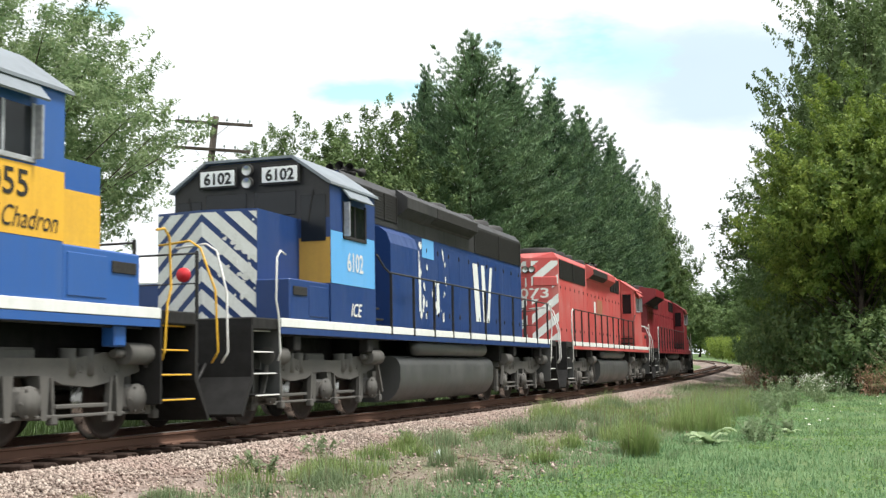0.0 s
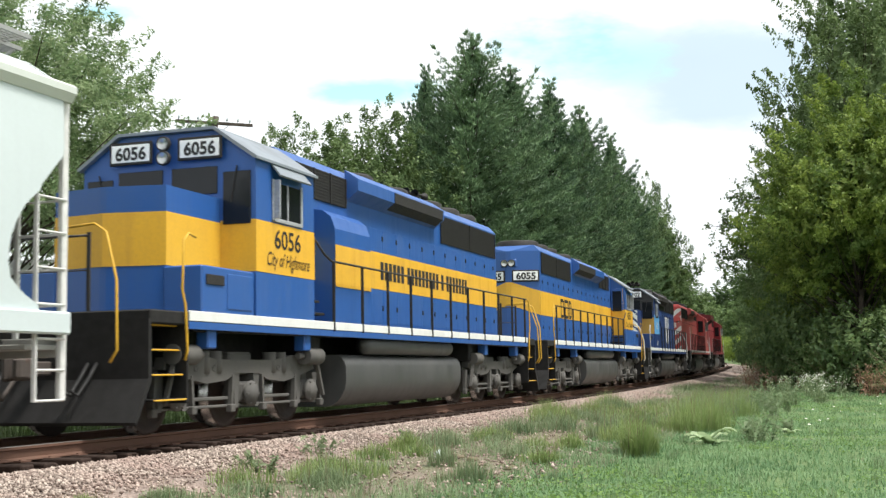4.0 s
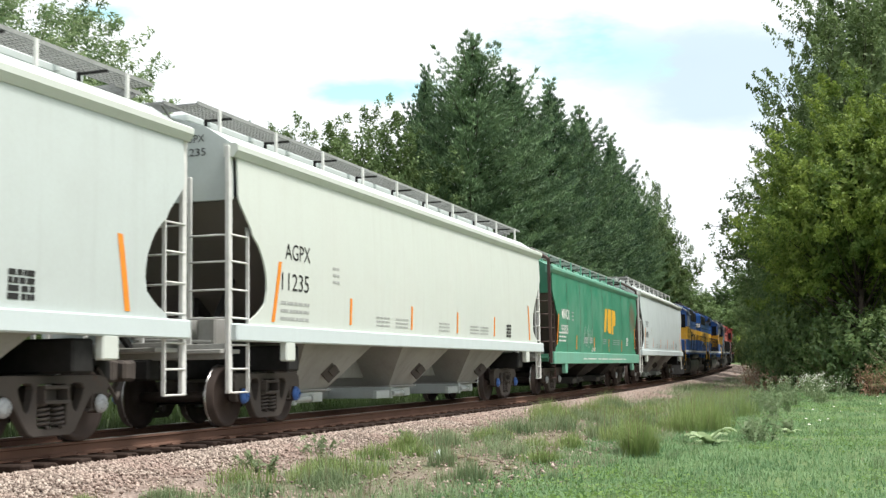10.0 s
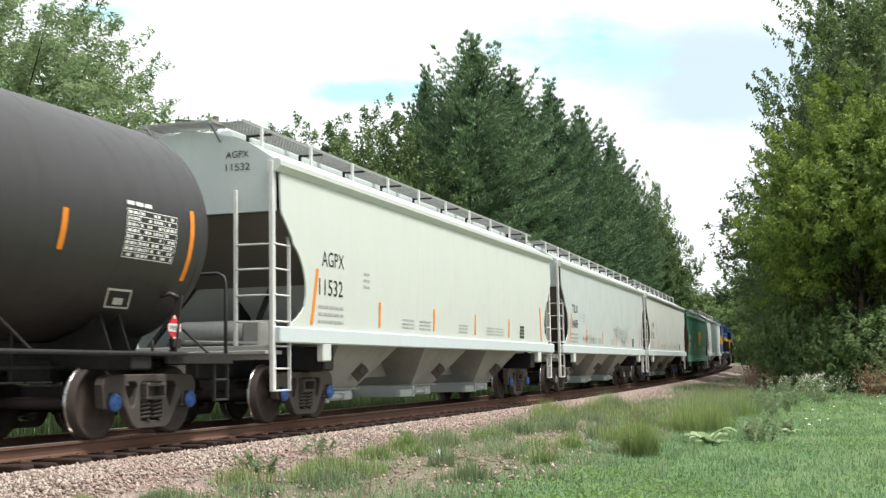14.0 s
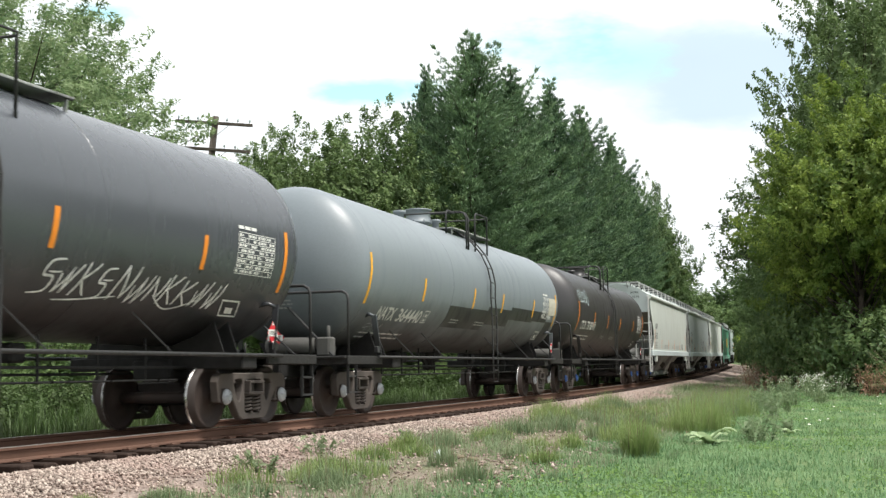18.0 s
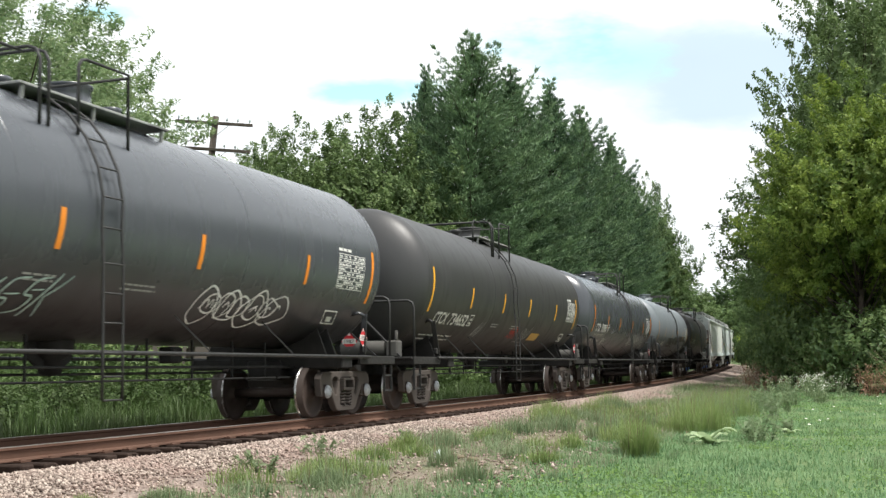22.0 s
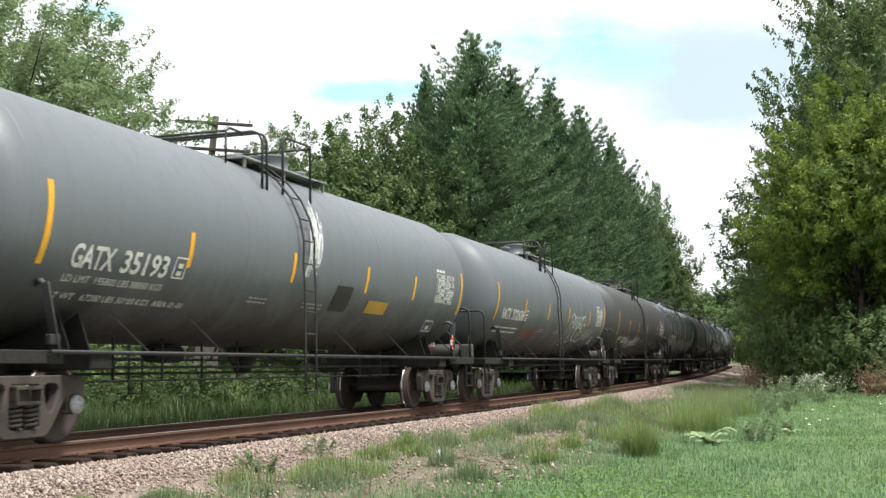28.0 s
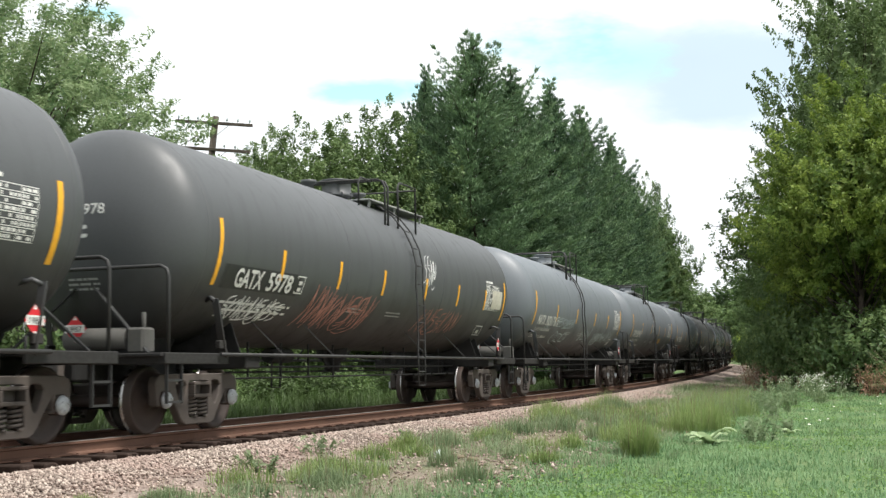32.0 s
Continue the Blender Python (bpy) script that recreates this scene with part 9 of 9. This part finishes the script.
def build_locomotives():
    dme = {"body": BLUE, "roof": ROOF_GREY, "stripe": YELLOW, "sill": CHALK, "rail": RAILING_YELLOW, "post": RAILING_DARK, "edge": RAILING_YELLOW, "frame": UNDER}
    ice = {"body": DEEP_BLUE, "roof": ROOF_GREY, "hood_top": BLACK_ROOF, "mask": BLACK_ROOF, "sill": CHALK, "rail": RAILING_WHITE, "post": RAILING_DARK, "edge": RAILING_WHITE, "frame": UNDER, "dark_frames": True, "marks": marks_6102}
    red = {"body": RED, "roof": RED, "sill": CHALK, "rail": RAILING_WHITE, "post": RAILING_DARK, "edge": RAILING_WHITE, "frame": UNDER, "no_boards": True, "marks": marks_red}
    dark = {"body": DARK_RED, "roof": DARK_RED, "sill": DARK_RED, "rail": RAILING_WHITE, "post": RAILING_DARK, "edge": RAILING_WHITE, "frame": UNDER, "no_boards": True}
    locomotive(220.3, "dark red diesel locomotive leading the train", False, dark, "", 11.1, True)
    locomotive(198.8, "faded red diesel locomotive with white end stripes", False, red, "6073")
    locomotive(177.8, "dark blue diesel locomotive with white nose chevrons", True, ice, "6102")
    locomotive(156.75, "blue diesel locomotive with a yellow band", False, {**dme, "marks": marks_6055, "no_horn": True}, "6055")
    locomotive(135.7, "blue diesel locomotive with yellow cab and band", True, {**dme, "marks": marks_6056, "horn": -6.65}, "6056")


build_locomotives()


# ---- everything that moves: the train runs along the line, bogies steer, wheels roll ----
def motions():
    seconds = [float(t) for t in range(0, 33)]
    for ob, kind, data in MOVING:
        if kind == "car":
            s, half = data[0], data[1]
            turn = Matrix.Rotation(math.pi, 4, "Z") if len(data) > 2 and data[2] else Matrix.Identity(4)
            walk(ob, [(t, car_pose(s + travelled(t), half) @ turn) for t in seconds])
            ob["centre"] = s
    for ob, kind, data in MOVING:
        if kind == "bogie":
            car = ob.parent
            s = car["centre"]
            flip = -1 if "flipped" in car else 1
            rows = []
            for t in range(0, 33, 4):
                c = s + travelled(t)
                h = track_at(c + flip * data)[2] - track_at(c)[2]
                rows.append((float(t), Matrix.Translation((0, data, 0)) @ Matrix.Rotation(-h, 4, "Z")))
            walk(ob, rows)
        elif kind == "wheel":
            y, r = data
            flip = -1 if "flipped" in ob.parent.parent else 1
            start = travelled(0.0)
            walk(ob, [(k / 15.0, Matrix.Translation((0, y, r)) @ Matrix.Rotation(-flip * (travelled(k / 15.0) - start) / r, 4, "X")) for k in range(481)])


motions()
